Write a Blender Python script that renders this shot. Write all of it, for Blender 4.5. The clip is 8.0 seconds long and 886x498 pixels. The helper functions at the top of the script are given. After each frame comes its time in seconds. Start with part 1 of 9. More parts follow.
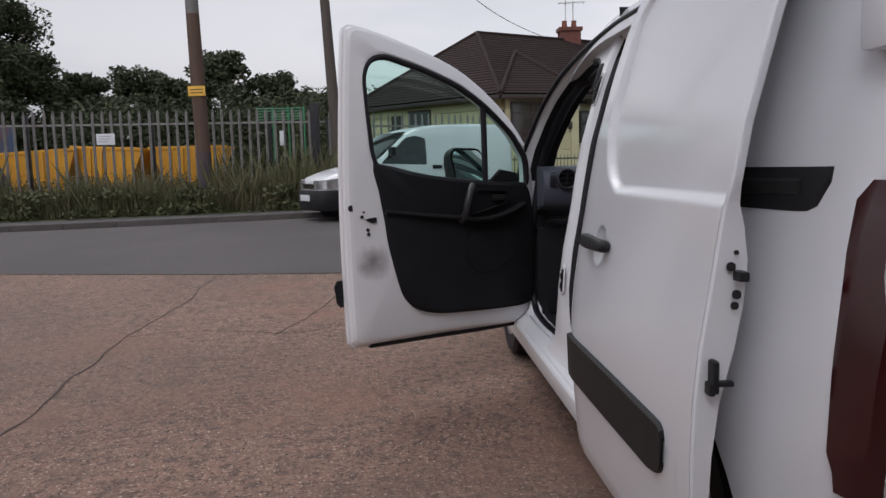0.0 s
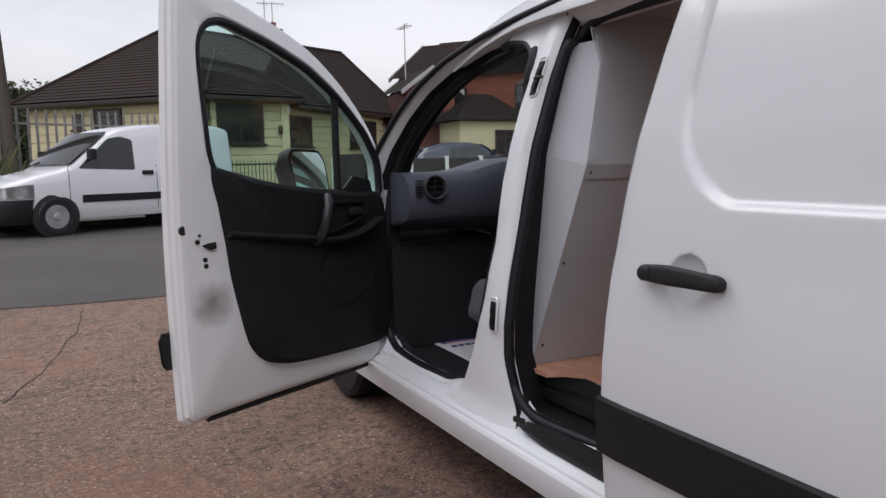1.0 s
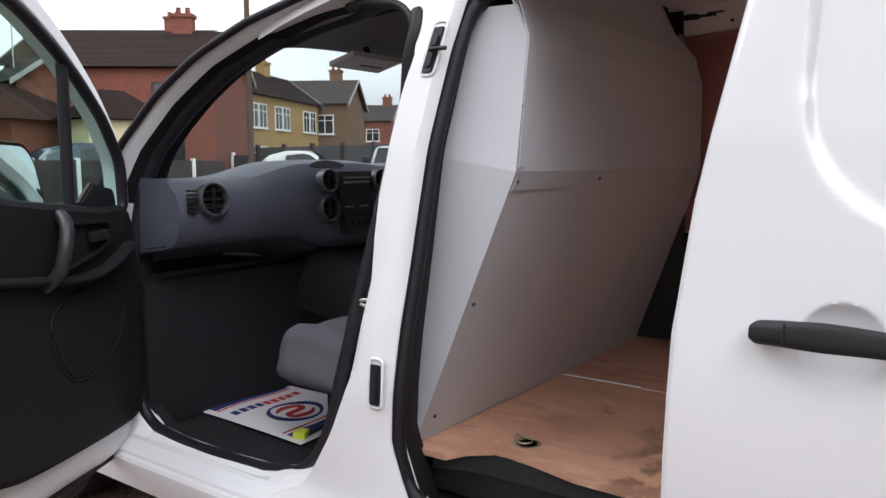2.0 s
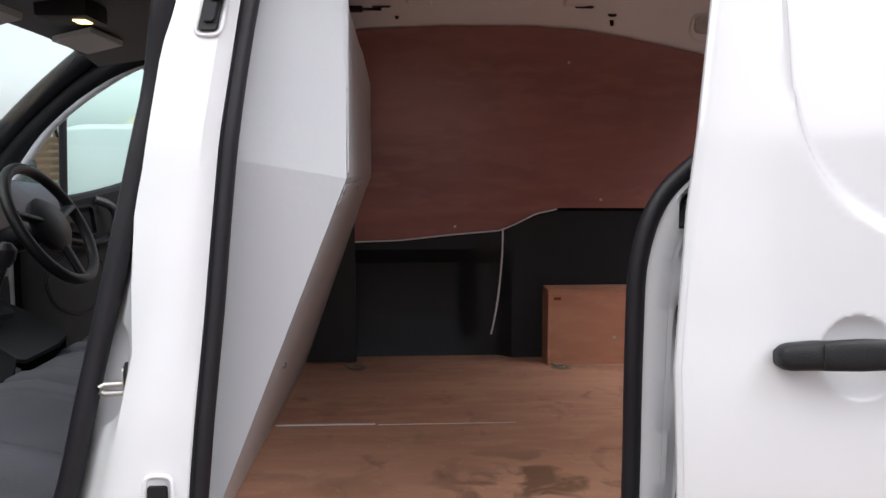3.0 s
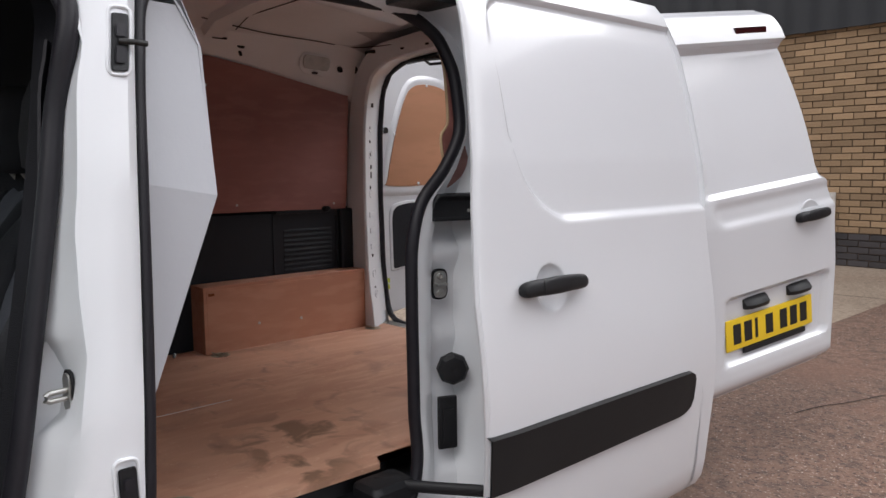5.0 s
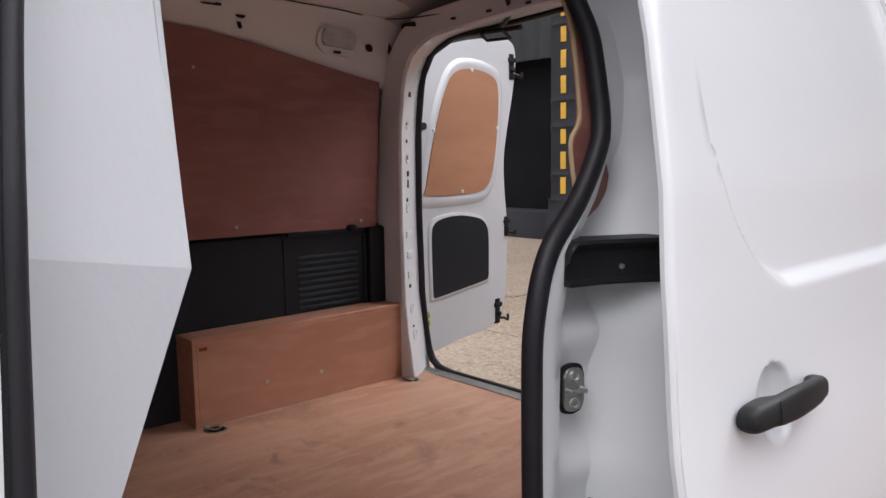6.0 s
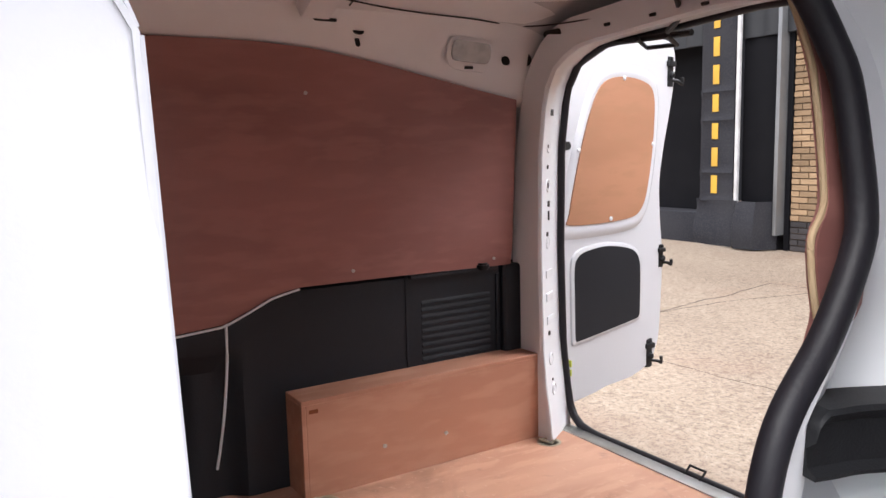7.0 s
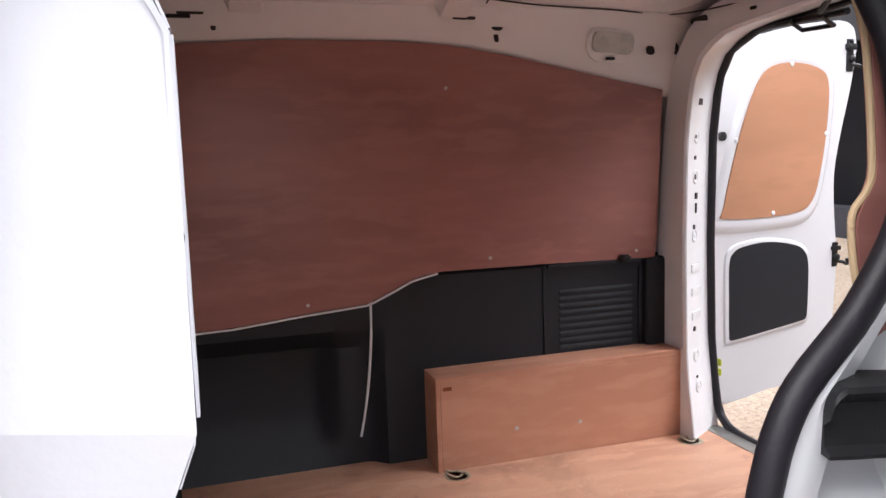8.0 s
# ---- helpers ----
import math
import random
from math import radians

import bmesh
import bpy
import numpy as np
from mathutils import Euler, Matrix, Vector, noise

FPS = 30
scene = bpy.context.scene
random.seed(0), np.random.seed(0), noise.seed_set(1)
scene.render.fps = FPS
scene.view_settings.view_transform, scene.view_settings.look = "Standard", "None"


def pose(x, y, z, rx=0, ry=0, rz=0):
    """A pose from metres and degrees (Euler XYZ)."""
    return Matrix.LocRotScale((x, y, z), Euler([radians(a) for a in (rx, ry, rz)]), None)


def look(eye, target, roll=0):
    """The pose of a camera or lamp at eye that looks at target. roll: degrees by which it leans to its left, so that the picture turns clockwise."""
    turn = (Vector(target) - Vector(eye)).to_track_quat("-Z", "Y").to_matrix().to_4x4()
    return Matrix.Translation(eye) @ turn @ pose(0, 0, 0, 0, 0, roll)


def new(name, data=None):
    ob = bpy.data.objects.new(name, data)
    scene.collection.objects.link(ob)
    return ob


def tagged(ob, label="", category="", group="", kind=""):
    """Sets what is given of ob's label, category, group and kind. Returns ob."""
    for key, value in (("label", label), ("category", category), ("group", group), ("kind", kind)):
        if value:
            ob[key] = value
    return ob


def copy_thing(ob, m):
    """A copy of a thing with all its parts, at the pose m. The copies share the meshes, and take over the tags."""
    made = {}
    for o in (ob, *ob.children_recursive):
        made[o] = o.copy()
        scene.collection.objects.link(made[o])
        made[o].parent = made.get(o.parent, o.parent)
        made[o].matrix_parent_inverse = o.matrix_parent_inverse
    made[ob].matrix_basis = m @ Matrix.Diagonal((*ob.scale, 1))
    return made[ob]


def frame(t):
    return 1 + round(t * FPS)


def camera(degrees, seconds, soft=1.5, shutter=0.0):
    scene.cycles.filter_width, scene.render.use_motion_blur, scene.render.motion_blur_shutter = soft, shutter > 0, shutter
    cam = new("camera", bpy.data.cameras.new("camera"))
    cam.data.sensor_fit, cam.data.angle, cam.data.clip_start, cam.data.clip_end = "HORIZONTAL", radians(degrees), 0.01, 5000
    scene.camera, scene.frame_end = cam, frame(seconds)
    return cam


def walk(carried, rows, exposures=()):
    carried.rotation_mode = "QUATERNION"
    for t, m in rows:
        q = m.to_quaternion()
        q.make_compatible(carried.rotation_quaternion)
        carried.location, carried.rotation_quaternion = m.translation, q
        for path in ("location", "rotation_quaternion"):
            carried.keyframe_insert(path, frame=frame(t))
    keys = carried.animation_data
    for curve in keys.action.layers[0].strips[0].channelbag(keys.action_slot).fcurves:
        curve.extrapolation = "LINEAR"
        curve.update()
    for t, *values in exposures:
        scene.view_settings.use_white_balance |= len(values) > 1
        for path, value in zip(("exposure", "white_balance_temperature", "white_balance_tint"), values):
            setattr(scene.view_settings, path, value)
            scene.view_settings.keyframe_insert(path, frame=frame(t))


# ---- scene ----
cam = camera(60.5, 8.0)
EXPOSURES = [(0, 0.19, 6350, 15), (0.6, 0.13, 6350, 14), (1.0, 0.36, 6350, 14), (1.2, 0.46, 6350, 14), (2.3, 1.18, 6430, 12), (3.5, 1.24, 6480, 12), (4.1, 1.20, 6480, 12), (4.5, 0.80, 6420, 12), (5.8, 1.0, 6400, 13), (6.5, 1.72, 6350, 13), (7.2, 2.07, 6350, 13), (8.0, 2.14, 6350, 13)]
PATH = [
    (0, (-0.643, -3.166, 1.142), (-0.519, -1.182, 0.921), -1.6),
    (0.5, (-0.936, -2.708, 1.147), (-0.368, -0.802, 0.928), -1.1),
    (1, (-1.187, -2.262, 1.155), (-0.291, -0.488, 0.93), -1.2),
    (1.2, (-1.236, -2.058, 1.152), (-0.263, -0.326, 0.926), -1.1),
    (2.3, (-1.196, -1.073, 1.158), (0.604, -0.229, 0.938), -0.2),
    (2.5, (-1.14, -0.923, 1.157), (0.746, -0.297, 0.936), -0.3),
    (3, (-1.019, -0.585, 1.157), (0.968, -0.672, 0.944), -0.2),
    (3.5, (-0.887, -0.301, 1.166), (0.991, -0.954, 0.955), -0.2),
    (4, (-1.052, 0.025, 1.232), (0.698, -0.921, 1.029), -0.1),
    (4.5, (-1.211, 0.178, 1.239), (0.356, -1.049, 1.038), -0.2),
    (4.7, (-1.236, 0.195, 1.221), (0.268, -1.108, 1.02), -0.4),
    (5.8, (-0.701, -0.071, 1.172), (0.746, -1.433, 0.943), -0.8),
    (6, (-0.521, -0.181, 1.243), (0.951, -1.513, 1.004), -0.9),
    (6.5, (-0.286, -0.336, 1.352), (1.298, -1.532, 1.101), -1.1),
    (7, (-0.241, -0.396, 1.357), (1.443, -1.445, 1.098), -1.4),
    (7.5, (-0.282, -0.434, 1.338), (1.511, -1.283, 1.083), -1.7),
    (8, (-0.373, -0.504, 1.333), (1.522, -1.092, 1.086), -1.9),
]
walk(cam, [(t, look(eye, target, roll)) for t, eye, target, roll in PATH], EXPOSURES)

# ---- world and light ----
world = bpy.data.worlds.new("sky")
scene.world = world
world.use_nodes = True
wn, wl = world.node_tree.nodes, world.node_tree.links
sky = wn.new("ShaderNodeTexSky")
sky.sky_type, sky.sun_disc = "NISHITA", False
sky.sun_elevation, sky.sun_rotation = radians(48), radians(205)
sky.air_density, sky.dust_density = 1.0, 3.0
grey = wn.new("ShaderNodeHueSaturation")
grey.inputs["Saturation"].default_value = 0.12
wl.new(sky.outputs[0], grey.inputs["Color"])
coord = wn.new("ShaderNodeTexCoord")
stretch = wn.new("ShaderNodeMapping")
stretch.inputs["Scale"].default_value = (1.0, 1.0, 3.2)
cloud = wn.new("ShaderNodeTexNoise")
cloud.inputs["Scale"].default_value, cloud.inputs["Detail"].default_value = 1.8, 6.0
wl.new(coord.outputs["Generated"], stretch.inputs["Vector"])
wl.new(stretch.outputs[0], cloud.inputs["Vector"])
ramp = wn.new("ShaderNodeValToRGB")
ramp.color_ramp.elements[0].position, ramp.color_ramp.elements[0].color = 0.30, (0.80, 0.84, 0.90, 1)
ramp.color_ramp.elements[1].position, ramp.color_ramp.elements[1].color = 0.62, (1.14, 1.13, 1.12, 1)
wl.new(cloud.outputs[0], ramp.inputs[0])
deck = wn.new("ShaderNodeMix")
deck.data_type, deck.blend_type = "RGBA", "MULTIPLY"
deck.inputs[0].default_value = 1.0
wl.new(grey.outputs[0], deck.inputs[6])
wl.new(ramp.outputs[0], deck.inputs[7])
wl.new(deck.outputs[2], wn["Background"].inputs[0])
wn["Background"].inputs[1].default_value = 0.13
sun = new("sun", bpy.data.lights.new("sun", "SUN"))
sun.data.energy, sun.data.angle, sun.data.color = 0.85, radians(40), (1.0, 0.97, 0.93)
sun.matrix_basis = look((0, 0, 14), (5.5, -9.5, 0))


# ---- building helpers ----
def part(name, bm, material, parent=None, label="", sharp=35):
    """Links a bmesh as one mesh object, under parent where there is one."""
    bmesh.ops.recalc_face_normals(bm, faces=bm.faces)
    me = bpy.data.meshes.new(name)
    bm.to_mesh(me)
    bm.free()
    for p in me.polygons:
        p.use_smooth = True
    me.set_sharp_from_angle(angle=radians(sharp))
    me.materials.append(material)
    ob = new(name, me)
    if parent is not None:
        ob.parent = parent
    if label:
        ob["label"] = label
    return ob


def thing(name, label, category, m=None, group="", kind=""):
    ob = new(name)
    ob.empty_display_size = 0.2
    if m is not None:
        ob.matrix_basis = m
    return tagged(ob, label, category, group, kind)


def box(bm, lo, hi, bevel=0.0, seg=2, m=None):
    r = bmesh.ops.create_cube(bm, size=1)
    vs = r["verts"]
    for v in vs:
        v.co = Vector([lo[i] + (hi[i] - lo[i]) * (v.co[i] + 0.5) for i in range(3)])
    if bevel:
        es = list({e for v in vs for e in v.link_edges})
        vs = list({v for f in bmesh.ops.bevel(bm, geom=es, offset=bevel, segments=seg, affect="EDGES", profile=0.7)["faces"] for v in f.verts} | {v for v in vs if v.is_valid})
    if m is not None:
        bmesh.ops.transform(bm, matrix=m, verts=[v for v in vs if v.is_valid])
    return bm


def grid(bm, rows, closed=False, loop=False):
    """Quads over rows of points; closed joins each row's ends, loop joins the last row to the first."""
    vr = [[bm.verts.new(p) for p in row] for row in rows]
    pairs = list(zip(vr, vr[1:])) + ([(vr[-1], vr[0])] if loop else [])
    for a, b in pairs:
        n = len(a)
        for k in range(n if closed else n - 1):
            q = [a[k], a[(k + 1) % n], b[(k + 1) % n], b[k]]
            if len({tuple(v.co) for v in q}) >= 3:
                try:
                    bm.faces.new(q)
                except ValueError:
                    pass
    return vr


def shell(bm, rows, off):
    """A sheet over rows of points with thickness: off is a vector or a function of the point."""
    f = off if callable(off) else (lambda p: off)
    back = [[tuple(Vector(p) + Vector(f(p))) for p in row] for row in rows]
    a, b = grid(bm, rows), grid(bm, back)
    rim_a = a[0] + [r[-1] for r in a[1:]] + a[-1][-2::-1] + [r[0] for r in a[-2:0:-1]]
    rim_b = b[0] + [r[-1] for r in b[1:]] + b[-1][-2::-1] + [r[0] for r in b[-2:0:-1]]
    n = len(rim_a)
    for k in range(n):
        try:
            bm.faces.new([rim_a[k], rim_a[(k + 1) % n], rim_b[(k + 1) % n], rim_b[k]])
        except ValueError:
            pass


def smooth_path(pts, n=6, closed=False):
    """Catmull-Rom through the points."""
    pts = [Vector(p) for p in pts]
    m = len(pts)
    out = []
    for i in range(m if closed else m - 1):
        if closed:
            p0, p1, p2, p3 = pts[(i - 1) % m], pts[i], pts[(i + 1) % m], pts[(i + 2) % m]
        else:
            p0, p1, p2, p3 = pts[max(i - 1, 0)], pts[i], pts[i + 1], pts[min(i + 2, m - 1)]
        for k in range(n):
            t = k / n
            out.append(0.5 * ((2 * p1) + (p2 - p0) * t + (2 * p0 - 5 * p1 + 4 * p2 - p3) * t * t + (3 * p1 - p0 - 3 * p2 + p3) * t ** 3))
    if not closed:
        out.append(pts[-1])
    return out


def tube(bm, pts, r, seg=8, closed=False, flat=1.0, up=(0, 0, 1)):
    """A round or oval bar along a path."""
    seg = max(seg, 12) if not callable(r) and r > 0.004 or callable(r) else seg
    pts = [Vector(p) for p in pts]
    n = len(pts)
    rows = []
    for i, p in enumerate(pts):
        a = pts[(i - 1) % n] if (closed or i) else p
        b = pts[(i + 1) % n] if (closed or i < n - 1) else p
        d = (b - a).normalized()
        u = Vector(up)
        s = d.cross(u)
        if s.length < 0.05:
            s = d.cross(Vector((1, 0, 0)))
        s.normalize()
        w = s.cross(d).normalized()
        rad = r(i / max(n - 1, 1)) if callable(r) else r
        rows.append([p + s * rad * math.cos(2 * math.pi * k / seg) + w * rad * flat * math.sin(2 * math.pi * k / seg) for k in range(seg)])
    vr = grid(bm, rows, closed=True, loop=closed)
    if not closed:
        for row in (vr[0], vr[-1]):
            try:
                bm.faces.new(row)
            except ValueError:
                pass


def disc(bm, c, axis, r, depth, seg=24, r2=None, bevel=0.0):
    """A short cylinder from c along axis."""
    axis = Vector(axis).normalized()
    m = Matrix.Translation(Vector(c) + axis * depth / 2) @ axis.to_track_quat("Z", "Y").to_matrix().to_4x4()
    vs = bmesh.ops.create_cone(bm, cap_ends=True, segments=seg, radius1=r, radius2=r if r2 is None else r2, depth=depth, matrix=m)["verts"]
    if bevel:
        es = [e for e in {e for v in vs for e in v.link_edges} if len(e.link_faces) == 2 and e.calc_face_angle(0) > 0.8]
        bmesh.ops.bevel(bm, geom=es, offset=bevel, segments=2, affect="EDGES")


def lathe(bm, c, axis, profile, seg=24):
    """A turned shape: profile rows are (radius, distance along axis)."""
    axis = Vector(axis).normalized()
    q = axis.to_track_quat("Z", "Y")
    rows = [[Vector(c) + q @ Vector((r * math.cos(2 * math.pi * k / seg), r * math.sin(2 * math.pi * k / seg), h)) for k in range(seg)] for r, h in profile]
    vr = grid(bm, rows, closed=True)
    for row, (r, h) in ((vr[0], profile[0]), (vr[-1], profile[-1])):
        if r > 0.0005:
            bm.faces.new(row)


def plate(bm, poly, to3, thick, bevel=0.0):
    """A flat or bent plate from a 2D outline: to3(a, b, d) gives the place at depth d."""
    f = [bm.verts.new(to3(a, b, 0.0)) for a, b in poly]
    g = [bm.verts.new(to3(a, b, thick)) for a, b in poly]
    n = len(poly)
    top = bm.faces.new(f)
    bot = bm.faces.new(g[::-1])
    for k in range(n):
        bm.faces.new([f[k], g[k], g[(k + 1) % n], f[(k + 1) % n]])
    if bevel:
        bmesh.ops.bevel(bm, geom=list(top.edges) + list(bot.edges), offset=bevel, segments=2, affect="EDGES")
    bmesh.ops.triangulate(bm, faces=[x for x in bm.faces if len(x.verts) > 6])


def ring_plate(bm, outer, inner, to3, thick):
    """A plate with one hole: outer and inner outlines have the same count of points."""
    rows = [[to3(a, b, 0.0) for a, b in outer], [to3(a, b, 0.0) for a, b in inner], [to3(a, b, thick) for a, b in inner], [to3(a, b, thick) for a, b in outer]]
    grid(bm, rows, closed=True, loop=True)


def resample(pts, n, closed=True):
    pts = [Vector((p[0], p[1], 0)) for p in pts]
    if closed:
        pts = pts + [pts[0]]
    ls = [0.0]
    for a, b in zip(pts, pts[1:]):
        ls.append(ls[-1] + (b - a).length)
    out = []
    for k in range(n):
        d = ls[-1] * k / (n if closed else n - 1)
        i = max(0, min(len(pts) - 2, next((j for j in range(len(ls) - 1) if ls[j + 1] >= d), len(pts) - 2)))
        f = (d - ls[i]) / max(ls[i + 1] - ls[i], 1e-9)
        p = pts[i].lerp(pts[i + 1], f)
        out.append((p.x, p.y))
    return out


def round_poly(pts, r, seg=4):
    """The outline with its corners rounded; r is one radius or one for each corner."""
    out = []
    n = len(pts)
    for i, p in enumerate(pts):
        rr = r[i] if isinstance(r, (list, tuple)) else r
        p, a, b = Vector(p), Vector(pts[i - 1]), Vector(pts[(i + 1) % n])
        d1, d2 = (a - p), (b - p)
        k = min(rr, d1.length * 0.48, d2.length * 0.48)
        p1, p2 = p + d1.normalized() * k, p + d2.normalized() * k
        for j in range(seg + 1):
            t = j / seg
            q = p1 * (1 - t) ** 2 + p * 2 * t * (1 - t) + p2 * t * t
            out.append((q.x, q.y))
    return out


def lerp_table(rows, v):
    if v <= rows[0][0]:
        return rows[0][1]
    for (a, x), (b, y) in zip(rows, rows[1:]):
        if v <= b:
            return x + (y - x) * (v - a) / (b - a)
    return rows[-1][1]


def ease(v, a, b):
    """Smooth step from 0 at a to 1 at b."""
    f = max(0.0, min(1.0, (v - a) / (b - a)))
    return f * f * (3 - 2 * f)


def span(a, b, n):
    return [a + (b - a) * k / n for k in range(n + 1)]


# ---- materials ----
def material(name, base, rough=0.5, metal=0.0, second=None, scale=4.0, amount=0.5, fine=None, bump=0.0, bump_scale=80.0, coat=0.0, stretch=(1, 1, 1), rough_var=0.0, detail=5.0, random=0.0, spec=0.5, spread=(0.35, 0.68)):
    """A surface with variation at two scales: second mixed in by a wide noise, fine by a narrow one."""
    m = bpy.data.materials.new(name)
    m.use_nodes = True
    n, l = m.node_tree.nodes, m.node_tree.links
    b = n["Principled BSDF"]
    b.inputs["Roughness"].default_value, b.inputs["Metallic"].default_value = rough, metal
    b.inputs["Coat Weight"].default_value = coat
    b.inputs["Coat Roughness"].default_value = 0.06
    b.inputs["Specular IOR Level"].default_value = spec
    tc, mp = n.new("ShaderNodeTexCoord"), n.new("ShaderNodeMapping")
    mp.inputs["Scale"].default_value = stretch
    l.new(tc.outputs["Object"], mp.inputs[0])
    col = None
    rgb = n.new("ShaderNodeRGB")
    rgb.outputs[0].default_value = (*base, 1)
    col = rgb.outputs[0]

    def blend(colour, sc, lo, hi, fac, det):
        nonlocal col
        t, r, x = n.new("ShaderNodeTexNoise"), n.new("ShaderNodeMapRange"), n.new("ShaderNodeMix")
        t.inputs["Scale"].default_value, t.inputs["Detail"].default_value = sc, det
        l.new(mp.outputs[0], t.inputs["Vector"])
        r.inputs[1].default_value, r.inputs[2].default_value, r.inputs[4].default_value = lo, hi, fac
        r.interpolation_type = "SMOOTHSTEP"
        l.new(t.outputs[0], r.inputs[0])
        x.data_type = "RGBA"
        l.new(r.outputs[0], x.inputs[0])
        l.new(col, x.inputs[6])
        x.inputs[7].default_value = (*colour, 1)
        col = x.outputs[2]
        return r.outputs[0]

    if second:
        wide = blend(second, scale, spread[0], spread[1], amount, detail)
        if rough_var:
            a = n.new("ShaderNodeMath")
            a.operation = "MULTIPLY_ADD"
            l.new(wide, a.inputs[0])
            a.inputs[1].default_value, a.inputs[2].default_value = rough_var, rough
            l.new(a.outputs[0], b.inputs["Roughness"])
    if fine:
        blend(fine, bump_scale, 0.45, 0.65, 0.6, 3.0)
    if random:
        oi, hs = n.new("ShaderNodeObjectInfo"), n.new("ShaderNodeHueSaturation")
        mr = n.new("ShaderNodeMapRange")
        mr.inputs[3].default_value, mr.inputs[4].default_value = 1 - random, 1 + random
        l.new(oi.outputs["Random"], mr.inputs[0])
        l.new(mr.outputs[0], hs.inputs["Value"])
        l.new(col, hs.inputs["Color"])
        col = hs.outputs[0]
    l.new(col, b.inputs["Base Color"])
    if bump:
        t, bp = n.new("ShaderNodeTexNoise"), n.new("ShaderNodeBump")
        t.inputs["Scale"].default_value, t.inputs["Detail"].default_value = bump_scale, 4.0
        l.new(mp.outputs[0], t.inputs["Vector"])
        l.new(t.outputs[0], bp.inputs["Height"])
        bp.inputs["Strength"].default_value, bp.inputs["Distance"].default_value = bump, 0.01
        l.new(bp.outputs[0], b.inputs["Normal"])
    return m


def glass(name, tint, rough=0.0, gloss=0.045):
    m = bpy.data.materials.new(name)
    m.use_nodes = True
    n, l = m.node_tree.nodes, m.node_tree.links
    n.remove(n["Principled BSDF"])
    tr, gl, mx = n.new("ShaderNodeBsdfTransparent"), n.new("ShaderNodeBsdfGlossy"), n.new("ShaderNodeMixShader")
    tr.inputs[0].default_value = (*tint, 1)
    gl.inputs["Roughness"].default_value = rough
    mx.inputs[0].default_value = gloss
    l.new(tr.outputs[0], mx.inputs[1])
    l.new(gl.outputs[0], mx.inputs[2])
    l.new(mx.outputs[0], n["Material Output"].inputs[0])
    return m


WHITE = material("white_paint", (0.665, 0.675, 0.705), 0.25, second=(0.63, 0.64, 0.665), scale=1.2, amount=0.8, coat=0.6, detail=3.0, spread=(0.05, 0.95))
JAMB = material("white_jamb_paint", (0.76, 0.78, 0.81), 0.30, second=(0.72, 0.735, 0.76), scale=3.0, amount=0.4, coat=0.3, rough_var=0.15)
INNER_WHITE = material("white_inner_primer", (0.83, 0.84, 0.86), 0.5, second=(0.75, 0.755, 0.77), scale=4.0, amount=0.5)
# bulkhead white: its shade is in the colour, blued against floor bounce
BULK = material("dimmed_bulkhead_white", (0.505, 0.52, 0.555), 0.45, second=(0.455, 0.47, 0.505), scale=2.5, amount=0.5, bump=0.05, bump_scale=60)
RUBBER = material("black_rubber", (0.011, 0.010, 0.014), 0.5, spec=0.35, second=(0.018, 0.017, 0.022), scale=9.0, bump=0.08, bump_scale=150)
PLASTIC = material("black_grained_plastic", (0.0095, 0.0100, 0.0118), 0.5, spec=0.35, second=(0.015, 0.0155, 0.018), scale=5.0, bump=0.12, bump_scale=420)
DARKLINE = material("dark_load_liner", (0.0095, 0.0125, 0.0175), 0.5, second=(0.014, 0.018, 0.0245), scale=3.0, spec=0.35, bump=0.15, bump_scale=300)
DASH = material("grey_dashboard_plastic", (0.082, 0.088, 0.117), 0.45, second=(0.095, 0.101, 0.130), scale=3.0, bump=0.12, bump_scale=400)
FABRIC = material("dark_grey_seat_fabric", (0.095, 0.098, 0.118), 0.95, second=(0.118, 0.121, 0.142), scale=6.0, fine=(0.09, 0.09, 0.1), bump=0.4, bump_scale=500)
DARK_LINING = material("dark_grey_headlining", (0.15, 0.15, 0.158), 0.95, second=(0.18, 0.18, 0.19), scale=4, bump=0.04, bump_scale=300)
FABRIC_SIDE = material("black_seat_fabric", (0.020, 0.020, 0.024), 0.95, spec=0.2, second=(0.017, 0.017, 0.019), scale=6.0, bump=0.4, bump_scale=500)
CHROME = material("chrome", (0.7, 0.7, 0.72), 0.15, 1.0, second=(0.5, 0.5, 0.52), scale=30)
STEEL = material("zinc_steel", (0.55, 0.55, 0.53), 0.4, 1.0, second=(0.4, 0.39, 0.36), scale=25)
RED_LENS = material("dark_red_lamp_lens", (0.040, 0.003, 0.004), 0.15, second=(0.018, 0.002, 0.003), scale=6, coat=0.3)
YELLOW = material("yellow_plate", (0.82, 0.56, 0.025), 0.35, second=(0.74, 0.49, 0.02), scale=6)
TRIM_BLACK = material("soft_black_trim", (0.012, 0.0125, 0.0145), 0.75, spec=0.2, second=(0.017, 0.017, 0.020), scale=5.0, bump=0.12, bump_scale=420)
ZINC = material("yellow_passivated_zinc", (0.42, 0.37, 0.28), 0.5, 0.5, second=(0.28, 0.23, 0.16), scale=20)
SCREW = material("dull_screw_head", (0.10, 0.10, 0.10), 0.5, 0.6)
INK = material("black_print", (0.012, 0.012, 0.012), 0.5)
RUST = material("rust", (0.25, 0.07, 0.02), 0.9, second=(0.12, 0.04, 0.015), scale=30)


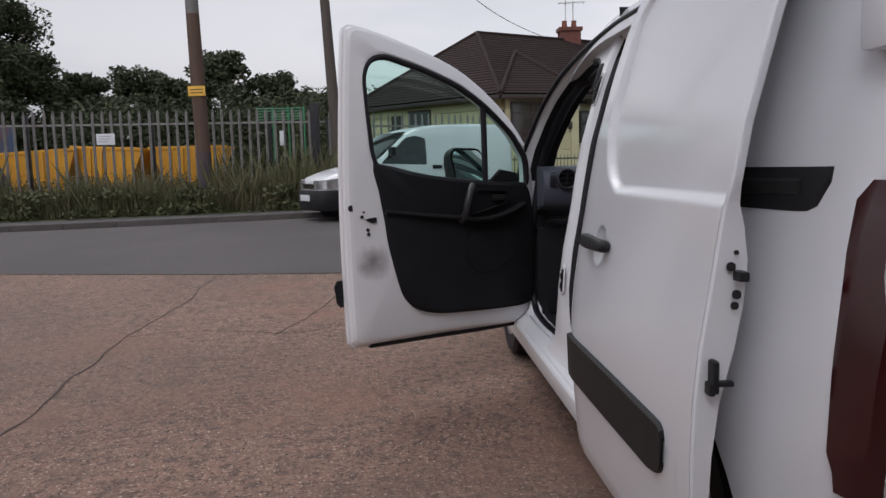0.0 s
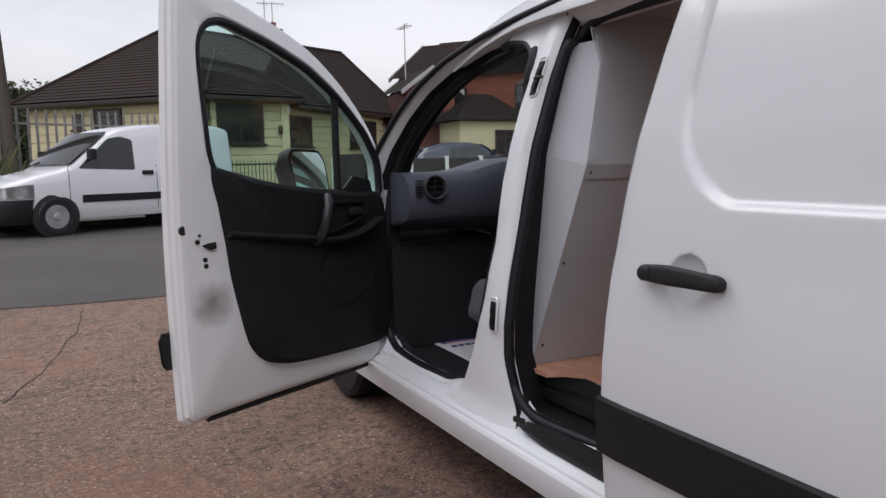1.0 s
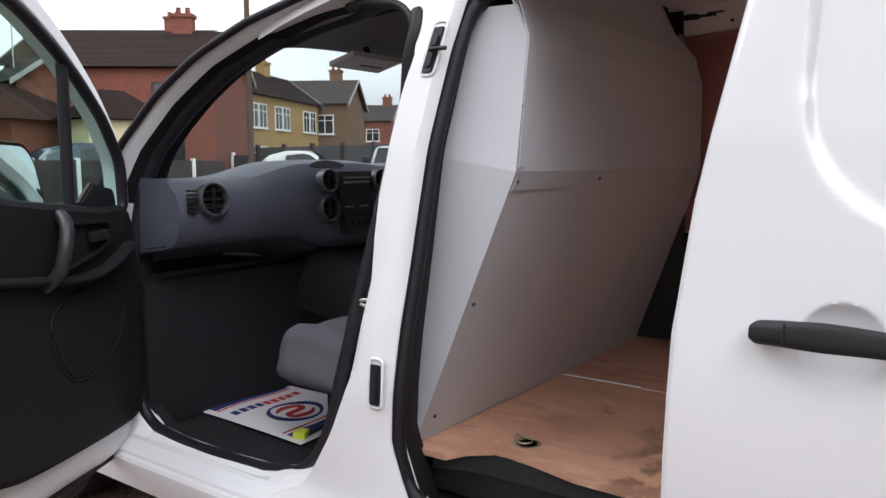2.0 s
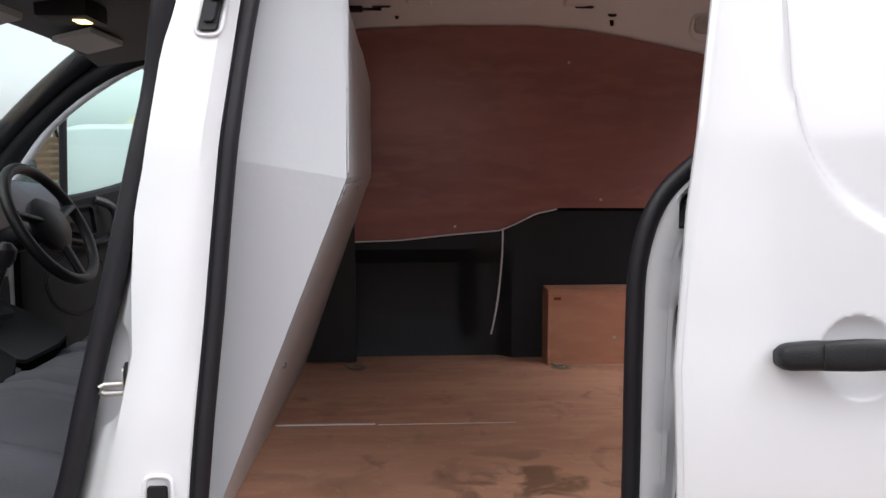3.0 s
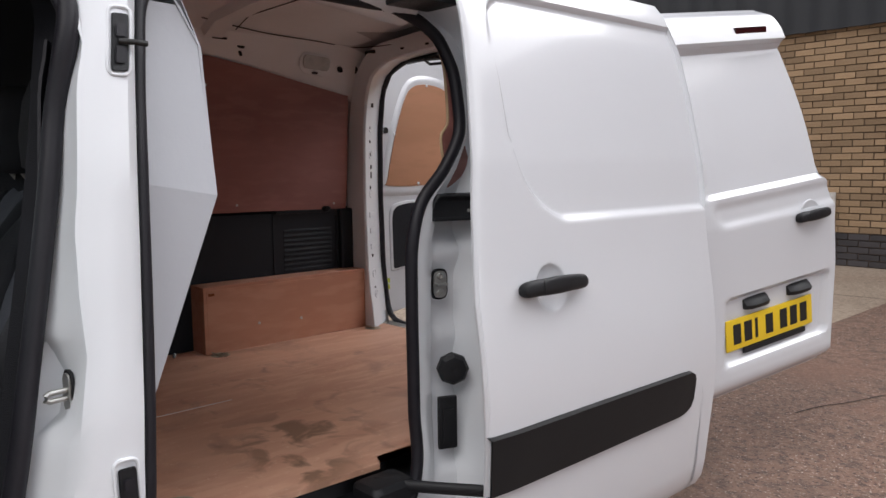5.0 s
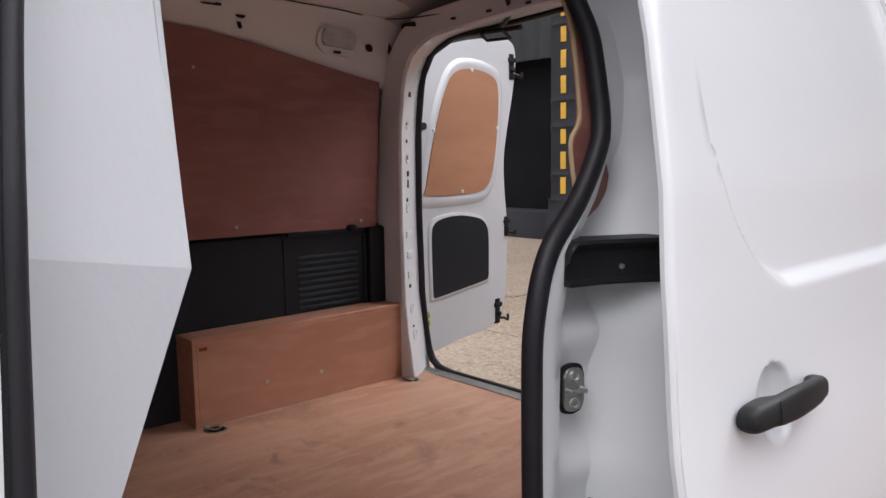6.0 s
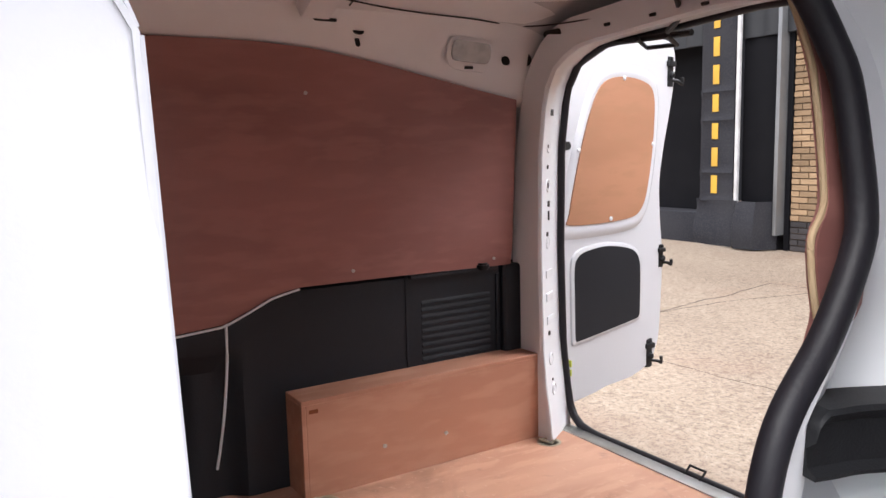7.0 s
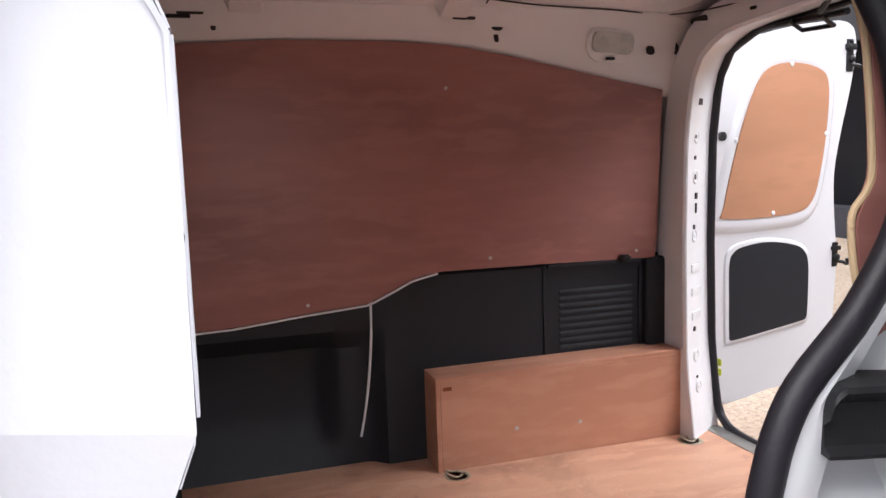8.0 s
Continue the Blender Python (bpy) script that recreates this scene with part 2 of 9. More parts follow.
def plywood(name, base, dark, gloss, stain):
    """Faced plywood: long fibres along y, wide cloudy stains."""
    m = material(name, base, gloss, second=dark, scale=1.1, amount=0.85, fine=stain, bump=0.02, bump_scale=7, stretch=(4, 1, 4), rough_var=0.15, detail=8)
    return m


PLY_WALL = plywood("red_brown_ply", (0.335, 0.147, 0.127), (0.235, 0.098, 0.084), 0.30, (0.375, 0.170, 0.146))
PLY_BOX = plywood("orange_brown_ply", (0.51, 0.25, 0.162), (0.43, 0.198, 0.124), 0.5, (0.55, 0.29, 0.193))
PLY_DOOR = plywood("light_ply", (0.46, 0.225, 0.13), (0.39, 0.185, 0.10), 0.5, (0.40, 0.20, 0.11))
PLY_EDGE = material("raw_ply_edge", (0.52, 0.38, 0.23), 0.8, second=(0.40, 0.28, 0.16), scale=8)
PLY_FLOOR = plywood("worn_floor_ply", (0.60, 0.335, 0.225), (0.49, 0.255, 0.168), 0.42, (0.66, 0.39, 0.27))
fn, fl_ = PLY_FLOOR.node_tree.nodes, PLY_FLOOR.node_tree.links
fsrc = fn["Principled BSDF"].inputs["Base Color"].links[0].from_socket
ftc = fn.new("ShaderNodeTexCoord")
for scale_, lo_, hi_, col_, amt_ in ((3.2, 0.56, 0.72, (0.20, 0.115, 0.075), 0.65), (11.0, 0.60, 0.74, (0.17, 0.10, 0.07), 0.5), (60.0, 0.62, 0.70, (0.72, 0.50, 0.36), 0.35)):
    t_, r_, x_ = fn.new("ShaderNodeTexNoise"), fn.new("ShaderNodeMapRange"), fn.new("ShaderNodeMix")
    t_.inputs["Scale"].default_value, t_.inputs["Detail"].default_value, t_.inputs["Distortion"].default_value = scale_, 6.0, 0.6
    r_.inputs[1].default_value, r_.inputs[2].default_value, r_.inputs[4].default_value = lo_, hi_, amt_
    x_.data_type = "RGBA"
    fl_.new(ftc.outputs["Object"], t_.inputs["Vector"])
    fl_.new(t_.outputs[0], r_.inputs[0])
    fl_.new(r_.outputs[0], x_.inputs[0])
    fl_.new(fsrc, x_.inputs[6])
    x_.inputs[7].default_value = (*col_, 1)
    fsrc = x_.outputs[2]
# worn-through patches by the side door
for cx_, cy_, rad_ in ((0.50, -0.84, 0.26), (0.30, -0.72, 0.16)):
    t_, r_, d_, g_, p_, x_ = fn.new("ShaderNodeTexNoise"), fn.new("ShaderNodeMapRange"), fn.new("ShaderNodeVectorMath"), fn.new("ShaderNodeMapRange"), fn.new("ShaderNodeMath"), fn.new("ShaderNodeMix")
    t_.inputs["Scale"].default_value, t_.inputs["Detail"].default_value, t_.inputs["Distortion"].default_value = 9.0, 5.0, 0.8
    fl_.new(ftc.outputs["Object"], t_.inputs["Vector"])
    fl_.new(t_.outputs[0], r_.inputs[0])
    r_.inputs[1].default_value, r_.inputs[2].default_value, r_.inputs[4].default_value = 0.50, 0.60, 0.85
    d_.operation = "DISTANCE"
    d_.inputs[1].default_value = (cx_, cy_, 0.49)
    fl_.new(ftc.outputs["Object"], d_.inputs[0])
    fl_.new(d_.outputs["Value"], g_.inputs[0])
    g_.inputs[1].default_value, g_.inputs[2].default_value, g_.inputs[3].default_value, g_.inputs[4].default_value = rad_ * 0.4, rad_, 1.0, 0.0
    p_.operation = "MULTIPLY"
    fl_.new(r_.outputs[0], p_.inputs[0])
    fl_.new(g_.outputs[0], p_.inputs[1])
    x_.data_type = "RGBA"
    fl_.new(p_.outputs[0], x_.inputs[0])
    fl_.new(fsrc, x_.inputs[6])
    x_.inputs[7].default_value = (0.20, 0.115, 0.07, 1)
    fsrc = x_.outputs[2]
fl_.new(fsrc, fn["Principled BSDF"].inputs["Base Color"])
GLASS_TINT = glass("green_tinted_glass", (0.78, 0.91, 0.88))
GLASS_CLEAR = glass("clear_glass", (0.90, 0.94, 0.93))


def concrete(name, tone, blotch, stone, spots=1.0, grain=1.0):
    """Worn exposed-aggregate concrete: slabs' broad stains, mottling, pale and dark stones."""
    m = material(name, tone, 0.88, second=blotch, scale=0.55, amount=0.8, fine=stone, bump=0.7, bump_scale=38, detail=9)
    n, l = m.node_tree.nodes, m.node_tree.links
    b = n["Principled BSDF"]
    src = b.inputs["Base Color"].links[0].from_socket
    tc = n.new("ShaderNodeTexCoord")
    for scale, lo, hi, col, amt in ((12.0, 0.50, 0.66, (0.095, 0.064, 0.050), 0.62), (20.0, 0.52, 0.66, (0.070, 0.048, 0.038), 0.70), (30.0, 0.56, 0.68, (0.36, 0.25, 0.19), 0.45), (70.0, 0.63, 0.68, (0.56, 0.47, 0.40), 0.75), (130.0, 0.61, 0.68, (0.46, 0.37, 0.31), 0.55), (58.0, 0.59, 0.66, (0.045, 0.030, 0.024), 0.8), (4.5, 0.52, 0.75, (0.12, 0.082, 0.062), 0.55), (0.9, 0.53, 0.68, (0.24, 0.125, 0.085), 0.45), (0.23, 0.50, 0.70, (0.14, 0.10, 0.082), 0.5)):
        t, r, x = n.new("ShaderNodeTexNoise"), n.new("ShaderNodeMapRange"), n.new("ShaderNodeMix")
        t.inputs["Scale"].default_value, t.inputs["Detail"].default_value = scale * (grain if scale > 3 else 1.0), 2.0 if scale > 50 else 7.0
        r.inputs[1].default_value, r.inputs[2].default_value, r.inputs[4].default_value = lo, hi, amt * spots
        x.data_type = "RGBA"
        l.new(tc.outputs["Object"], t.inputs["Vector"])
        l.new(t.outputs[0], r.inputs[0])
        l.new(r.outputs[0], x.inputs[0])
        l.new(src, x.inputs[6])
        x.inputs[7].default_value = (*col, 1)
        src = x.outputs[2]
    l.new(src, b.inputs["Base Color"])
    return m


CONCRETE = concrete("forecourt_concrete", (0.218, 0.128, 0.093), (0.132, 0.076, 0.055), (0.30, 0.192, 0.145), 1.15)
CONCRETE_YARD = concrete("pale_yard_concrete", (0.41, 0.325, 0.245), (0.29, 0.222, 0.165), (0.48, 0.395, 0.305), 0.6, 2.0)
ASPHALT = material("asphalt", (0.058, 0.052, 0.054), 0.85, second=(0.085, 0.077, 0.076), scale=0.45, amount=0.8, fine=(0.11, 0.10, 0.10), bump=0.4, bump_scale=60, detail=8)

# ---- ground, road, pavement ----
GRASS = material("verge_grass", (0.060, 0.075, 0.030), 0.95, second=(0.10, 0.085, 0.045), scale=0.6, fine=(0.04, 0.06, 0.02), bump=0.6, bump_scale=25)
KERB = material("kerb_stone", (0.085, 0.075, 0.070), 0.9, second=(0.055, 0.048, 0.046), scale=3, bump=0.3, bump_scale=60, random=0.15)
PAVE = material("pavement_tarmac", (0.075, 0.073, 0.074), 0.9, second=(0.11, 0.105, 0.10), scale=0.7, fine=(0.13, 0.13, 0.13), bump=0.4, bump_scale=60)
TAR = material("tar_joint", (0.052, 0.036, 0.028), 0.8, second=(0.06, 0.05, 0.04), scale=5, bump=0.4, bump_scale=70)


def gz(y):
    """The forecourt rises gently towards the road."""
    return 0.012 * max(0.0, min(y, 16.0) - 1.5)


def near_edge(x):
    return lerp_table([(-60, 16.0), (-5.07, 5.61), (-2.6, 5.0), (-1.2, 4.75), (0.0, 4.72), (60, 4.5)], x)


def far_edge(x):
    return lerp_table([(-60, 6.5), (-7.3, 11.25), (-5.0, 11.75), (-2.8, 12.2), (0, 12.9), (8, 15.0), (60, 15.0)], x)


bm = bmesh.new()
ys = [-400, -120, -40, -12, -6, 0, 1.5, 3, 6, 9, 12, 16, 40, 120, 400]
xs = [-400, -120, -40, -15, -5, 0, 5, 15, 40, 120, 400]
grid(bm, [[(x, y, gz(y)) for x in xs] for y in ys])
tagged(part("ground", bm, CONCRETE), "pinkish-brown worn concrete forecourt", "ground", kind="structure")
bm = bmesh.new()
grid(bm, [[(x, y, 0.0025) for x in (0.95, 2.6, 5, 9, 14, 22, 40)] for y in (-9.0, -6, -4.05, -2.5, -1.2)])
grid(bm, [[(x, y, 0.0025 + gz(y)) for x in (2.6, 5, 9, 14, 22)] for y in (-1.2, 0, 1.5, 3.0, 4.4)])
bmesh.ops.remove_doubles(bm, verts=bm.verts, dist=0.001)
tagged(part("yard_slabs", bm, CONCRETE_YARD), "paler sandy concrete slabs of the yard", "ground", kind="structure")
bm = bmesh.new()
grid(bm, [[(x, a, gz(a) + 0.006), (x, a * 0.75 + b * 0.25, gz(a * 0.75 + b * 0.25) + 0.03), (x, (a + b) / 2, gz((a + b) / 2) + 0.04), (x, a * 0.25 + b * 0.75, gz(a * 0.25 + b * 0.75) + 0.03), (x, b, gz(b) + 0.012)] for x in (-58, -40, -25, -15, -9, -5, -2.6, -1.2, 0, 3, 8, 15, 30, 58) for a, b in ((near_edge(x), far_edge(x)),)])
tagged(part("road", bm, ASPHALT), "dark grey asphalt road", "road", kind="structure")
bm = bmesh.new()
xs = [-58, -30, -15, -9, -7.3, -5, -2.8, 0, 4, 8, 20, 40, 58]
shell(bm, [[(x, far_edge(x) + 0.12, gz(16) - 0.17 + 0.12 + 0.0 * x), (x, far_edge(x) + 2.0, gz(16) + 0.03)] for x in xs], (0, 0, -0.2))
tagged(part("pavement", bm, PAVE), "dark grey tarmac pavement", "pavement", kind="structure")
bm = bmesh.new()
shell(bm, [[(x, far_edge(x) + 1.9, gz(16) + 0.035), (x, far_edge(x) + 4, gz(16) + 0.12), (x, 60, 0.5), (x, 390, 0.6)] for x in xs], (0, 0, -0.3))
tagged(part("verge", bm, GRASS), "rough weedy grass verge", "grass", kind="structure")
bm = bmesh.new()
kerb = tagged(part("kerb", bm, KERB), "grey concrete kerb stones along the road", "kerb", kind="structure")
x = -14.0
while x < 14:
    a, b = Vector((x, far_edge(x), 0)), Vector((x + 0.9, far_edge(x + 0.9), 0))
    bm = bmesh.new()
    box(bm, (0.004, 0.0, -0.16), ((b - a).length - 0.004, 0.125, 0.0), 0.012)
    k = part("kerb_stone", bm, KERB, kerb)
    k.matrix_basis = Matrix.Translation((a.x, a.y, gz(a.y) + 0.125)) @ pose(0, 0, 0, 0, 0, math.degrees(math.atan2(b.y - a.y, b.x - a.x)))
    x += 0.9
# joints and cracks in the concrete
bm = bmesh.new()
for path in ([(-2.44, -0.5), (-2.42, 0.4), (-2.5, 1.3), (-2.55, 2.1), (-2.45, 3.4), (-2.55, 4.95)], [(-2.52, 2.15), (-1.9, 2.25), (-1.45, 2.05), (-0.9, 2.3)], [(-1.5, 2.0), (-1.25, 2.9), (-1.15, 3.5), (-1.05, 4.6)], [(-5.0, 5.6), (-2.6, 5.0), (-1.2, 4.75), (0.0, 4.7), (3, 4.65)],
             [(1.2, -4.1), (2.3, -4.05), (3.3, -4.0), (6.5, -3.8), (12, -3.6)], [(0.2, -7.0), (4.2, -6.9), (4.0, -5.1), (9, -5.0)], [(3.0, -9.0), (3.9, -6.0), (4.1, -4.0), (4.4, -1), (4.6, 3)], [(8.6, -4), (8.8, 0), (9.0, 4)], [(4.3, 0.1), (9.2, 0.05), (14, 0.0)], [(13.4, -4), (13.6, 4)], [(9.2, 1.6), (14, 1.5)], [(0.3, -3.4), (-0.4, -5.2), (-0.2, -8.8)]):
    pts = []
    for p, q in zip(path, path[1:]):
        n = max(2, int((Vector(q) - Vector(p)).length / 0.12))
        for k in range(n):
            v = Vector(p).lerp(Vector(q), k / n)
            pts.append((v.x + noise.noise((v.x * 3, v.y * 3, 1.7)) * 0.05, v.y + noise.noise((v.x * 3, v.y * 3, 9.1)) * 0.05))
    rows = []
    for i, (px, py) in enumerate(pts):
        w = 0.0055 + 0.006 * noise.noise((px * 5, py * 5, 4))
        rows.append([(px - w, py - w * 0.5, gz(py) + 0.003), (px, py, gz(py) + 0.005), (px + w, py + w * 0.5, gz(py) + 0.003)])
    grid(bm, rows)
tagged(part("concrete_joints", bm, TAR), "dark cracks and tarred joints in the concrete", "crack", kind="structure")

# ---- brick warehouse behind the yard ----
BRICK = material("buff_brick", (0.32, 0.215, 0.125), 0.9, second=(0.22, 0.142, 0.08), scale=2.0, amount=0.6, fine=(0.38, 0.265, 0.165), bump=0.4, bump_scale=90, random=0.28)
BRICK_BLUE = material("dark_plinth_brick", (0.045, 0.040, 0.042), 0.7, second=(0.07, 0.06, 0.06), scale=2.0, bump=0.3, bump_scale=90, random=0.25)
MORTAR = material("mortar", (0.12, 0.084, 0.06), 0.95, second=(0.18, 0.13, 0.095), scale=1.5, bump=0.3, bump_scale=120)
CLAD = material("black_cladding", (0.022, 0.024, 0.028), 0.6, second=(0.035, 0.036, 0.04), scale=1.0)
DOCK_PAD = material("worn_black_rubber_pad", (0.024, 0.025, 0.032), 0.8, spec=0.2, second=(0.048, 0.048, 0.054), scale=1.2, amount=0.6, fine=(0.05, 0.05, 0.055), bump=0.2, bump_scale=50)
YEL = material("yellow_marking", (0.72, 0.42, 0.05), 0.6, second=(0.55, 0.32, 0.05), scale=6)
bm = bmesh.new()
box(bm, (-16, -9.35, -0.02), (5.42, -9.012, 2.72))
wall = tagged(part("wall_rear", bm, MORTAR), "buff brick wall with a dark brick plinth", "wall", kind="structure")
bm = bmesh.new()
rows = []
x = -16.0
while x < 14:
    rows += [[(x, -8.93, 2.66), (x, -8.93, 6.5)], [(x + 0.05, -8.90, 2.66), (x + 0.05, -8.90, 6.5)], [(x + 0.15, -8.90, 2.66), (x + 0.15, -8.90, 6.5)], [(x + 0.20, -8.93, 2.66), (x + 0.20, -8.93, 6.5)]]
    x += 0.30
shell(bm, rows, (0, -0.05, 0))
tagged(part("wall_cladding", bm, CLAD), "black corrugated metal cladding above the brick", "cladding", kind="structure")
bm = bmesh.new()
tube(bm, [(2.22, -8.93, 0.02), (2.22, -8.93, 0.84)], 0.045, 10)
tagged(part("guard_post", bm, material("chipped_white_paint", (0.66, 0.65, 0.62), 0.6, second=(0.3, 0.26, 0.22), scale=9)), "short white painted post against the brick wall", "post")
dock = thing("loading_dock", "loading bay with black rubber pads and yellow markings", "dock")
# near-black box painted for the shade inside the bay opening
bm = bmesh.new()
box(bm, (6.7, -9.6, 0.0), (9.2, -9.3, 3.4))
BAY = material("bay_shade_black", (0.007, 0.007, 0.009), 0.7, second=(0.012, 0.012, 0.014), scale=2, spec=0.1)
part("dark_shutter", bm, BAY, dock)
bm = bmesh.new()
box(bm, (6.74, -9.3, 0.0), (9.2, -8.86, 0.42), 0.02)
part("dock_ledge", bm, DOCK_PAD, dock)
bm = bmesh.new()
rows = []
for z in span(0.60, 3.2, 42):
    f = ((z - 0.62) / 0.355) % 1.0
    o = 0.03 if f > 0.9 else 0.0
    rows.append([(6.70, -9.0, z), (6.69, -8.86 + o * 0.5, z), (6.60, -8.80 + o, z), (6.25, -8.80 + o, z), (6.14, -8.82 + o * 0.5, z), (6.11, -8.95, z)])
shell(bm, rows, (0, -0.02, 0))
part("side_pad", bm, DOCK_PAD, dock, "black quilted dock curtain")
bm = bmesh.new()
rows = [[(6.74, -8.95, z), (6.72, -8.80 + 0.04 * math.sin(z * 9), z), (6.45, -8.74 + 0.03 * math.sin(z * 7 + 1), z), (6.05, -8.72 + 0.03 * math.sin(z * 8), z), (5.95, -8.62 + 0.05 * math.sin(z * 6), z), (5.66, -8.64 + 0.05 * math.sin(z * 5), z), (5.55, -8.90, z)] for z in span(0.02, 0.62, 10)]
shell(bm, rows, (0, -0.02, 0))
part("scuffed_skirt", bm, DOCK_PAD, dock, "scuffed black rubber skirt")
for k in range(9):
    z = 0.70 + 0.355 * k
    bm = bmesh.new()
    box(bm, (6.36, -8.792, z), (6.455, -8.787, z + 0.245), 0.001)
    part("yellow_bar", bm, YEL, dock, "yellow painted bar")
bm = bmesh.new()
box(bm, (6.03, -8.80, 0.03), (6.075, -8.755, 3.3), 0.006)
part("white_post", bm, material("white_angle", (0.75, 0.75, 0.76), 0.5, second=(0.4, 0.4, 0.4), scale=6), dock, "white metal edge strip")
# same near-black colour for the shaded gaps between post and channel
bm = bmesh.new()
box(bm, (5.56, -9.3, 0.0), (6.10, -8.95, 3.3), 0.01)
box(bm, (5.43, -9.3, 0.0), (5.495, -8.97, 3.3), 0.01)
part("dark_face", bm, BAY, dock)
bm = bmesh.new()
box(bm, (5.50, -9.3, 0.2), (5.553, -8.82, 3.3), 0.01)
part("steel_channel", bm, material("galvanised_steel", (0.28, 0.29, 0.30), 0.5, 0.6, second=(0.2, 0.2, 0.21), scale=3), dock, "grey steel channel")

# ---- houses ----
ROOF_BROWN = material("dark_brown_roof_tile", (0.027, 0.0178, 0.016), 0.9, spec=0.2, second=(0.018, 0.012, 0.011), scale=1.2, fine=(0.042, 0.029, 0.026), bump=0.3, bump_scale=20)
ROOF_MAROON = material("maroon_roof_tile", (0.055, 0.027, 0.024), 0.9, spec=0.2, second=(0.038, 0.019, 0.018), scale=1.2, fine=(0.075, 0.042, 0.036), bump=0.3, bump_scale=20)
OCHRE_R = material("ochre_render", (0.33, 0.215, 0.085), 0.9, second=(0.25, 0.155, 0.065), scale=0.9, fine=(0.36, 0.25, 0.12), bump=0.2, bump_scale=14)
ROOF_GREY = material("grey_roof_tile", (0.048, 0.040, 0.038), 0.85, second=(0.033, 0.028, 0.027), scale=1.2, fine=(0.065, 0.056, 0.052), bump=0.3, bump_scale=20)
CREAM = material("cream_painted_boards", (0.60, 0.53, 0.33), 0.7, second=(0.50, 0.44, 0.27), scale=0.8, bump=0.1, bump_scale=30)
REDBRICK = material("red_brick", (0.19, 0.062, 0.040), 0.9, second=(0.13, 0.044, 0.03), scale=1.5, fine=(0.24, 0.10, 0.07), bump=0.3, bump_scale=14)
BUFFBRICK = material("brown_brick", (0.15, 0.088, 0.05), 0.9, second=(0.11, 0.062, 0.036), scale=1.5, fine=(0.19, 0.12, 0.075), bump=0.3, bump_scale=14)
FRAME_BROWN = material("dark_brown_frame", (0.03, 0.02, 0.017), 0.4)
FRAME_WHITE = material("white_frame", (0.7, 0.7, 0.7), 0.4)
BARGE = material("weathered_barge_paint", (0.34, 0.33, 0.32), 0.6, second=(0.25, 0.24, 0.23), scale=2)
PANE = material("window_pane", (0.02, 0.022, 0.024), 0.05, second=(0.05, 0.055, 0.055), scale=0.8, spec=0.8)


def window(parent, x, z, w, h, frame_mat, y=0.0, lights=2, m=None):
    """A framed window on a wall that faces -y; x, z is its lower left corner; m turns it onto another wall."""
    bm = bmesh.new()
    ring_plate(bm, [(x, z), (x + w, z), (x + w, z + h), (x, z + h)], [(x + 0.07, z + 0.07), (x + w - 0.07, z + 0.07), (x + w - 0.07, z + h - 0.07), (x + 0.07, z + h - 0.07)], lambda a, b, d: (a, y - 0.05 + d, b), 0.10)
    wn_ = part("window", bm, frame_mat, parent)
    if m is not None:
        wn_.matrix_basis = m
    for k in range(1, lights):
        bm = bmesh.new()
        box(bm, (x + w * k / lights - 0.03, y - 0.045, z + 0.07), (x + w * k / lights + 0.03, y + 0.05, z + h - 0.07))
        part("mullion", bm, frame_mat, wn_)
    bm = bmesh.new()
    box(bm, (x + 0.07, y - 0.04, z + h * 0.68), (x + w - 0.07, y + 0.045, z + h * 0.68 + 0.045))
    part("transom", bm, frame_mat, wn_)
    bm = bmesh.new()
    box(bm, (x + 0.05, y - 0.035, z + 0.05), (x + w - 0.05, y + 0.02, z + h - 0.05))
    part("pane", bm, PANE, wn_)
    bm = bmesh.new()
    box(bm, (x - 0.06, y - 0.10, z - 0.06), (x + w + 0.06, y + 0.05, z))
    part("sill", bm, frame_mat, wn_)


def hip_roof(bm, x0, x1, y0, y1, z, h, hip0=1.0, hip1=1.0, over=0.35):
    """Tiled roof with course steps; hip0 and hip1: how far each end's ridge stands back (0: gable)."""
    x0, x1, y0, y1 = x0 - over, x1 + over, y0 - over, y1 + over
    ym, half = (y0 + y1) / 2, (y1 - y0) / 2
    n = 30
    for s, a, b in ((-1, y0, ym), (1, y1, ym)):
        rows = []
        for k in range(n):
            for e in (0, 1):
                f = (k + e) / n
                up = 0.02 if e == 0 else 0.0
                rows.append([(x0 + half * hip0 * f + (x1 - half * hip1 * f - x0 - half * hip0 * f) * j / 12, a + (b - a) * f, z + h * f + up) for j in range(13)])
        grid(bm, rows)
    for hip, xe, sg in ((hip0, x0, 1), (hip1, x1, -1)):
        if not hip:
            continue
        rows = []
        for k in range(n):
            for e in (0, 1):
                f = (k + e) / n
                up = 0.03 if (e == 0 and hip) else 0.0
                xx = xe + sg * half * hip * f
                rows.append([(xx, y0 + (ym - y0) * f, z + h * f + up), (xx, y1 + (ym - y1) * f, z + h * f + up)])
        grid(bm, rows)


def chimney(parent, x, y, z, h, mat):
    bm = bmesh.new()
    box(bm, (x - 0.42, y - 0.3, z), (x + 0.42, y + 0.3, z + h - 0.15))
    box(bm, (x - 0.48, y - 0.36, z + h - 0.15), (x + 0.48, y + 0.36, z + h))
    c = part("chimney", bm, mat, parent)
    for dx in (-0.2, 0.2):
        bm = bmesh.new()
        lathe(bm, (x + dx, y, z + h), (0, 0, 1), [(0.12, 0), (0.10, 0.25), (0.12, 0.28), (0.0, 0.28)], 10)
        part("chimney_pot", bm, REDBRICK, c)


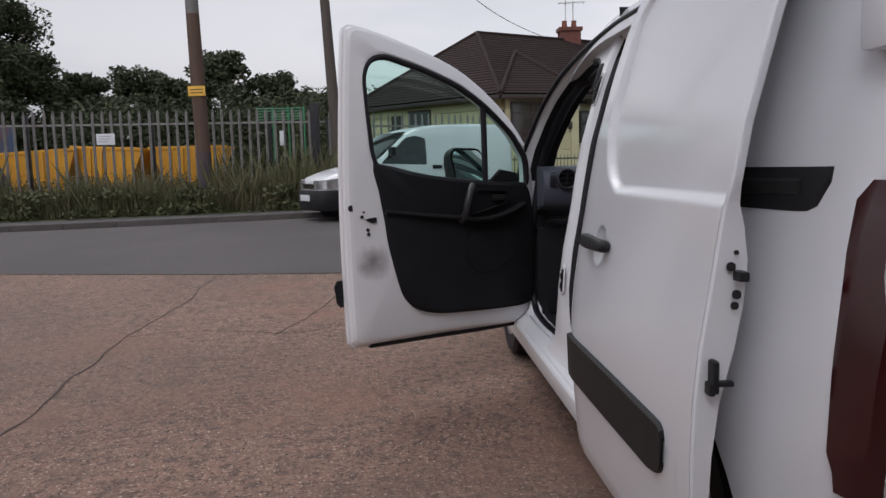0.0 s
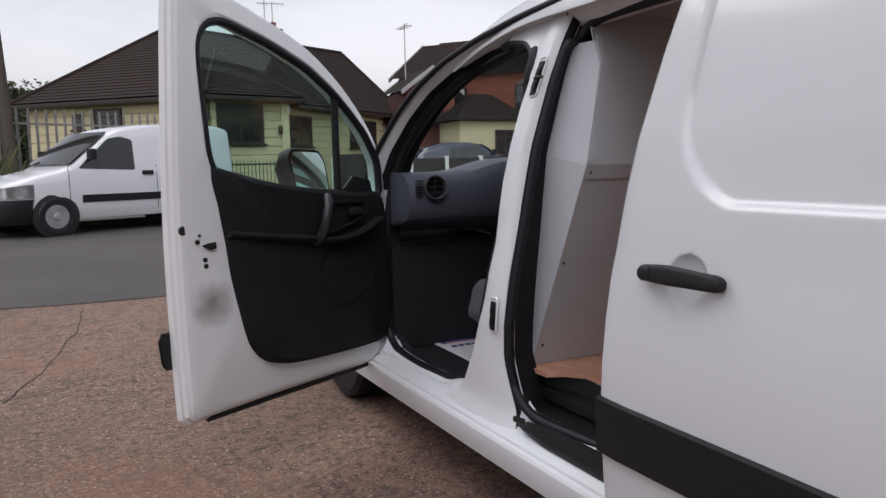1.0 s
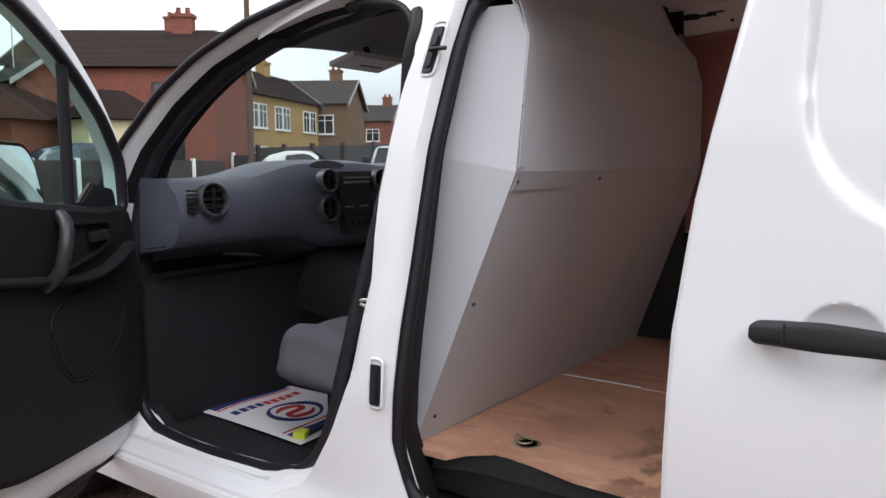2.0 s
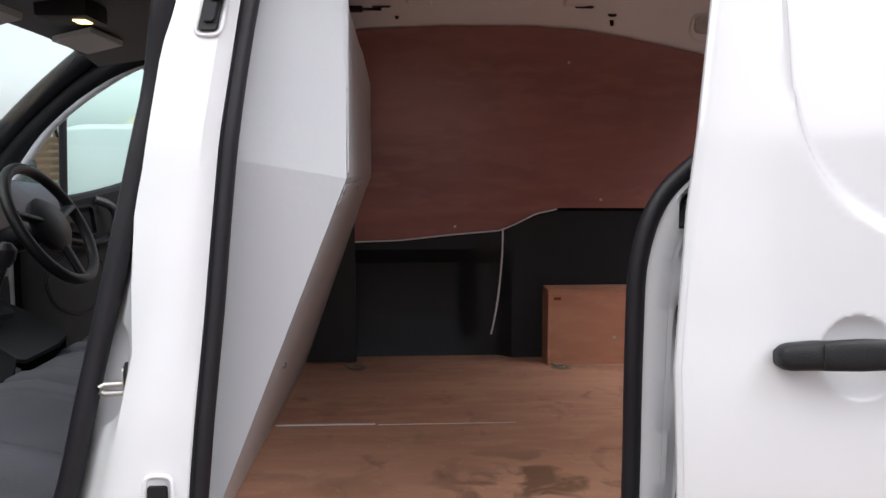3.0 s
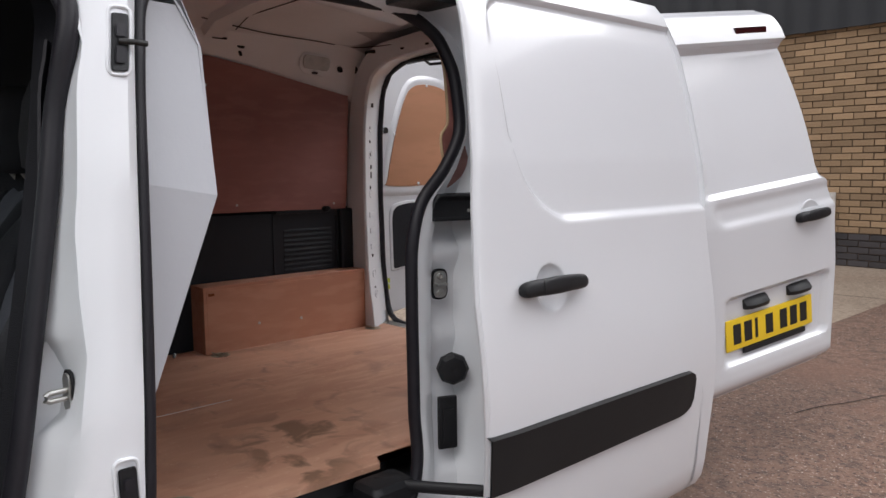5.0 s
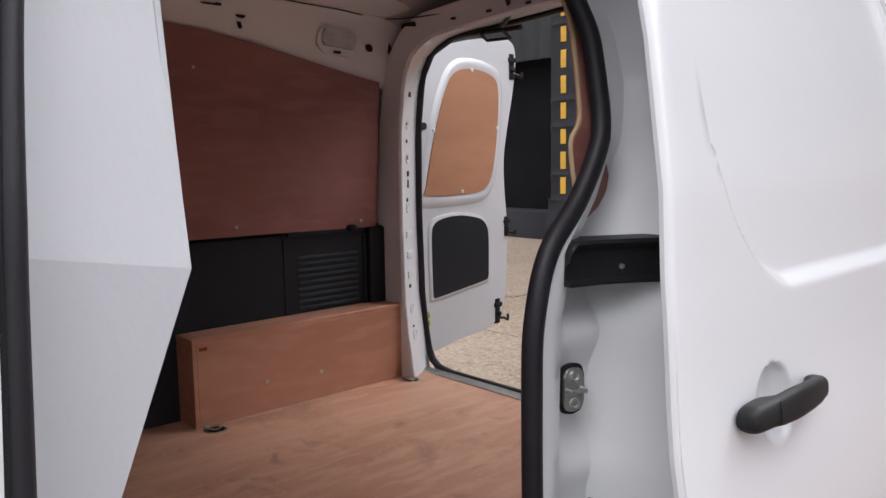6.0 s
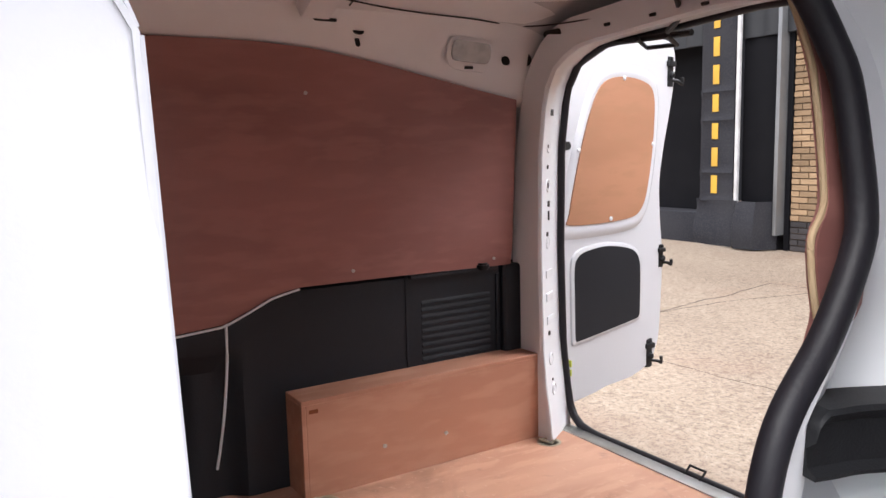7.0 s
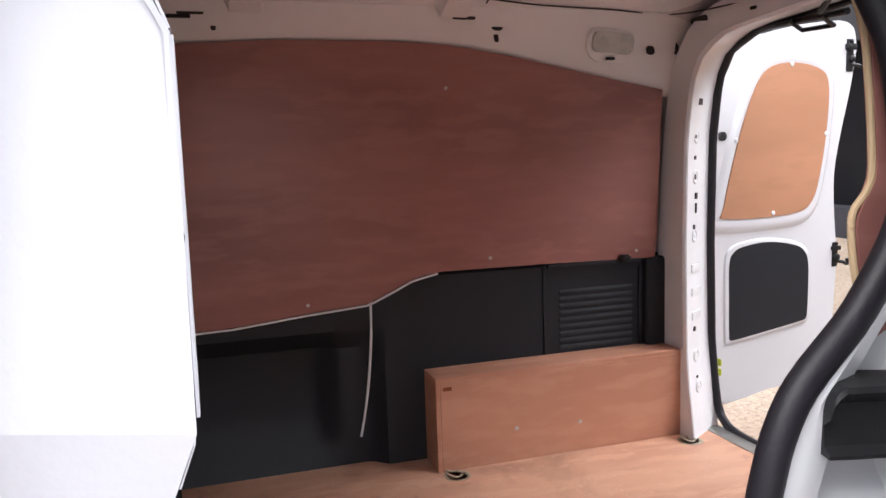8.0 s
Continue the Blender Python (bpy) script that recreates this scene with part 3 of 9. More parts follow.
def aerial(parent, x, y, z, h):
    bm = bmesh.new()
    tube(bm, [(x, y, z), (x, y, z + h)], 0.025, 6)
    tube(bm, [(x - 0.6, y, z + h * 0.92), (x + 0.5, y, z + h * 0.97)], 0.015, 5)
    for k in range(6):
        tube(bm, [(x - 0.55 + 0.2 * k, y - 0.22, z + h * 0.93), (x - 0.55 + 0.2 * k, y + 0.22, z + h * 0.93)], 0.01, 4)
    part("aerial", bm, STEEL, parent, "thin metal television aerial")


def along(p, q, inset):
    """Frame of a wall from p to q: x runs along it, y points into the house, inset moves it inwards."""
    d = (Vector(q) - Vector(p)).normalized()
    return Matrix(((d.x, -d.y, 0, p[0] - d.y * inset), (d.y, d.x, 0, p[1] + d.x * inset), (0, 0, 1, 0), (0, 0, 0, 1))), (Vector(q) - Vector(p)).length


def tiled(bm, a, b, c, d, n=26):
    """A roof slope laid in stepped courses from the eave a-b up to the ridge d-c."""
    a, b, c, d = Vector(a), Vector(b), Vector(c), Vector(d)
    rows = []
    for k in range(n):
        for e in (0, 1):
            f = (k + e) / n
            up = Vector((0, 0, 0.03 if e == 0 else 0.0))
            p, q = a.lerp(d, f) + up, b.lerp(c, f) + up
            rows.append([p.lerp(q, j / 10) for j in range(11)])
    grid(bm, rows)


def bungalow():
    """Cream bungalow set at an angle to the road, with a projecting bay at its near corner."""
    t = thing("bungalow", "cream-boarded bungalow with a dark brown hipped roof", "house")
    A, B, C, D, E, F = (-2.25, 24.2), (2.55, 19.15), (5.45, 19.95), (5.45, 21.55), (12.2, 27.4), (7.6, 33.2)
    R1, R2, V = (2.75, 26.5, 6.1), (10.5, 30.6, 6.1), (3.85, 24.3, 4.98)
    z = 3.15
    runs = ((A, B, 0.35), (B, C, 0.35), (D, E, 0.35), (E, F, 0.35), (F, A, 0.35))
    bm = bmesh.new()
    for p, q, ins in runs:
        m, L = along(p, q, ins)
        lo_ = 0.0 if p == D else 0.35
        box(bm, (lo_, 0.02, 0.1), (L - 0.35, 0.25, 3.1), m=m)
    m, L = along(C, D, 0.35)
    box(bm, (0.1, 0.02, 0.1), (L + 0.35, 0.25, 3.1), m=m)
    wl_ = part("wall", bm, CREAM, t)
    for p, q, ins in runs[:3]:
        m, L = along(p, q, ins)
        zz = 0.25
        while zz < 3.0:
            bm = bmesh.new()
            box(bm, (0.30 if p != D else 0.0, -0.025, zz), (L - 0.33, 0.02, zz + 0.235), 0.010, 1, m=m)
            part("board", bm, CREAM, wl_)
            zz += 0.25
    V = (V[0], V[1], V[2] + 0.05)
    for a, b, c, d in (((*A, z), (*B, z), R1, R1), ((*B, z), (*E, z), R2, R1), ((*E, z), (*F, z), R2, R2), ((*F, z), (*A, z), R1, R2), ((*B, z), (*C, z), V, V), ((*C, z), (6.3, 22.4, z), V, V)):
        bm = bmesh.new()
        tiled(bm, a, b, c, d, 18 if c == V else 26)
        part("roof_slope", bm, ROOF_BROWN, t)
    for p, q in (((*A, z), R1), ((*B, z), R1), ((*E, z), R2), (R1, R2), ((*B, z), V), ((*C, z), V)):
        p, q = Vector(p), Vector(q)
        bm = bmesh.new()
        tube(bm, [p.lerp(q, f) + Vector((0, 0, 0.02)) for f in span(0, 1, 20)], 0.075, 8)
        part("ridge_tiles", bm, ROOF_BROWN, t)
    for p, q in ((A, B), (B, C), (C, (5.9, 22.1)), (D, E)):
        m, L = along(p, q, 0.0)
        bm = bmesh.new()
        box(bm, (0, -0.06, z - 0.15), (L, 0.06, z - 0.02), 0.02, m=m)
        box(bm, (0.05, 0.05, z - 0.10), (L, 0.36, z - 0.07), m=m)
        part("gutter", bm, FRAME_BROWN, t)
    chimney(t, 6.85, 28.75, 5.4, 1.22, material("dark_red_brick", (0.13, 0.048, 0.036), 0.9, second=(0.085, 0.035, 0.028), scale=1.5, fine=(0.16, 0.07, 0.055), bump=0.3, bump_scale=14))
    aerial(t, 6.7, 28.75, 6.6, 1.5)
    aerial(t, 7.0, 28.7, 6.6, 1.1)
    for p, q, x, zz, w, h, n in ((B, C, 0.45, 1.82, 1.43, 1.12, 2), (D, E, 0.48, 1.80, 1.40, 1.0, 2), (D, E, 4.55, 1.80, 2.1, 1.03, 2), (A, B, 2.85, 2.1, 1.0, 0.82, 1), (A, B, 2.05, 2.35, 0.40, 0.45, 1)):
        window(t, x, zz, w, h, FRAME_BROWN, -0.03, n, along(p, q, 0.35)[0])
    for p, q, x, zz, fm in ((B, C, 0.16, 2.70, FRAME_BROWN), (B, C, 2.42, 2.35, FRAME_BROWN), (B, C, 2.68, 2.95, FRAME_WHITE)):
        m = along(p, q, 0.35)[0]
        bm = bmesh.new()
        lathe(bm, m @ Vector((x, -0.09, zz)), (0, 0, -1), [(0.05, 0), (0.075, 0.08), (0.06, 0.24), (0.0, 0.25)], 10)
        box(bm, (x - 0.03, -0.07, zz - 0.18), (x + 0.03, 0.0, zz - 0.06), m=m)
        part("wall_lamp", bm, fm, t)
    return t


bungalow()


def red_house(name, x, y, rz, label, wallmat, roofmat, w=8.0, d=7.0, h=5.0, rise=2.2, windows=((1.0, 3.2, 1.3, 1.2), (4.5, 3.2, 1.3, 1.2), (1.0, 0.9, 1.6, 1.3), (4.5, 0.9, 1.6, 1.3)), frame_mat=None, gable=True, stack=True, scale=1.0, z=0.2):
    """A two-storey house; its front faces its own -y."""
    t = thing(name, label, "house", pose(x, y, z, 0, 0, rz))
    bm = bmesh.new()
    box(bm, (0, 0, 0), (w, d, h))
    if gable:
        for xe in (0.0, w - 0.02):
            vs = [bm.verts.new(p) for p in ((xe, 0, h), (xe, d, h), (xe, d / 2, h + rise), (xe + 0.02, 0, h), (xe + 0.02, d, h), (xe + 0.02, d / 2, h + rise))]
            bm.faces.new(vs[:3])
            bm.faces.new(vs[3:])
    part("wall", bm, wallmat, t)
    bm = bmesh.new()
    hip_roof(bm, 0, w, 0, d, h, rise + 0.1, 0.0 if gable else 1.0, 0.0 if gable else 1.0, 0.3)
    bmesh.ops.remove_doubles(bm, verts=bm.verts, dist=0.002)
    part("roof", bm, roofmat, t)
    for xe in (-0.33, w + 0.27):
        if not gable:
            continue
        for s in (0, 1):
            bm = bmesh.new()
            shell(bm, [[(xe, -0.32 if s == 0 else d + 0.32, h - 0.14), (xe, -0.32 if s == 0 else d + 0.32, h + 0.06)], [(xe, d / 2, h + rise - 0.06), (xe, d / 2, h + rise + 0.14)]], (0.06, 0, 0))
            part("barge_board", bm, BARGE, t)
    if stack:
        chimney(t, w * 0.75, d / 2, h + rise - 0.4, 1.2, wallmat)
    for wx, wz, ww, wh in windows:
        window(t, wx, wz, ww, wh, frame_mat or FRAME_WHITE, 0.0, 2)
    return t


red_house("brick_house", 13.0, 30.0, -51, "red brick house with a dark brown tiled roof and pale gable", REDBRICK, ROOF_BROWN, 8.0, 6.7, 4.75, 1.85, ((2.4, 3.0, 1.0, 1.2), (5.6, 3.0, 1.0, 1.2), (5.4, 0.8, 1.4, 1.3)), FRAME_BROWN)
gh = red_house("brick_gable", 12.3, 27.6, -4, "small red brick gable with white barge boards", REDBRICK, ROOF_GREY, 2.4, 2.2, 3.95, 0.95, (), FRAME_BROWN, True, False)
gh.matrix_basis = pose(12.3, 29.6, 0.2, 0, 0, -94)
aerial(gh, 1.0, 0.5, 4.6, 2.4)
red_house("brick_annexe", 11.3, 25.9, 18, "low red brick annexe with a maroon tiled roof", REDBRICK, ROOF_MAROON, 3.7, 2.8, 2.55, 1.5, (), FRAME_BROWN, False, False)
red_house("cream_house", 12.7, 23.6, -4, "low cream rendered house with brown windows", CREAM, ROOF_BROWN, 2.8, 2.0, 2.55, 1.0, ((1.5, 1.2, 0.9, 1.0),), FRAME_BROWN, False, False)
red_house("terrace_house", 18.5, 39.6, -52, "red brick house with a brown tiled roof", REDBRICK, ROOF_BROWN, 8.5, 8, 6.0, 2.5, ((1.2, 3.6, 1.3, 1.3), (5.2, 3.6, 1.3, 1.3), (1.2, 0.9, 1.6, 1.3), (5.6, 0.9, 1.6, 1.3)), FRAME_BROWN)
red_house("terrace_house", 22.4, 29.7, 24, "ochre rendered terrace with white windows and a brown roof", OCHRE_R, ROOF_BROWN, 14.0, 4.4, 4.8, 1.7, tuple((x, z, 1.0, 1.35 if z > 2 else 1.2) for x in (0.8, 2.0, 4.0, 5.1, 7.2, 8.3, 11.4, 12.5) for z in (3.0, 0.8)))
red_house("terrace_house", 33.7, 38.8, -57, "brown brick gabled house with a grey roof", BUFFBRICK, ROOF_GREY, 5.4, 8, 5.0, 1.9, ((0.5, 3.0, 1.2, 1.3), (3.4, 3.0, 1.2, 1.3), (0.6, 0.7, 1.6, 1.3), (3.3, 0.7, 1.4, 1.3)))
red_house("terrace_house", 49.5, 45.0, -57, "small red brick house with a grey roof", REDBRICK, ROOF_GREY, 3.0, 8, 4.8, 1.6, ((0.8, 3.0, 1.2, 1.1), (0.8, 0.6, 1.4, 1.3)))
red_house("terrace_house", 59.5, 51.0, -57, "distant brown house with a grey roof", BUFFBRICK, ROOF_GREY, 4.5, 8, 4.6, 2.0, ((0.6, 2.8, 1.1, 1.2), (2.7, 2.8, 1.1, 1.2)))
red_house("terrace_house", 84.0, 56.0, -72, "distant low house with a pale roof", BUFFBRICK, ROOF_GREY, 16.0, 9, 4.2, 2.4)
out_t = thing("outbuilding", "low red brick outbuilding with a flat dark roof edge", "building", pose(29.0, 16.6, 0.1))
bm = bmesh.new()
box(bm, (0, 0, 0), (3.0, 2.6, 2.9))
part("wall", bm, REDBRICK, out_t)
bm = bmesh.new()
box(bm, (-0.12, -0.12, 2.9), (3.12, 2.72, 3.08), 0.02)
part("roof", bm, ROOF_BROWN, out_t)
CREAM_R = material("cream_render", (0.55, 0.44, 0.25), 0.85, second=(0.46, 0.37, 0.21), scale=0.7, bump=0.15, bump_scale=40)
ORANGE_R = material("orange_render", (0.36, 0.115, 0.05), 0.85, second=(0.28, 0.09, 0.04), scale=0.9, bump=0.15, bump_scale=40)
oh = red_house("rendered_house", 27.0, 2.2, -90, "house with orange render below and cream render above", CREAM_R, ROOF_BROWN, 10.5, 8, 5.4, 2.3, ((1.6, 4.0, 1.5, 1.25), (4.4, 4.0, 1.2, 1.25), (1.8, 1.3, 1.4, 1.1), (4.9, 1.3, 1.2, 1.2)), FRAME_BROWN, True, False)
bm = bmesh.new()
box(bm, (-0.03, -0.04, 0), (10.53, 0.0, 3.55))
part("orange_render", bm, ORANGE_R, oh, "orange rendered ground floor")
bm = bmesh.new()
shell(bm, [[(4.3, -1.0, 2.75), (6.6, -1.0, 2.75)], [(4.3, 0, 3.1), (6.6, 0, 3.1)]], (0, 0, 0.08))
part("porch_roof", bm, ROOF_BROWN, oh)
shed = thing("shed", "long low shed with a pale sheet roof", "shed", pose(44, 16, 0, 0, 0, -90))
bm = bmesh.new()
box(bm, (0, 0, 0), (11.5, 6, 3.0))
part("wall", bm, FRAME_WHITE, shed)
bm = bmesh.new()
shell(bm, [[(-0.3, -0.5, 2.9), (11.8, -0.5, 2.9)], [(-0.3, 3.0, 4.4), (11.8, 3.0, 4.4)], [(-0.3, 6.5, 2.9), (11.8, 6.5, 2.9)]], (0, 0, 0.08))
part("roof", bm, material("pale_sheet_roof", (0.50, 0.46, 0.36), 0.7, second=(0.36, 0.34, 0.26), scale=0.6), shed)

# ---- fences ----
GALV = material("weathered_galvanised", (0.27, 0.26, 0.255), 0.6, 0.2, second=(0.17, 0.155, 0.145), scale=5, rough_var=0.2)


def palisade(name, a, b, pitch, h, label):
    """Steel palisade fence from a to b: posts, two rails, W-section pales."""
    t = thing(name, label, "fence")
    a, b = Vector((*a, 0)), Vector((*b, 0))
    d = (b - a).normalized()
    nrm = Vector((-d.y, d.x, 0))
    n = int((b - a).length / pitch)
    base = gz(16) + 0.05
    me = None
    ang = math.atan2(d.y, d.x)
    for k in range(n + 1):
        p = a + d * pitch * k
        if me is None:
            bm = bmesh.new()
            rows = []
            for z, w in ((0.05, 1), (h - 0.12, 1), (h - 0.02, 0.55), (h, 0.15)):
                rows.append([(-0.032 * w, 0.012, z), (-0.018 * w, -0.012, z), (0, 0.006, z), (0.018 * w, -0.012, z), (0.032 * w, 0.012, z)])
            shell(bm, rows, (0, 0.006, 0))
            o = part("pale", bm, GALV, t)
            me = o.data
        else:
            o = new("pale", me)
            o.parent = t
        o.matrix_basis = Matrix.Translation((p.x, p.y, base + noise.noise((k * 0.37, 3, 1)) * 0.02)) @ pose(0, 0, 0, noise.noise((k * 0.61, 1, 5)) * 1.5, noise.noise((k * 0.83, 7, 2)) * 1.2, math.degrees(ang))
    for z in (0.35, h - 0.33):
        bm = bmesh.new()
        box(bm, (0, 0.02, -0.022), ((b - a).length, 0.06, 0.022), 0.004)
        o = part("rail", bm, GALV, t)
        o.matrix_basis = Matrix.Translation((a.x, a.y, base + z)) @ pose(0, 0, 0, 0, 0, math.degrees(ang))
    k = 0.0
    while k < (b - a).length:
        p = a + d * k + nrm * 0.09
        bm = bmesh.new()
        box(bm, (-0.03, -0.05, 0), (0.03, 0.05, h - 0.1), 0.006)
        o = part("post", bm, RUBBER, t)
        o.matrix_basis = Matrix.Translation((p.x, p.y, base)) @ pose(0, 0, 0, 0, 0, math.degrees(ang))
        k += 2.75
    return t


palisade("palisade_fence", (-14.5, 14.3), (-2.3, 16.25), 0.21, 2.4, "weathered grey steel palisade fence above the weeds")
palisade("palisade_fence", (-2.2, 16.4), (1.9, 18.6), 0.21, 2.3, "weathered grey steel palisade fence beside the bungalow")
# corner post with ivy, green crate top
for x, y, w, h in ((-2.55, 16.2, 0.11, 2.55),):
    bm = bmesh.new()
    box(bm, (x - w, y - 0.08, 0.2), (x + w, y + 0.08, 0.2 + h), 0.02)
    tagged(part("gate_post", bm, RUBBER), "dark steel gate post in the fence line", "post")
bm = bmesh.new()
for k in range(5):
    tube(bm, [(-4.1, 17.0, 2.42 + 0.07 * k), (-2.9, 17.0, 2.42 + 0.07 * k)], 0.016, 6)
for x in (-4.1, -3.7, -3.3, -2.9):
    tube(bm, [(x, 17.0, 0.3), (x, 17.0, 2.74)], 0.022, 6)
tagged(part("mesh_panel", bm, material("green_coated_mesh", (0.05, 0.22, 0.11), 0.5)), "green wire mesh panel behind the fence", "mesh panel")
SIGN_W = material("white_notice", (0.62, 0.64, 0.66), 0.6, second=(0.5, 0.5, 0.52), scale=4)
for x, y, z, w, h in ((-7.35, 15.36, 1.95, 0.42, 0.26), (-3.35, 16.0, 1.90, 0.10, 0.36)):
    bm = bmesh.new()
    box(bm, (x - w / 2, y - 0.04, z - h / 2), (x + w / 2, y - 0.02, z + h / 2), 0.004)
    sg = tagged(part("notice_board", bm, SIGN_W), "small white notice fixed to the fence", "sign")
    if w > 0.2:
        for k in range(3):
            bm = bmesh.new()
            box(bm, (x - w * 0.38, y - 0.043, z + 0.06 - 0.06 * k), (x + w * (0.3 - 0.1 * k), y - 0.0405, z + 0.075 - 0.06 * k))
            part("plain_bar", bm, material("grey_print", (0.3, 0.3, 0.32), 0.7), sg)

# ---- poles ----
POLE_WOOD = material("brown_pole", (0.10, 0.062, 0.045), 0.9, second=(0.06, 0.04, 0.032), scale=3, stretch=(6, 6, 0.6), bump=0.3, bump_scale=30)
POLE_GREY = material("grey_pole", (0.16, 0.155, 0.15), 0.8, second=(0.10, 0.095, 0.09), scale=3, stretch=(5, 5, 0.6), bump=0.2, bump_scale=30)


def pole(name, x, y, h, r0, r1, lean, mat, label, bands=()):
    t = thing(name, label, "pole", pose(x, y, gz(16) + 0.04, 0, lean, 0))
    bm = bmesh.new()
    lathe(bm, (0, 0, 0), (0, 0, 1), [(r0, 0), (r0 * 0.98, h * 0.3), (r1 * 1.05, h * 0.8), (r1, h)], 16)
    part("shaft", bm, mat, t)
    for z0, z1, m, lb in bands:
        bm = bmesh.new()
        ra = r0 + (r1 - r0) * z0 / h + 0.006
        lathe(bm, (0, 0, z0), (0, 0, 1), [(ra, 0), (ra, z1 - z0)], 16)
        part("band", bm, m, t, lb)
    return t


p1 = pole("utility_pole", -4.95, 14.75, 9.0, 0.165, 0.115, -1.0, POLE_WOOD, "tall brown utility pole with a yellow notice", ((0.0, 0.28, material("blue_paint", (0.02, 0.045, 0.16), 0.7, second=(0.05, 0.05, 0.1), scale=5), "worn blue paint"), (0.28, 1.35, material("dull_purple_paint", (0.055, 0.045, 0.06), 0.8, second=(0.09, 0.06, 0.055), scale=4), "faded dark paint"), (4.45, 9.0, POLE_GREY, "grey sleeve")))
bm = bmesh.new()
box(bm, (-0.19, -0.185, 2.62), (0.19, -0.165, 2.84), 0.004)
ys_ = part("yellow_notice", bm, YEL, p1, "yellow warning notice")
for k in range(2):
    bm = bmesh.new()
    box(bm, (-0.14, -0.187, 2.68 + 0.07 * k), (0.14, -0.1855, 2.70 + 0.07 * k))
    part("plain_bar", bm, INK, ys_)
pole("telegraph_pole", -1.95, 16.2, 10.0, 0.135, 0.09, -2.6, material("weathered_pole", (0.085, 0.07, 0.06), 0.9, second=(0.055, 0.045, 0.04), scale=3, stretch=(5, 5, 0.6), bump=0.3, bump_scale=30), "leaning weathered grey-brown telegraph pole")
pole("street_pole", 14.6, 17.6, 9.0, 0.10, 0.07, 0.0, POLE_WOOD, "thin dark telegraph pole by the houses")
pole("street_pole", 27.0, 21.5, 7.2, 0.09, 0.06, 0.0, POLE_GREY, "slim pole in front of the houses")
pole("street_pole", 60.0, 36.0, 9.2, 0.12, 0.10, 0.0, POLE_GREY, "slim grey pole far down the street")
sl = pole("street_lamp", 30.0, 4.6, 5.6, 0.07, 0.05, 0.0, POLE_GREY, "street lamp with a short arm")
bm = bmesh.new()
box(bm, (-0.05, -0.05, 5.55), (0.05, 0.9, 5.65), 0.02)
part("lamp_head", bm, POLE_GREY, sl)

# ---- yellow skips ----
SKIP = material("yellow_skip_paint", (0.62, 0.30, 0.012), 0.55, second=(0.42, 0.19, 0.02), scale=2.0, amount=0.6, fine=(0.68, 0.36, 0.03))


def skip(m):
    t = thing("skip", "yellow steel skip standing behind the fence", "skip", m, "yellow skips")
    bm = bmesh.new()
    prof = [(-0.95, 1.15), (-0.55, 0.1), (0.55, 0.1), (0.95, 1.15)]
    rows = [[(x, y, z) for x, z in prof] for y in (-0.75, 0.75)]
    shell(bm, rows, (0, 0, 0.02))
    for y in (-0.75, 0.73):
        vs = [bm.verts.new((x, y, z)) for x, z in prof]
        bm.faces.new(vs)
    part("body", bm, SKIP, t)
    for y in (-0.78, 0.74):
        bm = bmesh.new()
        box(bm, (-0.98, y, 1.10), (0.98, y + 0.05, 1.18), 0.01)
        part("rim", bm, SKIP, t)
    for x in (-0.45, -0.15, 0.15, 0.45):
        bm = bmesh.new()
        box(bm, (x - 0.03, -0.79, 0.12), (x + 0.03, -0.75, 1.12), 0.006)
        part("rib", bm, SKIP, t)
    return t


s0 = skip(pose(-9.75, 17.6, 0.60, 0, -3, 10))
copy_thing(s0, pose(-7.95, 17.9, 0.66, 0, 3, -8))
copy_thing(s0, pose(-5.95, 17.7, 0.62, 0, 0, 4))
bm = bmesh.new()
box(bm, (-12.6, 18.2, 0.3), (-11.3, 19.4, 2.55), 0.03)
tagged(part("storage_box", bm, material("blue_box", (0.05, 0.12, 0.25), 0.6, second=(0.3, 0.1, 0.05), scale=1.5)), "blue and rust storage box behind the fence", "container")

# ---- vegetation ----
LEAF = material("dark_leaves", (0.042, 0.056, 0.025), 0.8, second=(0.068, 0.080, 0.036), scale=1.2, fine=(0.03, 0.04, 0.018))
LEAF_L = material("mid_leaves", (0.07, 0.082, 0.032), 0.75, second=(0.125, 0.115, 0.055), scale=1.4, fine=(0.045, 0.055, 0.02))
WEED = material("dry_weeds", (0.115, 0.118, 0.055), 0.85, second=(0.135, 0.090, 0.055), scale=0.9, fine=(0.085, 0.095, 0.04))
BARK = material("bark", (0.10, 0.08, 0.065), 0.95, second=(0.06, 0.047, 0.038), scale=4, stretch=(4, 4, 1), bump=0.5, bump_scale=20)


def leaf_cloud(verts, faces, rng, centre, rad, count, size):
    """Small leaf quads scattered in a lumpy clump."""
    for _ in range(count):
        d = Vector((rng.gauss(0, 1), rng.gauss(0, 1), rng.gauss(0, 1))).normalized()
        p = Vector(centre) + Vector((d.x * rad[0], d.y * rad[1], d.z * rad[2])) * (rng.random() ** 0.4)
        u = Vector((rng.gauss(0, 1), rng.gauss(0, 1), rng.gauss(0, 0.7))).normalized()
        v = u.cross(Vector((rng.gauss(0, 1), rng.gauss(0, 1), rng.gauss(0, 1)))).normalized()
        s = size * rng.uniform(0.6, 1.4)
        n = len(verts)
        verts += [p - u * s, p + v * s * 0.45, p + u * s, p - v * s * 0.45]
        faces.append((n, n + 1, n + 2, n + 3))


def leaf_mesh(name, verts, faces, mat, parent=None):
    me = bpy.data.meshes.new(name)
    me.from_pydata([tuple(v) for v in verts], [], faces)
    me.materials.append(mat)
    o = new(name, me)
    if parent is not None:
        o.parent = parent
    return o


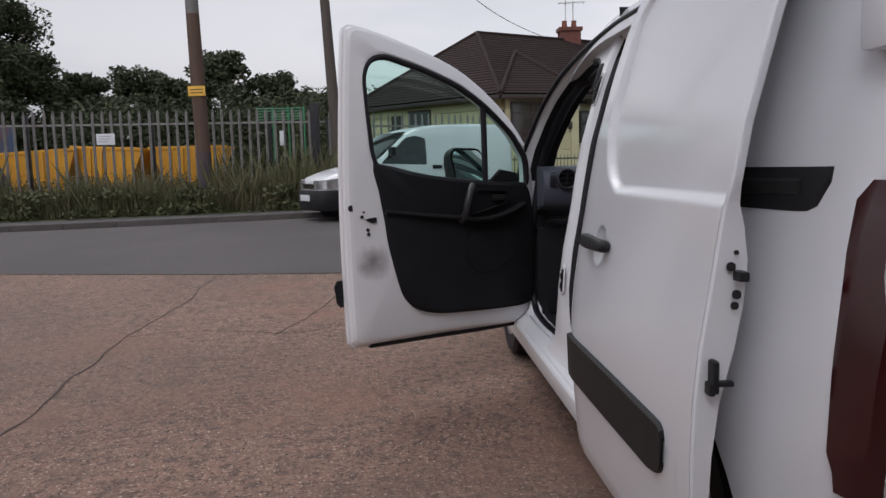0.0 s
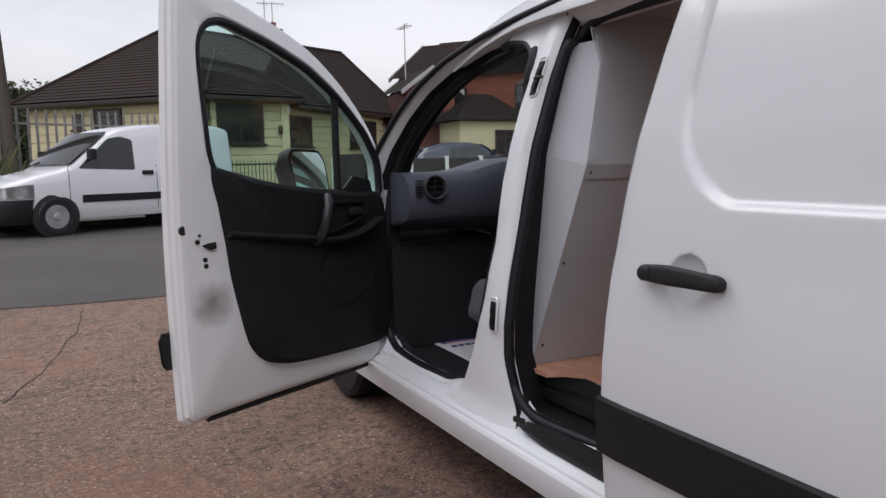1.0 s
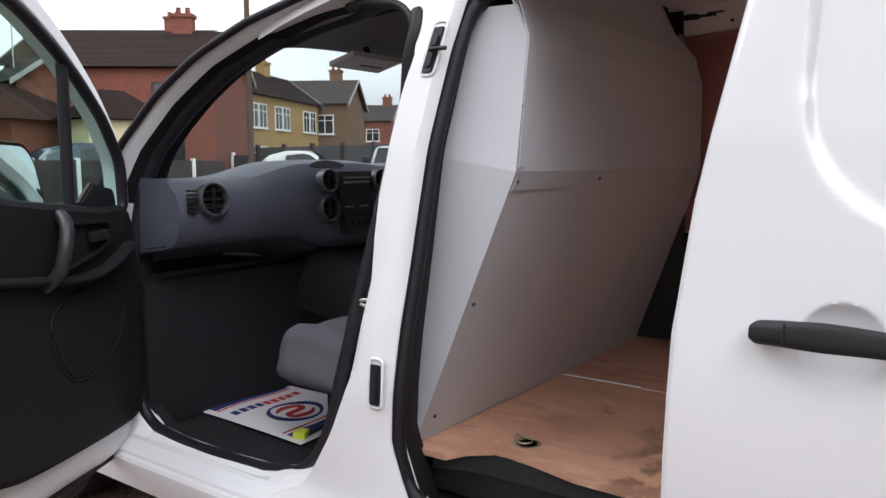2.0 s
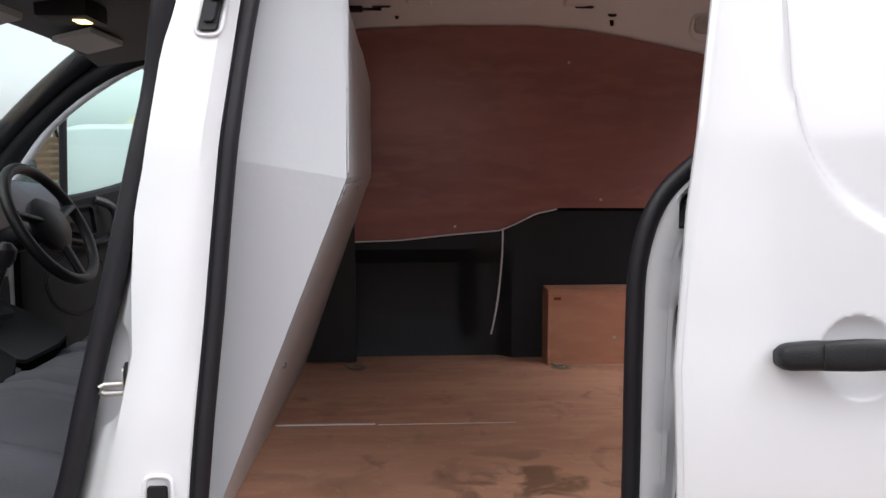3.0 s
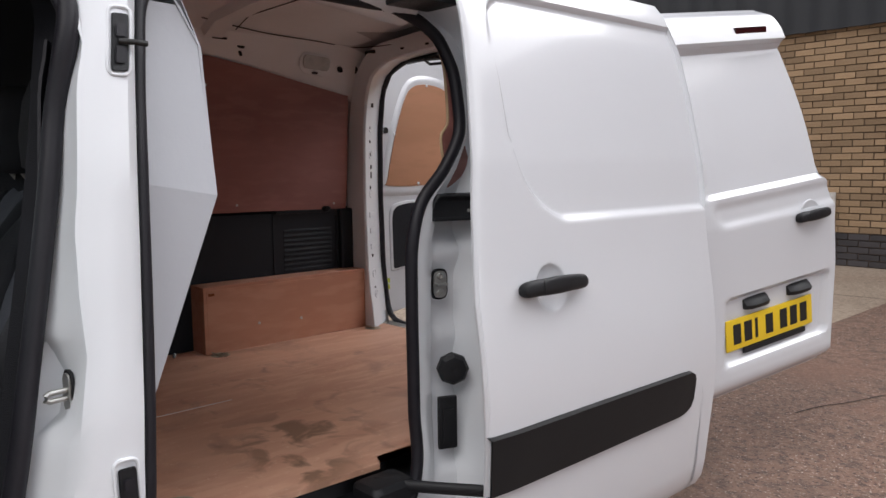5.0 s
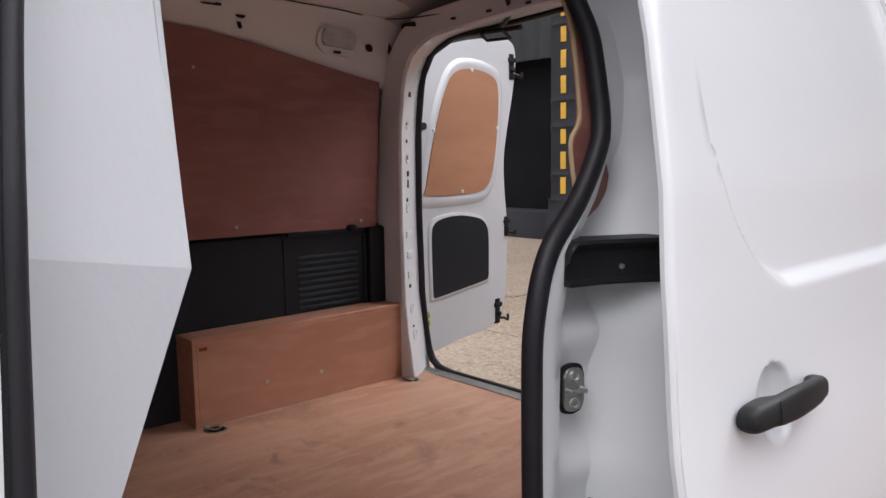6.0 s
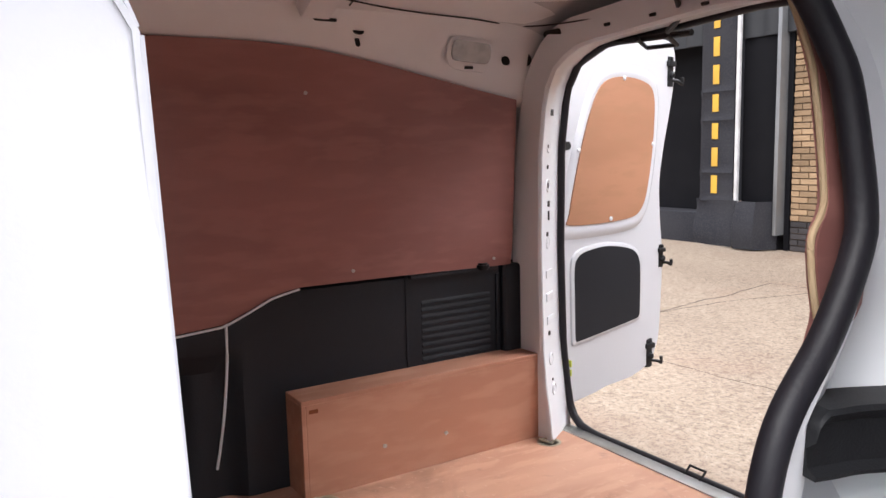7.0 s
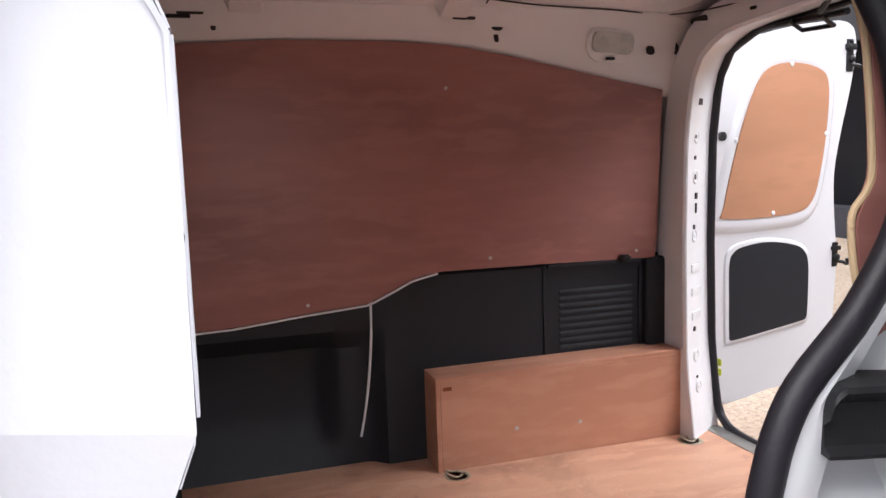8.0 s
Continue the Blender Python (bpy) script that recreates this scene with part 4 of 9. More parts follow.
def tree(x, y, z, h, spread, seed, label, mat, trunk_h=0.3, trunk_r=0.2, clumps=26, leaves=110, leaf=0.22, bare=False):
    rng = random.Random(seed)
    t = thing("tree", label, "tree", pose(x, y, z))
    bm = bmesh.new()
    tube(bm, [(0, 0, 0), (0.05 * h * 0.1, 0, h * trunk_h * 0.6), (-0.02 * h, 0.02 * h, h * trunk_h), (0, 0, h * 0.75)], lambda f: trunk_r * (1 - 0.75 * f), 9)
    part("trunk", bm, BARK, t)
    vs, fs = [], []
    for k in range(7):
        a = rng.uniform(0, 6.28)
        e = Vector((math.cos(a) * spread * 0.7, math.sin(a) * spread * 0.7, h * rng.uniform(0.55, 0.85)))
        bm = bmesh.new()
        tube(bm, smooth_path([(0, 0, h * trunk_h * rng.uniform(0.9, 1.4)), (e.x * 0.5, e.y * 0.5, e.z * 0.75), tuple(e)], 4), lambda f: trunk_r * 0.45 * (1 - 0.8 * f), 6)
        part("limb", bm, BARK, t)
    for k in range(clumps):
        a, q = rng.uniform(0, 6.28), rng.random() ** 0.5
        zz = rng.uniform(trunk_h * 0.9, 0.95)
        wide = spread * (1.0 - 0.75 * abs((zz - (trunk_h + 0.28)) / 0.75) ** 1.6)
        c = (math.cos(a) * wide * q, math.sin(a) * wide * q, zz * h)
        r = spread * rng.uniform(0.16, 0.30)
        leaf_cloud(vs, fs, rng, c, (r, r, r * 0.75), leaves, leaf)
    leaf_mesh("crown", vs, fs, mat, t)
    return t


tree(-31, 55, 0.4, 14.0, 6.0, 3, "large dark green tree behind the yard", LEAF, 0.16, 0.4, 170, 300, 0.19)
tree(-36, 60, 0.4, 13.0, 6.0, 4, "large dark green tree behind the yard", LEAF, 0.16, 0.4, 120, 260, 0.20)
rng0 = random.Random(11)
for k, (x, y, h) in enumerate(((-25.5, 62, 9.0), (-21.5, 64, 9.6), (-17.5, 62, 8.4), (-14.2, 60, 10.4), (-10.6, 63, 8.8), (-7.2, 62, 7.4), (-28.5, 68, 9.0), (-3.0, 66, 7.4), (1.5, 70, 7.6))):
    tree(x, y, 0.4, h, 3.3 + 0.3 * (k % 3), 20 + k, "dark green tree in the row behind the fence", LEAF, 0.10, 0.25, 95, 200, 0.17)
bm = None
vs, fs = [], []
for k in range(210):
    leaf_cloud(vs, fs, rng0, (rng0.uniform(-42, 6), rng0.uniform(52, 60), rng0.uniform(0.8, 6.0)), (2.4, 1.6, 1.5), 190, 0.17)
hd = leaf_mesh("hedge_row", vs, fs, LEAF)
tagged(hd, "dark scrub hedge behind the fence", "hedge", kind="stuff")
tree(21.0, 1.0, 0.0, 4.0, 1.25, 50, "small leafy tree with a thick pollarded trunk", LEAF_L, 0.5, 0.42, 26, 170, 0.075)
# weeds along the fence foot
vs, fs = [], []
rng1 = random.Random(5)
for k in range(19000):
    f = rng1.random()
    x = -15 + 13.6 * f
    y = far_edge(x) + 1.9 + abs(rng1.gauss(0, 0.75)) + 0.25
    h = rng1.uniform(0.15, 0.55) * (0.7 + 0.7 * noise.noise((x * 0.9, y * 0.9, 2.0))) + (0.75 if rng1.random() < 0.12 else 0.1) * rng1.random() * (1 if x > -4.8 or x < -9 else 0.5)
    h = max(h * 1.5, 0.12)
    a, l = rng1.uniform(0, 6.28), rng1.uniform(0.0, 0.6) * h
    w = rng1.uniform(0.008, 0.02)
    b = Vector((x, y, gz(16) + 0.06))
    n = len(vs)
    s = Vector((math.cos(a + 1.57), math.sin(a + 1.57), 0)) * w
    tip = b + Vector((math.cos(a) * l, math.sin(a) * l, h))
    m = b.lerp(tip, 0.55) + Vector((0, 0, h * 0.08))
    vs += [b - s, b + s, m + s * 0.8, tip, m - s * 0.8]
    fs.append((n, n + 1, n + 2, n + 3, n + 4))
for k in range(420):
    x = rng1.uniform(-14.5, -2.0)
    y = 14.4 + (x + 14.5) * 0.16 + rng1.uniform(-0.4, 1.2)
    leaf_cloud(vs, fs, rng1, (x, y, gz(16) + rng1.uniform(0.35, 1.0 if x > -4.9 else 0.75)), (0.26, 0.24, 0.30), 38, 0.032)
w1 = leaf_mesh("tall_weeds", vs, fs, WEED)
tagged(w1, "dry brown and green weeds along the fence", "weeds", kind="stuff")
vs, fs = [], []
for k in range(230):
    x = rng1.uniform(-14.5, -1.8)
    y = far_edge(x) + 1.95 + abs(rng1.gauss(0, 0.5))
    leaf_cloud(vs, fs, rng1, (x, y, gz(16) + 0.16 + (0.35 if rng1.random() < 0.3 else 0.0)), (0.28, 0.22, 0.16), 34, 0.055)
for k in range(300):
    x = rng1.uniform(-14.5, -1.9)
    lift = 0.30 if x > -4.9 else 0.12
    y = 14.3 + (x + 14.5) * 0.16 + rng1.uniform(-0.5, 0.9)
    leaf_cloud(vs, fs, rng1, (x, y, gz(16) + 0.25 + lift * rng1.random() * 2), (0.34, 0.26, 0.24 + lift), 46, 0.045)
w2 = leaf_mesh("ground_creeper", vs, fs, LEAF_L)
tagged(w2, "low green creeper and nettles at the fence foot", "weeds", kind="stuff")

# overhead wire from the telegraph pole to the bungalow
wire = thing("overhead_wire", "thin dark overhead wire from pole to bungalow roof", "cable")
bm = bmesh.new()
w0, w1_ = Vector((-2.40, 16.2, 10.0)), Vector((5.6, 28.1, 6.2))
tube(bm, [w0.lerp(w1_, f) - Vector((0, 0, 1.1 * math.sin(math.pi * f))) for f in span(0, 1, 18)], 0.011, 5)
part("strand", bm, INK, wire)

# ---- slatted fence and rubble at the far side of the yard ----
SLAT = material("brown_slat", (0.16, 0.075, 0.045), 0.8, second=(0.10, 0.05, 0.032), scale=3, stretch=(1, 8, 8), random=0.2)


def slat_fence(a, b, z0, h, n, label):
    t = thing("slatted_fence", label, "fence")
    a, b = Vector((*a, 0)), Vector((*b, 0))
    L, ang = (b - a).length, math.degrees(math.atan2(b.y - a.y, b.x - a.x))
    m = Matrix.Translation((a.x, a.y, z0)) @ pose(0, 0, 0, 0, 0, ang)
    k = 0.0
    while k <= L + 0.01:
        bm = bmesh.new()
        box(bm, (k - 0.06, -0.06, -0.3), (k + 0.06, 0.06, h + 0.06), 0.008, m=m)
        part("post", bm, SLAT, t)
        k += 1.8
    for j in range(n):
        bm = bmesh.new()
        z = h * (j + 0.15) / n
        box(bm, (0, -0.085, z), (L, -0.06, z + h / n * 0.62), 0.005, m=m)
        part("slat", bm, SLAT, t)
    return t


slat_fence((22.5, 3.2), (22.5, -7.4), 0.2, 1.75, 12, "brown horizontal slatted timber fence")
slat_fence((19.0, 15.0), (19.0, 4.5), 0.1, 1.9, 10, "weathered horizontal slatted timber fence")
rng2 = random.Random(8)
for k in range(14):
    bm = bmesh.new()
    bmesh.ops.create_icosphere(bm, subdivisions=2, radius=rng2.uniform(0.07, 0.16))
    for v in bm.verts:
        v.co *= 1 + 0.35 * noise.noise(v.co * 9 + Vector((k, 0, 0)))
        v.co.z *= 0.7
    o = tagged(part("stone", bm, KERB), "grey rubble stone at the tree foot", "stone", group="rubble by the tree")
    o.location = (20.7 + rng2.uniform(-0.5, 0.9), 0.6 - rng2.uniform(-0.6, 1.6), 0.06)

# railings and board fence before the bungalow
rail_t = thing("garden_railing", "low green metal garden railing before the bungalow", "railing")
GREEN = material("green_railing_paint", (0.025, 0.05, 0.03), 0.5, second=(0.04, 0.06, 0.04), scale=4)
for z in (0.3, 1.2):
    bm = bmesh.new()
    box(bm, (2.4, 17.98, z), (4.6, 18.02, z + 0.04))
    part("rail", bm, GREEN, rail_t)
for k in range(22):
    bm = bmesh.new()
    tube(bm, [(2.45 + 0.1 * k, 18, 0.2), (2.45 + 0.1 * k, 18, 1.34)], 0.010, 5)
    part("bar", bm, GREEN, rail_t)
board_t = thing("board_fence", "dark panel fence with white concrete posts", "fence")
for k in range(7):
    x = 5.6 + 1.15 * k
    bm = bmesh.new()
    box(bm, (x - 0.05, 17.6, 0.1), (x + 0.05, 17.72, 1.36), 0.01)
    part("post", bm, FRAME_WHITE, board_t)
    bm = bmesh.new()
    box(bm, (x + 0.05, 17.64, 0.15), (x + 1.10, 17.69, 1.30 if k else 1.45), 0.01)
    part("panel", bm, material("dark_stained_board", (0.03, 0.024, 0.022), 0.8, second=(0.05, 0.04, 0.035), scale=3), board_t)
bt2 = thing("board_fence", "grey panel fence with white posts along the far road", "fence")
for k in range(9):
    y = 30.0 - 1.6 * k
    bm = bmesh.new()
    box(bm, (19.9, y - 0.07, 0.2), (20.05, y + 0.07, 1.7 + (0.3 if k > 3 else 0)), 0.01)
    part("post", bm, FRAME_WHITE if k < 4 else FRAME_BROWN, bt2)
    bm = bmesh.new()
    box(bm, (19.95, y - 1.53, 0.25), (20.0, y - 0.07, 1.58 + (0.3 if k > 3 else 0)), 0.01)
    part("panel", bm, material("grey_board", (0.06, 0.06, 0.06), 0.8, second=(0.04, 0.04, 0.04), scale=3), bt2)

# ---- vehicles ----
PAINT_BLUE = material("dark_blue_car_paint", (0.02, 0.03, 0.06), 0.2, coat=1.0)
PAINT_PALE = material("pale_blue_silver_paint", (0.42, 0.47, 0.50), 0.25, second=(0.36, 0.41, 0.44), scale=1.0, coat=0.8)
PAINT_SILVER = material("silver_white_paint", (0.66, 0.67, 0.69), 0.3, second=(0.58, 0.59, 0.61), scale=1.0, coat=0.6)
RIM_STEEL = material("silver_rim", (0.36, 0.36, 0.37), 0.4, 0.5, second=(0.18, 0.18, 0.18), scale=9)
LAMP_GLASS = material("clear_lamp", (0.60, 0.62, 0.64), 0.10, 0.7, second=(0.10, 0.10, 0.11), scale=9)
PANE_DARK = material("dark_car_glass", (0.015, 0.017, 0.018), 0.04, second=(0.03, 0.03, 0.032), scale=2, spec=0.7)


def vehicle(name, label, m, paint, top, half, length, belt, wheels, side_windows, screen, lamp, bumper_z, strip=None, handle=None):
    """A road vehicle: local y runs back from the nose, x across, z up."""
    t = thing(name, label, "car" if length < 4.05 or name == "car" else "van", m)

    def hw(z, s):
        f = lerp_table([(0.2, 0.90), (0.35, 0.97), (0.6, 1.0), (belt, 0.985), (belt + 0.4, 0.90), (belt + 0.85, 0.80), (belt + 1.2, 0.76)], z)
        nose = lerp_table([(0, 0.64), (0.03, 0.73), (0.08, 0.81), (0.16, 0.88), (0.3, 0.94), (0.5, 0.98), (0.8, 1.0), (length - 0.3, 1.0), (length - 0.05, 0.96), (length, 0.90)], s)
        return half * f * nose

    def section(s):
        tz = sum(lerp_table(top, min(length, max(0, s + o))) for o in (-0.06, -0.03, 0, 0.03, 0.06)) / 5 if s > 0.06 else lerp_table(top, s)
        zs = [0.24, 0.35, 0.5, 0.65, 0.8, belt, belt + 0.25, belt + 0.5, belt + 0.75, 9]
        out = []
        for z in zs:
            z = min(z, tz - 0.07)
            out.append((hw(z, s), s, z))
        out += [(hw(tz, s) * 0.975, s, tz - 0.045), (hw(tz, s) * 0.93, s, tz - 0.022), (hw(tz, s) * 0.85, s, tz - 0.008), (hw(tz, s) * 0.7, s, tz), (hw(tz, s) * 0.4, s, tz + 0.010), (0, s, tz + 0.014)]
        return out + [(-x, y, z) for x, y, z in reversed(out[:-1])]
    bm = bmesh.new()
    st = sorted(set([0, 0.015, 0.04, 0.07, 0.1, 0.15, 0.2, 0.28, 0.35, 0.42, 0.5] + span(0.55, length - 0.12, 60) + [length - 0.06, length - 0.02, length]))
    rows = [section(s) for s in st if s <= length]
    vr = grid(bm, rows)
    for r in (vr[0], vr[-1]):
        bm.faces.new(r)
    bmesh.ops.remove_doubles(bm, verts=bm.verts, dist=0.0005)
    part("body", bm, paint, t, sharp=50)
    for sgn in (-1, 1):
        for poly in side_windows:
            bm = bmesh.new()
            pl = round_poly(poly, 0.05, 4)
            plate(bm, pl, lambda a, b, d: (sgn * (hw(b, a) + 0.004 - d), a, b), 0.02)
            part("side_window", bm, PANE_DARK, t)
        if strip:
            bm = bmesh.new()
            a0, a1, z0, z1 = strip
            rows = [[(sgn * (hw(z, s) + 0.012), s, z) for z in (z0, (z0 + z1) / 2, z1)] for s in span(a0, a1, 12)]
            shell(bm, rows, (-0.015 * sgn, 0, 0))
            part("side_strip", bm, PLASTIC, t, "black side strip")
        if handle:
            bm = bmesh.new()
            s, z = handle
            x = hw(z, s)
            box(bm, (sgn * x - 0.012, s, z), (sgn * x + 0.025, s + 0.20, z + 0.07), 0.01)
            part("door_handle", bm, PLASTIC, t)
        for a in (handle[0] + 0.26 if handle else 2.2, 0.98 if name != "car" else 1.2):
            bm = bmesh.new()
            rows = [[(sgn * (hw(z, a) + 0.001), a, z), (sgn * (hw(z, a) + 0.001), a + 0.012, z)] for z in span(0.35, belt + 0.1, 6)]
            shell(bm, rows, (-0.004 * sgn, 0, 0))
            part("door_gap", bm, INK, t)
        bm = bmesh.new()
        z0, z1, back = lamp
        rows = [[(sgn * hw(z, 0) * f, -0.012 - 0.004 * k + 0.05 * k * (z - z0), z + 0.25 * k * (z - z0) * 0) for k, f in ((0, 0.55), (1, 0.8))] + [(sgn * (hw(z, s) + 0.008), s - 0.010, z + min(0.05, 0.12 * s) * (z - z0) / (z1 - z0)) for s in (0.0, 0.03, 0.08, 0.16, 0.3, back)] for z in span(z0, z1, 4)]
        shell(bm, rows, (-0.02 * sgn, 0.02, 0))
        part("headlamp", bm, LAMP_GLASS, t, "clear headlamp")
        for wy in wheels:
            bm = bmesh.new()
            xx = half * 0.985
            lathe(bm, (sgn * (xx - 0.16), wy, 0.30), (sgn, 0, 0), [(0.355, 0.10), (0.355, 0.163), (0.33, 0.168), (0.0, 0.168)], 28)
            part("wheel_arch", bm, INK, t)
            bm = bmesh.new()
            lathe(bm, (sgn * (xx - 0.16), wy, 0.30), (sgn, 0, 0), [(0.17, 0.0), (0.27, 0.0), (0.30, 0.03), (0.30, 0.155), (0.27, 0.185), (0.185, 0.18), (0.18, 0.16)], 28)
            ty = part("tyre", bm, RUBBER, t)
            bm = bmesh.new()
            lathe(bm, (sgn * (xx - 0.16), wy, 0.30), (sgn, 0, 0), [(0.185, 0.178), (0.17, 0.165), (0.145, 0.155), (0.09, 0.17), (0.05, 0.18), (0.0, 0.182)], 22)
            rim = part("rim", bm, RIM_STEEL, ty, "silver steel wheel rim")
            bm = bmesh.new()
            lathe(bm, (sgn * (xx - 0.16), wy, 0.30), (sgn, 0, 0), [(0.052, 0.181), (0.045, 0.192), (0.0, 0.194)], 16)
            part("hub_cap", bm, STEEL, rim)
            for k in range(8):
                a = 2 * math.pi * k / 8
                bm = bmesh.new()
                disc(bm, (sgn * (xx + 0.0), wy + 0.122 * math.cos(a), 0.30 + 0.122 * math.sin(a)), (sgn, 0, 0), 0.019, 0.012, 10)
                part("rim_slot", bm, INK, rim)
    bm = bmesh.new()
    a0, z0, a1, z1 = screen
    rows = []
    for f in span(0, 1, 5):
        s, z = a0 + (a1 - a0) * f, z0 + (z1 - z0) * f
        w = hw(z, s) * (0.93 - 0.04 * f)
        rows.append([(w * g, s - 0.02 - 0.05 * (1 - g * g), z + 0.018) for g in span(-1, 1, 8)])
    shell(bm, rows, (0, 0.015, -0.015))
    part("windscreen", bm, PANE_DARK, t, "dark windscreen")
    bm = bmesh.new()
    rows = []
    for z in span(0.20, bumper_z, 7):
        side = [(hw(z, s) + 0.018, s - 0.025) for s in (0.44, 0.36, 0.28, 0.2, 0.14, 0.09, 0.05, 0.02, 0.0)]
        g = 0.03 * math.sin(math.pi * (z - 0.20) / (bumper_z - 0.20)) ** 0.5
        rows.append([(-x, y - g, z) for x, y in side] + [(-side[-1][0] * 0.6, -0.045 - g, z), (0, -0.06 - g, z), (side[-1][0] * 0.6, -0.045 - g, z)] + [(x, y - g, z) for x, y in reversed(side)])
    shell(bm, rows, (0, 0.03, 0))
    part("front_bumper", bm, PLASTIC, t, "black front bumper")
    bm = bmesh.new()
    box(bm, (-half * 0.42, -0.012, bumper_z + 0.02), (half * 0.42, 0.03, bumper_z + 0.12), 0.01)
    gr = part("grille", bm, INK, t)
    for k in range(2):
        bm = bmesh.new()
        box(bm, (-half * 0.4, -0.02, bumper_z + 0.04 + 0.04 * k), (half * 0.4, -0.008, bumper_z + 0.055 + 0.04 * k), 0.003)
        part("grille_bar", bm, CHROME, gr)
    bm = bmesh.new()
    box(bm, (-0.26, -0.108, bumper_z - 0.20), (0.26, -0.085, bumper_z - 0.09), 0.003)
    part("number_plate", bm, SIGN_W, t)
    for sgn in (-1, 1):
        bm = bmesh.new()
        s, z = a0 + 0.28, z0 + 0.10
        x = hw(z, s)
        box(bm, (sgn * (x + 0.10) - 0.09, s - 0.04, z - 0.02), (sgn * (x + 0.10) + 0.09, s + 0.05, z + 0.15), 0.03)
        part("wing_mirror", bm, PLASTIC, t)
    return t


VAN_TOP = [(0, 0.62), (0.04, 0.74), (0.15, 0.83), (0.5, 0.94), (0.95, 1.04), (1.05, 1.09), (1.72, 1.60), (1.95, 1.70), (2.4, 1.77), (3.2, 1.80), (3.9, 1.78), (4.1, 1.72)]
vehicle("parked_van", "white parked panel van with black bumper and side strip", pose(-2.24, 11.44, gz(11.4) + 0.03, 0, 0, -66), WHITE, VAN_TOP, 0.84, 4.1, 0.98, (0.76, 3.45),
        [[(1.14, 1.04), (2.10, 1.00), (2.12, 1.50), (1.92, 1.56), (1.70, 1.52)]], (1.06, 1.10, 1.74, 1.62), (0.60, 0.76, 0.46), 0.58, (1.18, 3.1, 0.50, 0.62), (2.22, 0.92))
TRANSIT = [(0, 0.72), (0.05, 0.86), (0.2, 0.98), (0.7, 1.10), (0.95, 1.16), (1.75, 1.80), (2.1, 1.93), (2.8, 1.98), (4.6, 1.98), (4.95, 1.92)]
vehicle("parked_van", "silver-white parked van with a black lower bumper", pose(13.95, 0.75, 0, 0, 0, 0), PAINT_SILVER, TRANSIT, 0.96, 4.95, 1.10, (0.95, 3.9),
        [[(1.35, 1.14), (2.5, 1.12), (2.5, 1.55), (2.1, 1.72), (1.85, 1.66)]], (0.98, 1.20, 1.76, 1.82), (0.78, 1.0, 0.55), 0.62, (1.5, 3.3, 0.62, 0.70), (2.6, 1.02))
CAR = [(0, 0.55), (0.05, 0.66), (0.2, 0.74), (0.9, 0.88), (1.1, 0.93), (1.75, 1.36), (2.1, 1.45), (2.9, 1.46), (3.6, 1.30), (3.95, 1.0), (4.0, 0.8)]
for nm, lb, m, pt in (("car", "dark blue parked car behind the panel fence", pose(13.0, 19.6, 0.35, 0, 0, 80), PAINT_BLUE), ("car", "white parked car in the street", pose(21.0, 18.7, 0.25, 0, 0, 25), PAINT_SILVER), ("car", "pale silver-blue parked car in the street", pose(9.95, 7.6, gz(8.0) + 0.03, 0, 0, -52), PAINT_PALE), ("car", "white parked car farther off", pose(26.0, 17.5, 0.3, 0, 0, 12), PAINT_SILVER)):
    vehicle(nm, lb, m, pt, CAR, 0.84, 4.0, 0.86, (0.75, 3.25), [[(1.35, 0.90), (2.9, 0.92), (2.85, 1.28), (2.1, 1.34), (1.85, 1.28)]], (1.12, 0.97, 1.77, 1.38), (0.56, 0.72, 0.4), 0.50, None, (2.3, 0.75))

# ---- bricks of the warehouse wall ----
def brick_mesh(mat):
    bm = bmesh.new()
    box(bm, (0.0, -0.016, 0.0), (0.215, 0.0, 0.065), 0.003, 1)
    me = bpy.data.meshes.new("brick")
    bm.to_mesh(me)
    bm.free()
    me.materials.append(mat)
    return me


B_BUFF, B_DARK = brick_mesh(BRICK), brick_mesh(BRICK_BLUE)
wall_obj = bpy.data.objects["wall_rear"]
jv, jf = {0: [], 1: []}, {0: [], 1: []}
rngb = random.Random(21)
for c in range(36):
    z = 0.01 + 0.075 * c
    dark = 1 if c < 5 else 0
    x = -2.0 + (0.1125 if c % 2 else 0.0)
    while x < 5.40:
        w = min(0.215, 5.42 - x)
        o = rngb.uniform(-0.002, 0.003)
        if 1.75 <= x < 3.45:
            ob = new("brick", B_DARK if dark else B_BUFF)
            ob.parent = wall_obj
            ob.matrix_basis = Matrix.Translation((x, -9.004 + o, z)) @ pose(0, 0, 0, 0, 0, 180) @ Matrix.Translation((-0.215, 0, 0))
        elif w > 0.05:
            n = len(jv[dark])
            y0, y1 = -9.013, -8.988 + o
            jv[dark] += [(x, y0, z), (x + w, y0, z), (x + w, y0, z + 0.065), (x, y0, z + 0.065), (x + 0.003, y1, z + 0.003), (x + w - 0.003, y1, z + 0.003), (x + w - 0.003, y1, z + 0.062), (x + 0.003, y1, z + 0.062)]
            jf[dark] += [(n + 4, n + 5, n + 6, n + 7), (n, n + 1, n + 5, n + 4), (n + 1, n + 2, n + 6, n + 5), (n + 2, n + 3, n + 7, n + 6), (n + 3, n, n + 4, n + 7)]
        x += 0.225


def island_tone(m):
    """Bricks that share a mesh differ by island."""
    k = m.copy()
    n, l = k.node_tree.nodes, k.node_tree.links
    g = n.new("ShaderNodeNewGeometry")
    mr = [q for q in n if q.bl_idname == "ShaderNodeMapRange" and q.inputs[0].links and q.inputs[0].links[0].from_node.bl_idname == "ShaderNodeObjectInfo"][0]
    l.new(g.outputs["Random Per Island"], mr.inputs[0])
    return k


